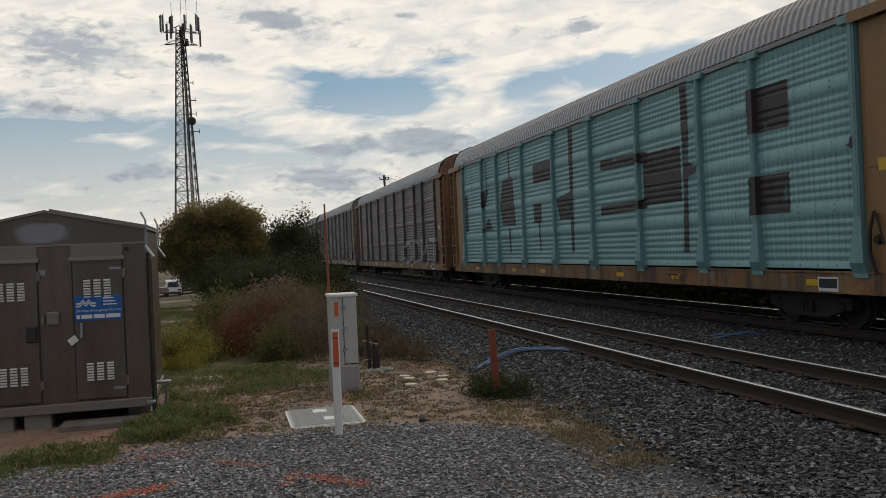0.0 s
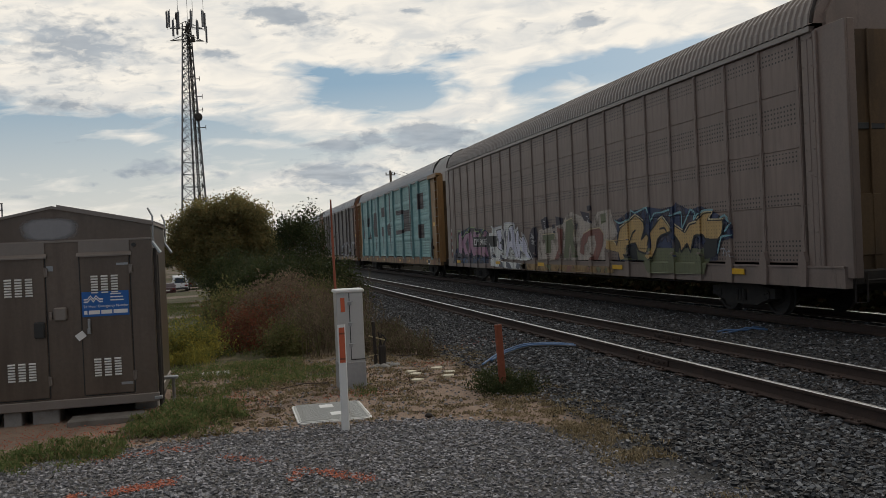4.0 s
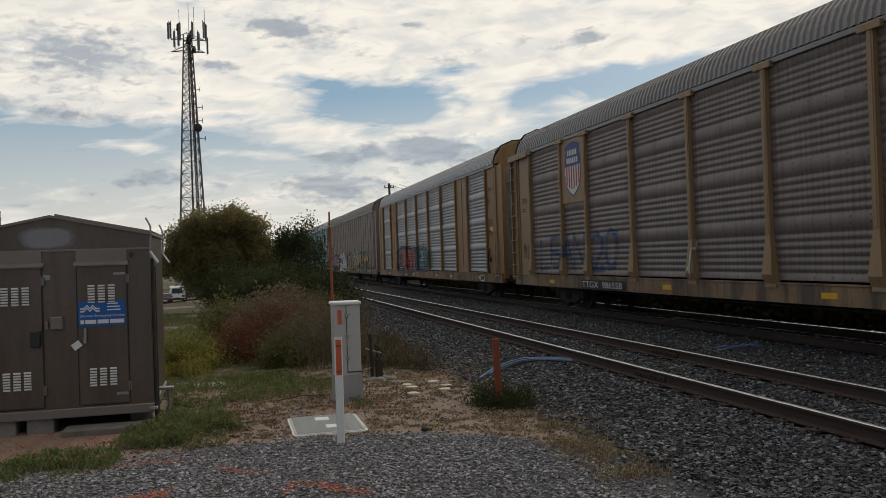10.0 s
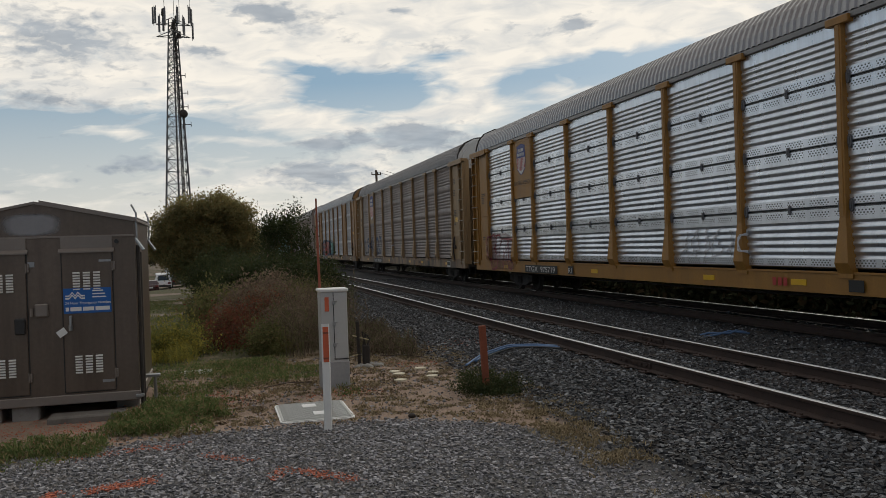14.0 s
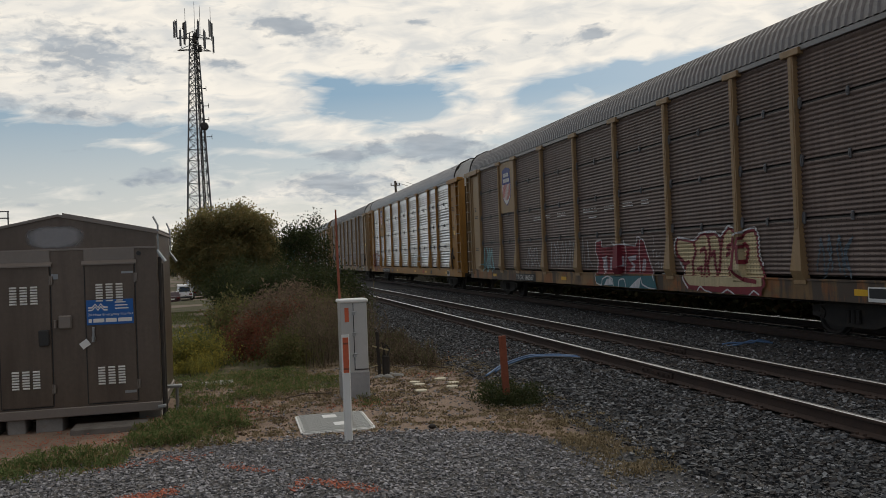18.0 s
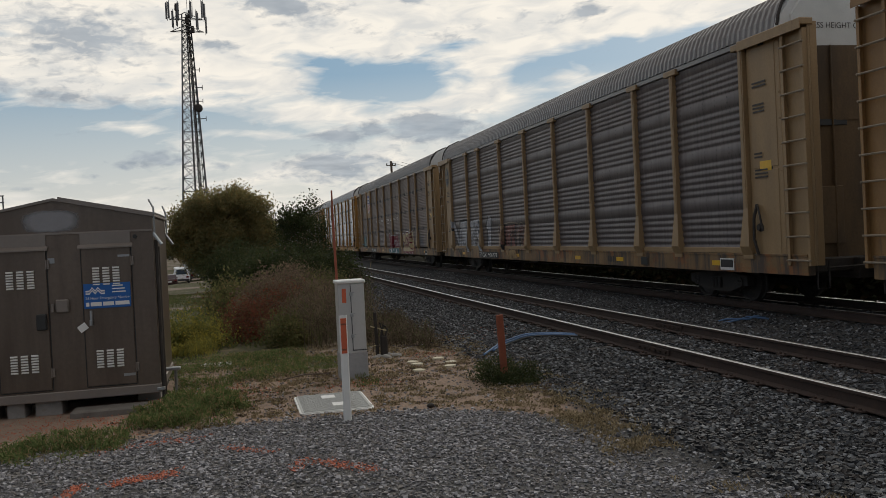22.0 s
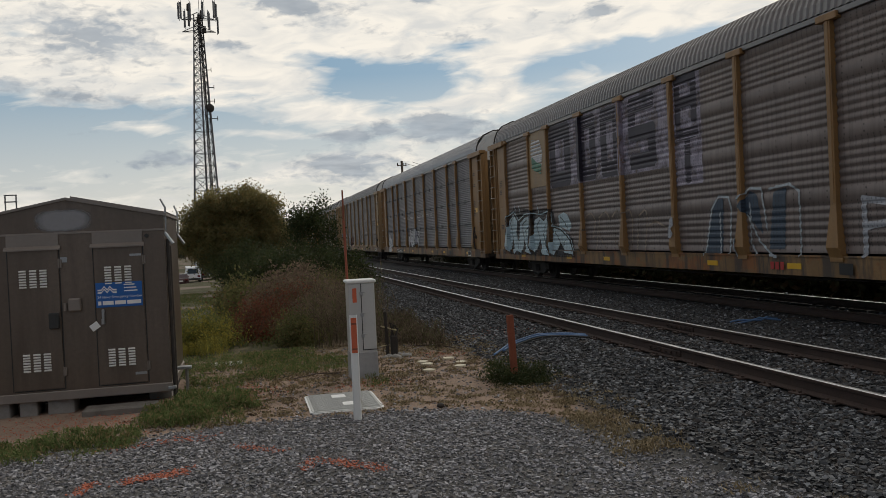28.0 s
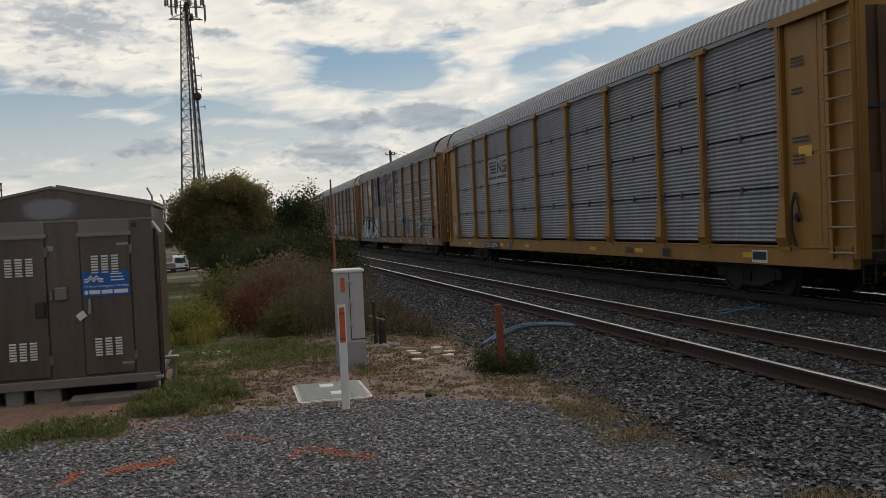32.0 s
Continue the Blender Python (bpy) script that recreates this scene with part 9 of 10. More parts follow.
fill(-2, [[(7.12, 2.16), (7.31, 2.25), (7.49, 2.17), (7.62, 2), (7.47, 1.92), (7.2, 2.01)], [(6.81, 1.73), (7.06, 1.78), (7.3, 1.66), (7.29, 1.49), (6.86, 1.46)], [(7.86, 2.15), (8.55, 2.47), (8.58, 2.16), (8.85, 2.22), (9.08, 2.21), (9.29, 1.98), (9.19, 1.59), (8.87, 1.43), (9.08, 1.06), (8.68, 1.3), (8.34, 1.02), (8.22, 1.32), (7.78, 1.04), (8.02, 1.6), (7.83, 1.74), (8.09, 1.81)], [(9.11, 2.3), (9.29, 2.4), (9.44, 2.36), (9.49, 2.1), (9.4, 1.43), (9.2, 1.39), (9.13, 1.85)]], G_RED, 2, label="fat red spray letters with dark outline")
fill(-2, [[(9.56, 2.36), (9.78, 2.45), (9.98, 2.24), (10.18, 2.43), (10.34, 2.2), (10.58, 2.38), (10.74, 2.33), (10.73, 2.16), (10.5, 1.97), (10.78, 1.57), (10.62, 1.11), (10.43, 0.84), (10.27, 1.08), (10.07, 1.48), (10, 1.81), (9.93, 1.45), (9.66, 1.33), (9.48, 1.46)], [(10.91, 2.29), (11.09, 2.38), (11.27, 2.39), (11.45, 2.34), (11.58, 2.19), (11.66, 1.89), (11.63, 1.45), (11.44, 1.25), (11.16, 1.21), (10.96, 1.38), (10.85, 1.91)], [(11.86, 2.01), (12.08, 2.08), (12.22, 1.95), (12.21, 1.73), (12.06, 1.65), (11.92, 1.8)], [(11.9, 1.5), (12.13, 1.54), (12.22, 1.34), (12.17, 1.11), (11.95, 1.04), (11.85, 1.22)], [(9.19, 1.19), (9.49, 1.27), (10.01, 1.23), (9.99, 1.02), (9.17, 0.98)]], G_RED, 2.4, label="fat red spray letters with dark outline")
lines(-2, [[(7.12, 2.16), (7.31, 2.25), (7.49, 2.17), (7.62, 2), (7.47, 1.92), (7.2, 2.01), (7.12, 2.16)], [(6.81, 1.73), (7.06, 1.78), (7.3, 1.66), (7.29, 1.49), (6.86, 1.46), (6.81, 1.73)]], 0.045, G_BLACK, 4)
lines(-2, [[(7.86, 2.15), (8.55, 2.47), (8.58, 2.16), (8.85, 2.22), (9.08, 2.21), (9.29, 1.98), (9.19, 1.59), (8.87, 1.43), (9.08, 1.06), (8.68, 1.3), (8.34, 1.02), (8.22, 1.32), (7.78, 1.04), (8.02, 1.6), (7.83, 1.74), (8.09, 1.81), (7.86, 2.15)], [(9.11, 2.3), (9.29, 2.4), (9.44, 2.36), (9.49, 2.1), (9.4, 1.43), (9.2, 1.39), (9.13, 1.85), (9.11, 2.3)], [(9.56, 2.36), (9.78, 2.45), (9.98, 2.24), (10.18, 2.43), (10.34, 2.2), (10.58, 2.38), (10.74, 2.33), (10.73, 2.16), (10.5, 1.97), (10.78, 1.57), (10.62, 1.11), (10.43, 0.84), (10.27, 1.08), (10.07, 1.48), (10, 1.81), (9.93, 1.45), (9.66, 1.33), (9.48, 1.46), (9.56, 2.36)]], 0.045, G_BLACK, 4.4)
lines(-2, [[(10.91, 2.29), (11.09, 2.38), (11.27, 2.39), (11.45, 2.34), (11.58, 2.19), (11.66, 1.89), (11.63, 1.45), (11.44, 1.25), (11.16, 1.21), (10.96, 1.38), (10.85, 1.91)], [(11.86, 2.01), (12.08, 2.08), (12.22, 1.95), (12.21, 1.73), (12.06, 1.65), (11.92, 1.8)], [(11.9, 1.5), (12.13, 1.54), (12.22, 1.34), (12.17, 1.11), (11.95, 1.04), (11.85, 1.22)], [(9.19, 1.19), (9.49, 1.27), (10.01, 1.23), (9.99, 1.02), (9.17, 0.98)], [(11.2, 2.21), (11.23, 1.8), (11.19, 1.36)], [(8.46, 2), (8.49, 1.59)], [(10.09, 1.83), (10.19, 1.58)]], 0.045, G_BLACK, 4)
lines(-2, [[(7.97, 2.13), (8.52, 2.42)], [(9.65, 2.3), (9.8, 2.4), (9.95, 2.19)], [(11, 2.26), (11.25, 2.36), (11.48, 2.27)], [(11.61, 1.8), (11.59, 1.45), (11.4, 1.29)], [(10.65, 1.5), (10.54, 1.16)]], 0.02, G_PINK, 5)
fill(-2, [[(12.76, 2.07), (13, 2.17), (13.58, 2.25), (13.79, 2.19), (13.76, 1.54), (12.75, 1.6), (12.83, 1.82)]], G_TEAL, 2, label="turquoise half of a horned skull in spray paint")
fill(-2, [[(13.79, 2.19), (14.2, 2.22), (14.59, 2.1), (14.76, 1.99), (14.65, 1.78), (14.67, 1.6), (13.76, 1.54)]], G_GREEN, 2, label="green half of a horned skull in spray paint")
fill(-2, [[(12.76, 2.1), (12.59, 2.2), (12.5, 2.37), (12.77, 2.51), (12.72, 2.36), (12.85, 2.2)], [(13.67, 2.17), (13.71, 2.36), (13.81, 2.6), (13.89, 2.35), (13.85, 2.14)], [(12.78, 1.6), (12.94, 1.59), (12.88, 1.27), (12.81, 1.23)], [(12.97, 1.59), (13.12, 1.59), (13.06, 1.2), (12.99, 1.17)], [(13.15, 1.59), (13.29, 1.59), (13.24, 1.13), (13.18, 1.23)], [(13.33, 1.59), (13.47, 1.59), (13.42, 1.28), (13.35, 1.17)], [(13.5, 1.59), (13.64, 1.59), (13.59, 1.21), (13.53, 1.24)], [(13.67, 1.59), (13.81, 1.58), (13.75, 1.14), (13.69, 1.18)]], G_TEAL, 2)
fill(-2, [[(14.59, 2.11), (14.75, 2.22), (14.74, 2.43), (14.94, 2.29), (14.91, 2.14), (14.72, 2.02)], [(13.83, 1.57), (13.97, 1.57), (13.92, 1.3), (13.86, 1.22)], [(14.01, 1.57), (14.14, 1.57), (14.1, 1.22), (14.04, 1.27)], [(14.18, 1.57), (14.31, 1.57), (14.27, 1.3), (14.22, 1.32)], [(14.35, 1.57), (14.48, 1.57), (14.43, 1.23), (14.38, 1.23)], [(14.52, 1.57), (14.64, 1.56), (14.6, 1.3), (14.55, 1.28)]], G_GREEN, 2)
fill(-2, [[(12.94, 1.99), (13.16, 2.02), (13.23, 1.84), (13.11, 1.72), (12.93, 1.76)], [(14.25, 1.96), (14.5, 1.99), (14.54, 1.78), (14.28, 1.76)], [(13.66, 2.03), (13.9, 2.03), (13.96, 1.92), (13.78, 1.87), (13.64, 1.94)], [(13.62, 1.79), (13.89, 1.79), (13.94, 1.64), (13.64, 1.65)]], G_BLACK, 4)
lines(-2, [[(12.62, 1.99), (12.76, 2.07), (13, 2.17), (13.58, 2.25), (13.79, 2.19), (14.2, 2.22), (14.59, 2.1), (14.76, 1.99), (14.65, 1.78), (14.67, 1.6), (13.76, 1.54), (12.75, 1.6), (12.83, 1.82), (12.76, 2.07)], [(12.76, 2.1), (12.59, 2.2), (12.5, 2.37), (12.77, 2.51), (12.72, 2.36), (12.85, 2.2)], [(13.67, 2.17), (13.71, 2.36), (13.81, 2.6), (13.89, 2.35), (13.85, 2.14)], [(14.59, 2.11), (14.75, 2.22), (14.74, 2.43), (14.94, 2.29), (14.91, 2.14), (14.72, 2.02)]], 0.045, G_BLACK, 4)
lines(-2, [[(12.77, 1.59), (12.76, 1.23)], [(12.95, 1.58), (12.94, 1.13)], [(13.15, 1.58), (13.14, 1.04)], [(13.33, 1.58), (13.32, 1.23)], [(13.5, 1.58), (13.49, 1.14)], [(13.67, 1.58), (13.67, 1.05)], [(13.85, 1.57), (13.85, 1.24)], [(14.01, 1.57), (14, 1.15)], [(14.17, 1.57), (14.16, 1.06)], [(14.34, 1.57), (14.34, 1.24)], [(14.49, 1.57), (14.49, 1.16)], [(14.64, 1.56), (14.63, 1.07)], [(13.79, 2.17), (13.78, 2.6), (13.82, 2.74)]], 0.035, G_BLACK, 5)
fill(-2, [[(15.19, 2.27), (15.84, 2.3), (15.79, 1.26), (15.14, 1.16)]], G_GREENHAZE, 1)
# dark car: maroon letters over turquoise, cream letters with dark red line work
fill(-5, [[(13.66, 1.98), (14.05, 2.02), (14.04, 1.85), (14.89, 1.86), (15.42, 1.89), (16.16, 1.83), (16.31, 1.93), (16.45, 2.03), (16.68, 1.92), (16.8, 1.67), (17.16, 1.1), (13.68, 1.04), (13.78, 1.49), (13.61, 1.71)]], G_DKRED, 1, label="maroon spray letters with white outline")
fill(-5, [[(14.02, 1.55), (14.37, 1.57), (14.37, 1.17), (14.16, 1.11), (14.12, 1.39)], [(14.59, 1.54), (14.92, 1.57), (14.84, 1.2), (14.56, 1.17)], [(15.29, 1.57), (15.45, 1.57), (15.48, 1.29), (15.32, 1.26)], [(15.65, 1.54), (16.19, 1.59), (16.18, 1.45), (15.84, 1.42), (16.13, 1.34), (16.07, 1.14), (15.72, 1.13), (15.98, 1.29)], [(16.6, 1.5), (16.76, 1.45), (16.67, 1.15), (16.49, 1.12), (16.52, 1.29)]], G_LAV2, 2)
lines(-5, [[(13.68, 1.04), (13.78, 1.49), (13.61, 1.71), (13.66, 2), (14.05, 2.03), (14.07, 1.84), (14.89, 1.87), (15.42, 1.89), (16.16, 1.83), (16.29, 2.06), (16.45, 2.04), (16.68, 1.93), (16.8, 1.67), (17.16, 1.1)], [(14.73, 1.94), (14.89, 1.86), (15.03, 1.56), (14.94, 1.09)], [(15.47, 1.98), (15.61, 1.68), (15.52, 1.1)], [(16.45, 2.03), (16.38, 1.67), (16.4, 1.12)], [(14.37, 1.57), (14.12, 1.28), (14.33, 1.08)]], 0.04, G_WHITE, 4)
fill(-5, [[(13.62, 1.01), (17.24, 1.05), (17.37, 0.71), (16.09, 0.7), (13.96, 0.72), (13.67, 0.83)]], G_TEALDK, 1, label="turquoise base of the spray piece")
fill(-5, [[(15.84, 0.7), (16.34, 0.96), (16.53, 0.99), (16.42, 0.71)], [(14.25, 0.74), (14.44, 0.92), (14.72, 0.95), (14.87, 0.75)]], G_WHITE, 2)
lines(-5, [[(13.65, 0.99), (13.73, 0.79), (14.08, 0.74), (14.15, 0.91), (14.5, 1), (14.82, 0.93), (14.87, 0.74)], [(15.18, 0.72), (15.25, 0.91), (15.56, 0.94), (15.65, 0.71)], [(16.53, 0.99), (16.61, 0.82), (17, 0.73), (17.3, 0.72)], [(17.16, 1.08), (17.23, 0.94)]], 0.04, G_WHITE, 3)
fill(-5, [[(18.39, 1.96), (19.11, 1.87), (19.37, 2), (19.57, 2.04), (19.7, 1.99), (20.02, 2.02), (20.16, 1.91), (20.24, 1.68), (20.32, 1.97), (20.55, 2.12), (20.73, 2.05), (20.82, 1.89), (20.9, 1.64), (21.02, 1.9), (21.19, 2.02), (21.44, 2.04), (21.55, 1.89), (21.57, 1.52), (21.74, 1.17), (21.72, 0.87), (18.97, 0.83), (18.66, 1.09), (18.69, 1.33), (18.39, 1.54), (18.29, 1.76)]], G_CREAM, 1, label="cream spray letters with dark red line work")
lines(-5, [[(19.09, 1.87), (19.18, 1.64), (19.03, 1.4), (19.05, 1.12)], [(19.39, 1.64), (19.54, 1.71), (19.61, 1.58), (19.52, 1.1)], [(19.73, 1.97), (19.78, 1.63), (19.66, 1.32), (19.72, 1.09)], [(19.84, 1.55), (19.95, 1.63), (19.98, 1.32), (20.06, 1.11)], [(20.18, 1.89), (20.21, 1.63), (20.13, 1.18)], [(20.44, 1.54), (20.56, 1.62), (20.48, 1.72), (20.66, 1.78), (20.86, 1.89)], [(20.54, 1.14), (20.52, 1.28), (20.72, 1.33), (20.85, 1.23)], [(20.87, 1.62), (20.85, 1.19), (21.12, 1.04), (21.53, 1)], [(21.03, 1.46), (21.01, 1.69), (21.13, 1.77), (21.23, 1.67), (21.16, 1.42), (21.05, 1.4)], [(18.39, 1.54), (18.71, 1.36), (18.86, 1.4)], [(19.25, 1.23), (19.4, 1.27), (19.39, 1.14)]], 0.09, G_DKRED, 3)
lines(-5, [[(18.39, 1.96), (19.11, 1.87), (19.37, 2), (19.57, 2.04), (19.7, 1.99), (20.02, 2.02), (20.16, 1.91), (20.24, 1.68), (20.32, 1.97), (20.55, 2.12), (20.73, 2.05), (20.82, 1.89), (20.9, 1.64), (21.02, 1.9), (21.19, 2.02), (21.44, 2.04), (21.55, 1.89), (21.57, 1.52), (21.74, 1.17), (21.72, 0.87), (18.97, 0.83), (18.66, 1.09), (18.69, 1.33), (18.39, 1.54), (18.29, 1.76), (18.39, 1.96)]], 0.07, G_DKRED, 3)
lines(-5, [[(18.24, 1.58), (18.22, 1.84), (18.39, 1.99), (19.11, 1.9), (19.37, 2.04), (19.64, 2.08), (20.02, 2.06), (20.23, 1.95), (20.29, 2.01), (20.55, 2.17), (20.76, 2.1), (20.84, 1.97), (21.19, 2.07), (21.49, 2.1), (21.61, 1.91), (21.62, 1.54), (21.74, 1.33)], [(18.46, 1.4), (18.66, 1.2), (18.69, 0.98), (18.89, 0.8)]], 0.045, G_WHITE, 4)
fill(-5, [[(18.72, 0.84), (21.72, 0.84), (21.72, 0.71), (18.89, 0.76)]], G_DKRED, 2)
lines(-5, [[(19.31, 0.76), (19.44, 0.85), (19.6, 0.77), (19.89, 0.72)], [(20.31, 0.72), (20.52, 0.81), (20.69, 0.75), (20.8, 0.7)], [(21.31, 0.72), (21.47, 0.81), (21.64, 0.74)]], 0.035, G_WHITE, 4)
lines(-5, [[(17.06, 1.67), (17.24, 1.71)], [(17.13, 1.69), (17.14, 1.52)], [(17.32, 1.66), (17.29, 1.52), (17.44, 1.57)], [(17.49, 1.66), (17.48, 1.52)], [(17.21, 1.32), (17.39, 1.4), (17.42, 1.25)], [(17.55, 1.37), (17.54, 1.25), (17.71, 1.35), (17.79, 1.26)], [(17.58, 1.11), (17.82, 1.14)], [(17.17, 2.05), (17.2, 1.83)]], 0.02, G_WHITE, 3)
# dull car: large patchy silver letters, then brick-red ones
fill(-6, [[(1.48, 2.42), (2.09, 2.36), (2.8, 1.54), (3.05, 2), (3.22, 2.31), (4.25, 2.34), (4.25, 1.96), (3.91, 1.38), (3.5, 1.11), (2.82, 1.07), (2.44, 1.54)], [(4.85, 2.28), (5.31, 2.36), (6.23, 2.38), (6.39, 2.23), (6.42, 1.9), (6.08, 1.8), (6.41, 1.5), (6.76, 0.98), (6.37, 1), (5.95, 1.51), (5.64, 1.65), (5.63, 1.24), (5.23, 1.12), (4.81, 1.16)], [(7.22, 1.99), (7.6, 2.44), (7.97, 2.42), (8, 2.26), (7.88, 1.9), (7.74, 1.12), (7.33, 1.09), (7.46, 1.91)], [(4.2, 2.46), (4.5, 2.4), (4.73, 0.95), (4.31, 0.94)]], G_DULLSIL, 2, label="huge patchy silver spray letters with black shading")
fill(-6, [[(3.21, 2.27), (4.19, 2.28), (4.16, 1.99), (3.25, 1.96)], [(5.02, 2.28), (6.27, 2.32), (6.36, 2.08), (5.12, 2.05)], [(7.52, 2.36), (7.94, 2.34), (7.85, 2.05), (7.41, 2.04)], [(2.59, 1.54), (3.87, 1.62), (3.72, 1.38), (2.78, 1.38)]], G_SILHAZE, 4)
lines(-6, [[(1.41, 2.44), (2.37, 1.51), (2.89, 1.04), (3.39, 0.66)], [(2.16, 2.34), (2.87, 1.54)], [(3.12, 2), (3.01, 2.28), (3.22, 2.36), (4.26, 2.4)], [(6.38, 2.34), (6.54, 2.15), (6.51, 1.87), (6.23, 1.77)], [(7.12, 1.98), (7.53, 2.41)], [(7.35, 1.89), (7.26, 1.09)], [(5.74, 1.56), (6.04, 1.37), (6.45, 0.77)], [(7.96, 2.41), (8.04, 2.23), (7.92, 1.85)]], 0.1, G_BLACK, 3)
fill(-6, [[(8.87, 2.04), (9.29, 2.05), (9.22, 1.04), (8.81, 1.13)], [(9.5, 1.98), (11.08, 2.04), (11.03, 1.13), (9.48, 1.07)], [(11.27, 1.83), (11.42, 1.98), (11.65, 2.04), (11.91, 1.88), (11.98, 1.63), (11.94, 1.06), (11.31, 1.05)]], G_BRICKHAZE, 1, label="brick-red spray letters with pale outline")
lines(-6, [[(9.65, 1.98), (9.67, 1.53), (9.62, 1.14)], [(10.44, 1.75), (10.37, 1.12)], [(10.98, 2), (10.91, 1.74), (10.91, 1.33)], [(11.39, 1.05), (11.44, 1.45), (11.59, 1.57)]], 0.16, G_BLACK, 3)
lines(-6, [[(8.79, 2.01), (10.14, 2.11), (11.22, 2.07), (11.31, 2.01)], [(8.87, 2.01), (8.81, 1.71), (8.91, 1.48), (8.81, 1.13)], [(9.34, 1.7), (9.46, 1.36), (9.63, 1.18), (9.76, 1.09)], [(11.33, 1.99), (11.65, 2.09), (11.91, 2), (12.06, 1.8)], [(8.93, 1.77), (9.04, 1.66), (8.95, 1.54)], [(11.56, 1.49), (11.52, 1.35), (11.59, 1.08), (11.66, 1.35), (11.61, 1.51)], [(10.44, 1.82), (10.53, 1.73), (10.46, 1.56)], [(11.09, 1.74), (11.2, 1.65), (11.13, 1.51), (11.28, 1.51), (11.35, 1.71), (11.2, 1.75)]], 0.03, G_EDGE, 4)
fill(-6, [[(9.3, 1.67), (9.49, 1.23), (9.63, 1.16), (9.4, 1.47), (9.41, 1.72)]], G_EDGE, 3)
fill(-6, [[(9.8, 1.1), (10.87, 1.13), (11.29, 0.75), (10.21, 0.74)]], G_OCHRE, 1)
# slate car: white bubble letters, a small eye and a white fingered shape
fill(-7, [[(9.67, 1.5), (9.75, 1.78), (10.07, 1.84), (10.35, 1.66), (10.34, 2.12), (10.62, 2.3), (10.81, 2.18), (11.03, 2.28), (11.21, 2.14), (11.42, 2.29), (11.64, 2.08), (11.78, 2.29), (11.99, 2.31), (12.13, 2.13), (12.28, 2.29), (12.47, 2.21), (12.52, 1.99), (12.44, 1.84), (12.73, 1.8), (12.97, 1.61), (13.08, 1.19), (12.81, 1.14), (12.57, 1.38), (12.34, 1.13), (11.89, 1.21), (11.47, 1.13), (11.18, 1.23), (11.07, 1.1), (10.72, 1.12), (10.33, 1.42), (10.02, 1.1), (9.81, 1.18)]], G_WHITE, 1, label="white bubble spray letters with black outline")
lines(-7, [[(9.67, 1.5), (9.75, 1.78), (10.07, 1.84), (10.35, 1.66), (10.34, 2.12), (10.62, 2.3), (10.81, 2.18), (11.03, 2.28), (11.21, 2.14), (11.42, 2.29), (11.64, 2.08), (11.78, 2.29), (11.99, 2.31), (12.13, 2.13), (12.28, 2.29), (12.47, 2.21), (12.52, 1.99), (12.44, 1.84), (12.73, 1.8), (12.97, 1.61), (13.08, 1.19), (12.81, 1.14), (12.57, 1.38), (12.34, 1.13), (11.89, 1.21), (11.47, 1.13), (11.18, 1.23), (11.07, 1.1), (10.72, 1.12), (10.33, 1.42), (10.02, 1.1), (9.81, 1.18), (9.67, 1.5)]], 0.05, G_BLACK, 3)
lines(-7, [[(10.35, 1.66), (10.47, 1.5)], [(10.81, 2.18), (10.75, 1.79), (10.9, 1.44), (11.18, 1.23)], [(11.21, 2.14), (11.24, 1.83), (11.55, 1.56), (11.47, 1.15)], [(11.64, 2.08), (11.76, 1.76), (11.97, 1.51), (11.89, 1.21)], [(12.13, 2.13), (12.15, 1.88), (12.07, 1.7), (12.37, 1.5), (12.34, 1.13)], [(12.44, 1.84), (12.42, 1.38), (12.57, 1.38)], [(10.9, 2.02), (11.06, 2.04), (11.1, 1.96)], [(11.3, 1.98), (11.49, 1.92)], [(10.83, 1.81), (11.08, 1.75)], [(11.45, 1.51), (11.64, 1.54)]], 0.04, G_BLACK, 3)
lines(-7, [[(12.79, 1.92), (13, 2.06), (13.24, 2.02), (13.39, 1.86), (13.26, 1.75), (12.99, 1.84), (12.79, 1.92)], [(13, 1.97), (13.07, 1.87), (13.2, 1.96)], [(13.19, 1.91), (13.31, 1.91)]], 0.05, G_WHITE, 2)
fill(-7, [[(1.99, 1.58), (2.37, 1.67), (2.24, 1.9), (2.56, 2.01), (2.8, 1.91), (2.88, 1.72), (3.21, 1.64), (3.51, 1.35), (3.52, 1.06), (3.72, 0.78), (2.45, 0.71), (2.44, 1.05), (2.01, 1.31)]], G_WHITE, 1, label="white rounded spray shape")
lines(-7, [[(2.18, 1.43), (2.61, 1.54), (2.75, 1.05)], [(2.9, 1.5), (3.03, 0.98)], [(3.18, 1.42), (3.41, 0.91)], [(2.33, 1.8), (2.64, 1.84)], [(2.44, 1.05), (2.93, 0.95)]], 0.035, G_BLACK, 3)
# weathered car: pale cyan wild-style letters, tan outlined letters
fill(-8, [[(1.13, 0.89), (1.57, 2.35), (2.65, 2.75), (4.61, 2.54), (6.66, 2.54), (7.17, 1.91), (8.44, 1.52), (8.74, 0.87)]], G_BLACKHAZE, 0)
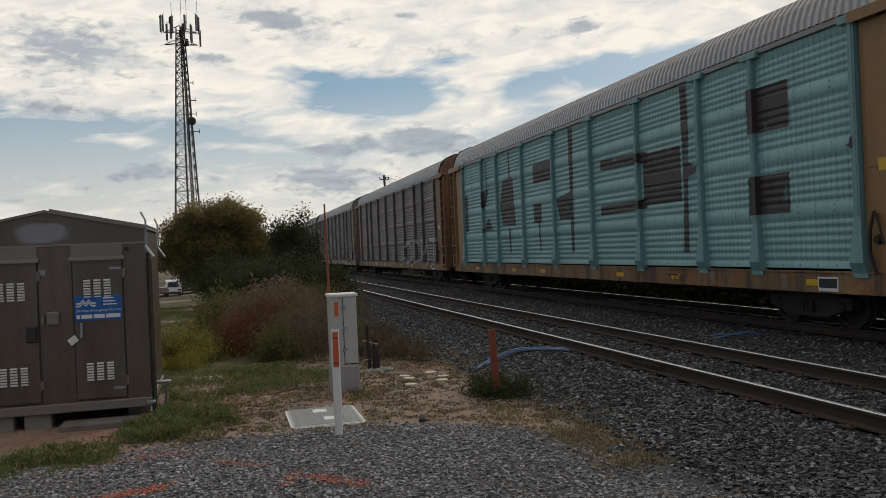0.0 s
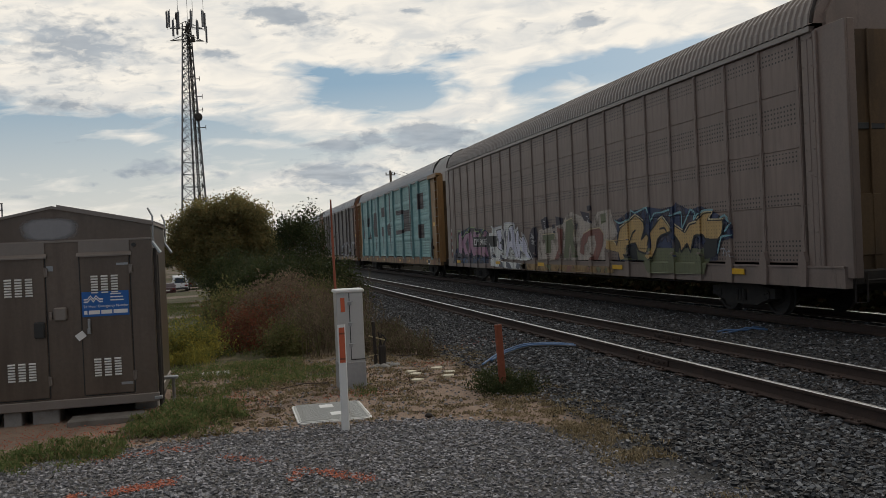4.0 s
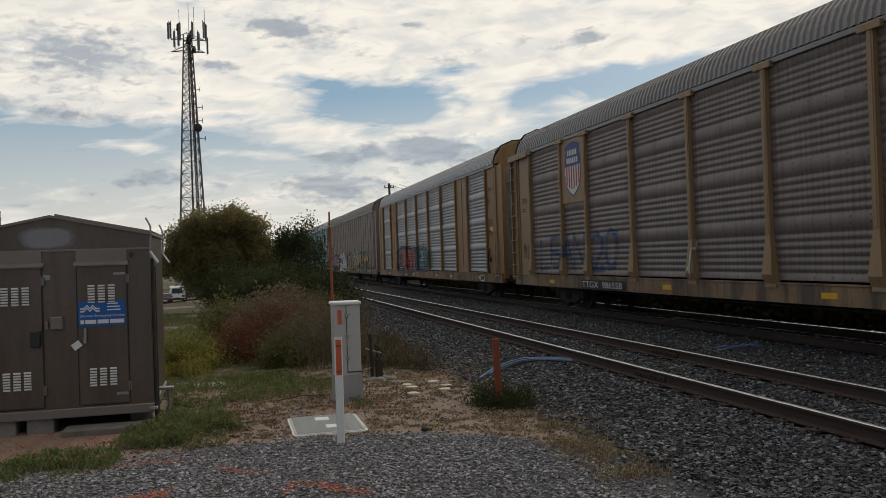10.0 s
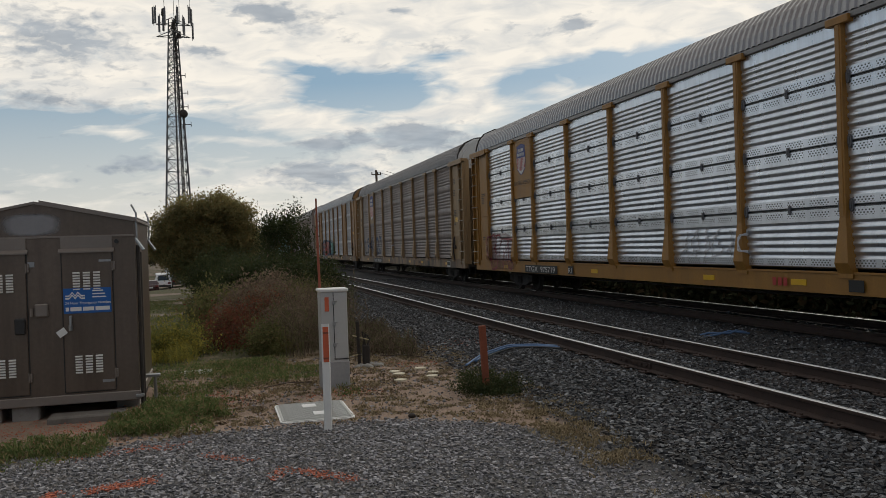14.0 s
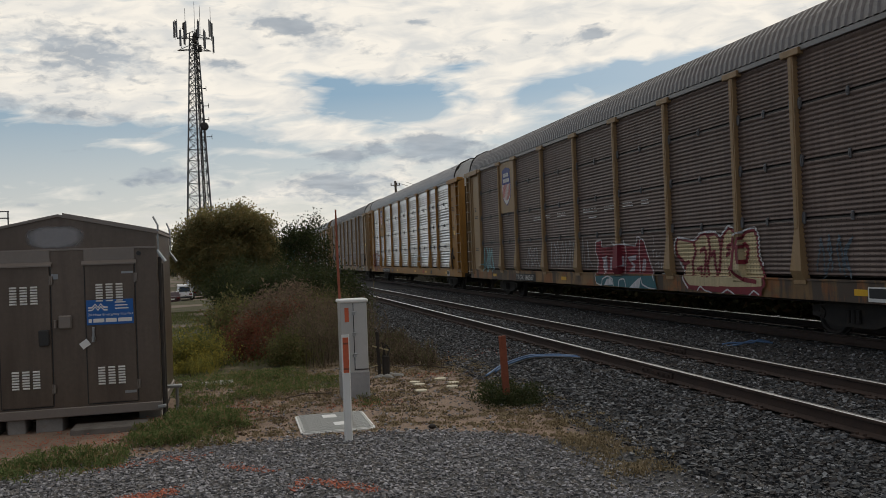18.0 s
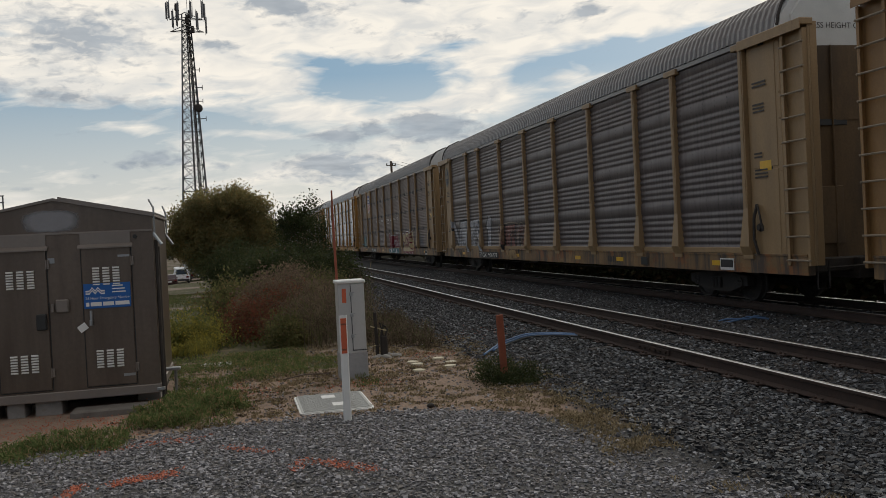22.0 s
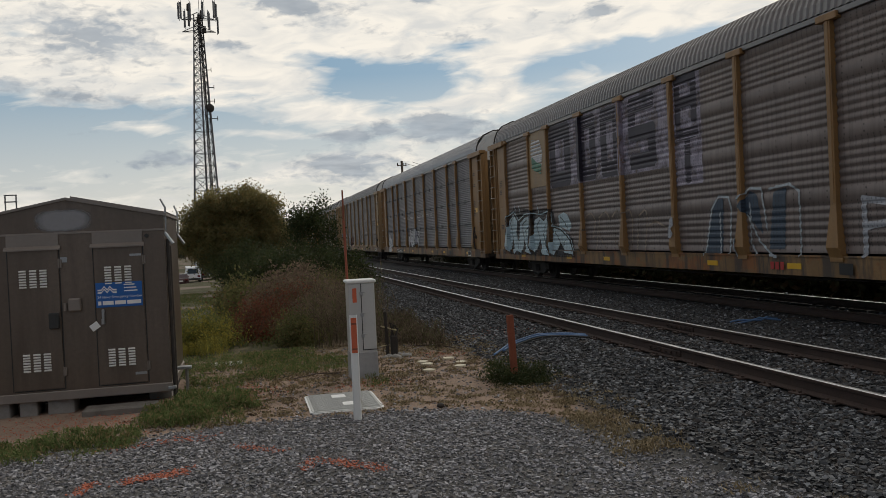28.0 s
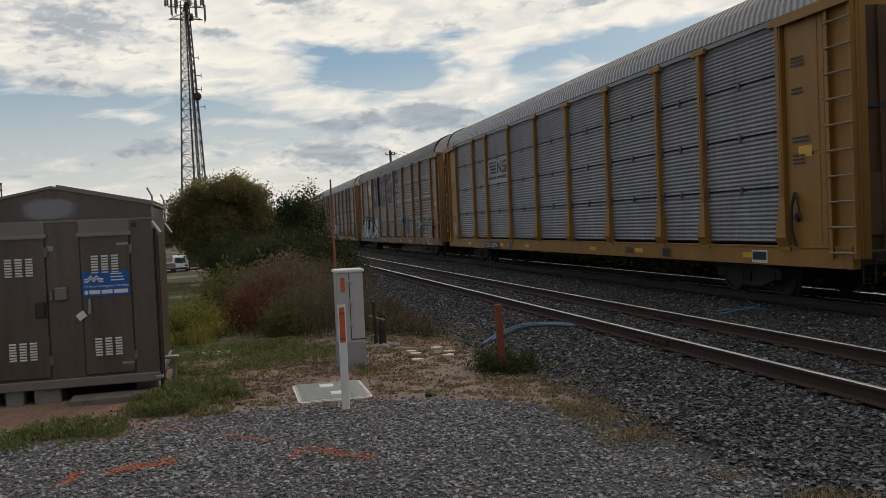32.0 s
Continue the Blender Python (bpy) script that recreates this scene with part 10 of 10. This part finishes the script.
fill(-8, [[(1.61, 1.08), (1.92, 2.2), (2.46, 2.45), (2.91, 2.18), (2.79, 1.78), (3.11, 1.13), (2.53, 0.91), (2.34, 1.57), (2.11, 0.99)], [(2.96, 1.04), (3.24, 2.08), (3.81, 2.28), (4.46, 2.34), (4.53, 1.97), (4.12, 1.72), (4.52, 0.93), (3.9, 1.01), (3.7, 1.47), (3.49, 0.96)], [(4.55, 1.14), (4.93, 2.16), (5.43, 2.27), (5.87, 2.1), (6.47, 2.32), (6.53, 1.93), (6.15, 1.54), (6.4, 0.91), (5.73, 0.94), (5.44, 1.46), (5.02, 0.98)], [(6.52, 0.99), (6.84, 1.84), (7.47, 1.75), (8.14, 1.45), (8.57, 0.98), (7.89, 1.01), (7.42, 1.34), (6.95, 0.92)], [(7.32, 2.25), (7.74, 2.35), (8.13, 2.26), (8.44, 1.92), (8.26, 1.69), (7.78, 1.82), (7.38, 1.87)]], G_ICE, 2, label="pale cyan wild-style spray letters")
lines(-8, [[(2.11, 0.99), (2.34, 1.57), (2.12, 2.11), (2.45, 2.36)], [(2.79, 1.78), (2.98, 1.13)], [(3.49, 0.96), (3.7, 1.47), (3.5, 1.99), (4.05, 2.19)], [(4.41, 1.97), (3.87, 1.77), (4.41, 1.01)], [(5.02, 0.98), (5.44, 1.46), (5.15, 1.95), (5.53, 2.15)], [(6.09, 2.01), (5.81, 1.62), (6.3, 0.99)], [(6.95, 0.92), (7.42, 1.34), (6.94, 1.72)], [(7.83, 1.41), (7.6, 1.15)], [(7.52, 2.2), (7.81, 2.05), (8.08, 1.82)]], 0.04, G_BLACK, 4)
lines(-8, [[(1.39, 1.12), (1.64, 2.3), (2.54, 2.54), (3.13, 2.21), (3.82, 2.41), (4.72, 2.42), (5.56, 2.35), (6.59, 2.43), (6.7, 1.96)], [(6.64, 1.92), (7.48, 1.83), (8.33, 1.45), (8.66, 0.94)], [(2.72, 2.79), (2.76, 2.53)], [(3.2, 2.73), (3.3, 2.47)], [(5.24, 2.68), (5.44, 2.39)]], 0.045, G_ICE, 5)
lines(-8, [[(9.41, 1.06), (9.61, 2.1), (10.06, 2.23), (10.33, 2.01), (10.15, 1.51)], [(10.52, 1.81), (10.37, 1.13)], [(11.1, 1.14), (10.65, 1.5), (10.63, 2.07), (11.13, 2.24), (11.41, 1.98)], [(11.5, 2.05), (11.9, 2.26), (12.07, 1.81), (12.01, 1.17)], [(12.28, 1.02), (12.32, 2.12), (12.68, 2.23), (12.83, 1.95), (12.72, 1.15)], [(13.06, 1.15), (13.2, 2), (13.55, 2.19), (13.69, 2.07), (13.52, 1.15)], [(13.76, 1.77), (14.14, 1.88), (14.72, 1.7)], [(11.71, 1.14), (11.69, 1.66)]], 0.05, G_TANLINE, 2, label="thin tan outlined spray letters")
fill(-8, [[(15.03, 1.91), (15.22, 1.96), (15.26, 1.74), (15.12, 1.69), (15.27, 1.55), (15.15, 1.44), (15.02, 1.47)]], G_SILVER, 3)
# silver car: rose outline tag on a pink wash
lines(-4, [[(1.7, 1.96), (1.77, 1.6), (2.03, 0.99), (2.13, 0.76), (2.48, 0.76)], [(1.75, 1.96), (2.23, 2.06), (2.49, 1.9), (2.38, 1.62), (2.23, 1.52)], [(2.5, 2.01), (2.89, 2.05), (3.11, 1.83), (2.88, 1.59), (2.71, 0.88), (2.41, 0.77)], [(3.12, 1.9), (4.18, 1.87), (4.45, 1.75), (4.41, 1.57), (4.18, 1.53)], [(3.8, 1.88), (3.86, 1.25), (4.06, 0.86), (4.32, 0.81), (4.41, 1.01), (4.12, 1.14)], [(3.28, 1.56), (3.44, 0.9)], [(3.53, 1.58), (3.7, 1.11)], [(2.38, 1.62), (2.47, 0.95)]], 0.07, G_ROSE, 2, label="rose-red outlined spray letters")
# raised white ends and small stencils
for k in (-3, -5, -6, -8):
    o = part("lettering", text_mesh("EXCESS HEIGHT CAR", 0.16, M_LETTER_DK), None, CARS[k])
    o.matrix_local = Matrix.Translation((-1.22, -HALF + 0.515, 5.36)) @ Matrix(((1, 0, 0, 0), (0, 0, -1, 0), (0, 1, 0, 0), (0, 0, 0, 1)))
for k in (-2, -3, -4, -5, -6, -7, -8, -9):
    r = random.Random(k)
    for s0, zs in ((26.0, (4.4, 3.9, 3.0, 2.6)), (0.95, (3.6, 3.3, 1.9))):
        for zz in zs:
            w = r.uniform(0.25, 0.5)
            fill(k, [rect(s0, s0 + w, zz + 0.07 * i, zz + 0.035 + 0.07 * i) for i in range(r.choice((2, 3, 4)))], M_LETTER_DK, 0, "stencil")
    fill(k, [rect(21.0, 21.35, 0.76, 0.96)], M_BLACK, 0, "stencil")
    fill(k, [rect(19.0 + 0.16 * i, 19.11 + 0.16 * i, 0.80, 0.95) for i in range(3)], SIGN_RED if k in (-4, -8) else M_LETTER_DK, 0, "stencil")
# rows of worn white stencil marks half-way up two cars
for k in (-5, -7):
    for s0, s1, z in ((8.4, 9.1, 2.88), (9.6, 10.0, 2.9), (10.65, 11.4, 2.9), (12.8, 13.8, 2.9), (14.3, 15.0, 2.9), (15.5, 16.1, 2.91), (16.6, 17.0, 2.91)):
        plate_on(CARS[k], s0, s1, z - 0.012, z + 0.012, M_LETTER, 0.026, "stencil_mark")
        for i in range(5):
            plate_on(CARS[k], s0 + i * (s1 - s0) / 5, s0 + (i + 0.55) * (s1 - s0) / 5, z + 0.07, z + 0.10, M_LETTER, 0.026, "stencil_mark")
    plate_on(CARS[k], 13.2, 13.75, 2.71, 2.74, M_LETTER, 0.026, "stencil_mark")


def gap_y(k, t):
    """Place along the rails of the coupling ahead of car k."""
    return 165.815 + 8.2281 * (t - 16) + 0.01541 * (t - 16) ** 2 + 0.0001435 * (t - 16) ** 3 + 29.143 * k


def motions():
    times = [i * 1.0 for i in range(33)]
    for k, car in CARS.items():
        walk(car, [(t, pose(TRACK_FAR, gap_y(k, t) - 13.75, RAIL_FAR_Z)) for t in times])
    # wheels roll: 72 degrees for each 0.53 m
    steps, t, last = [0.0], 0.0, gap_y(0, 0.0)
    turn = [0.0]
    while t < 32.0:
        t = min(32.0, t + 2 / FPS)
        steps.append(t)
        turn.append(-(gap_y(0, t) - last) / 0.42)
    for k, car in CARS.items():
        if k > 0 or k < -9:
            continue
        for wheels in [o for o in car.children_recursive if o.name.startswith("wheelset")]:
            x, y, z = wheels.location
            walk(wheels, [(t, Matrix.LocRotScale((x, y, z), Euler((a, 0, 0)), None)) for t, a in zip(steps, turn)])


motions()
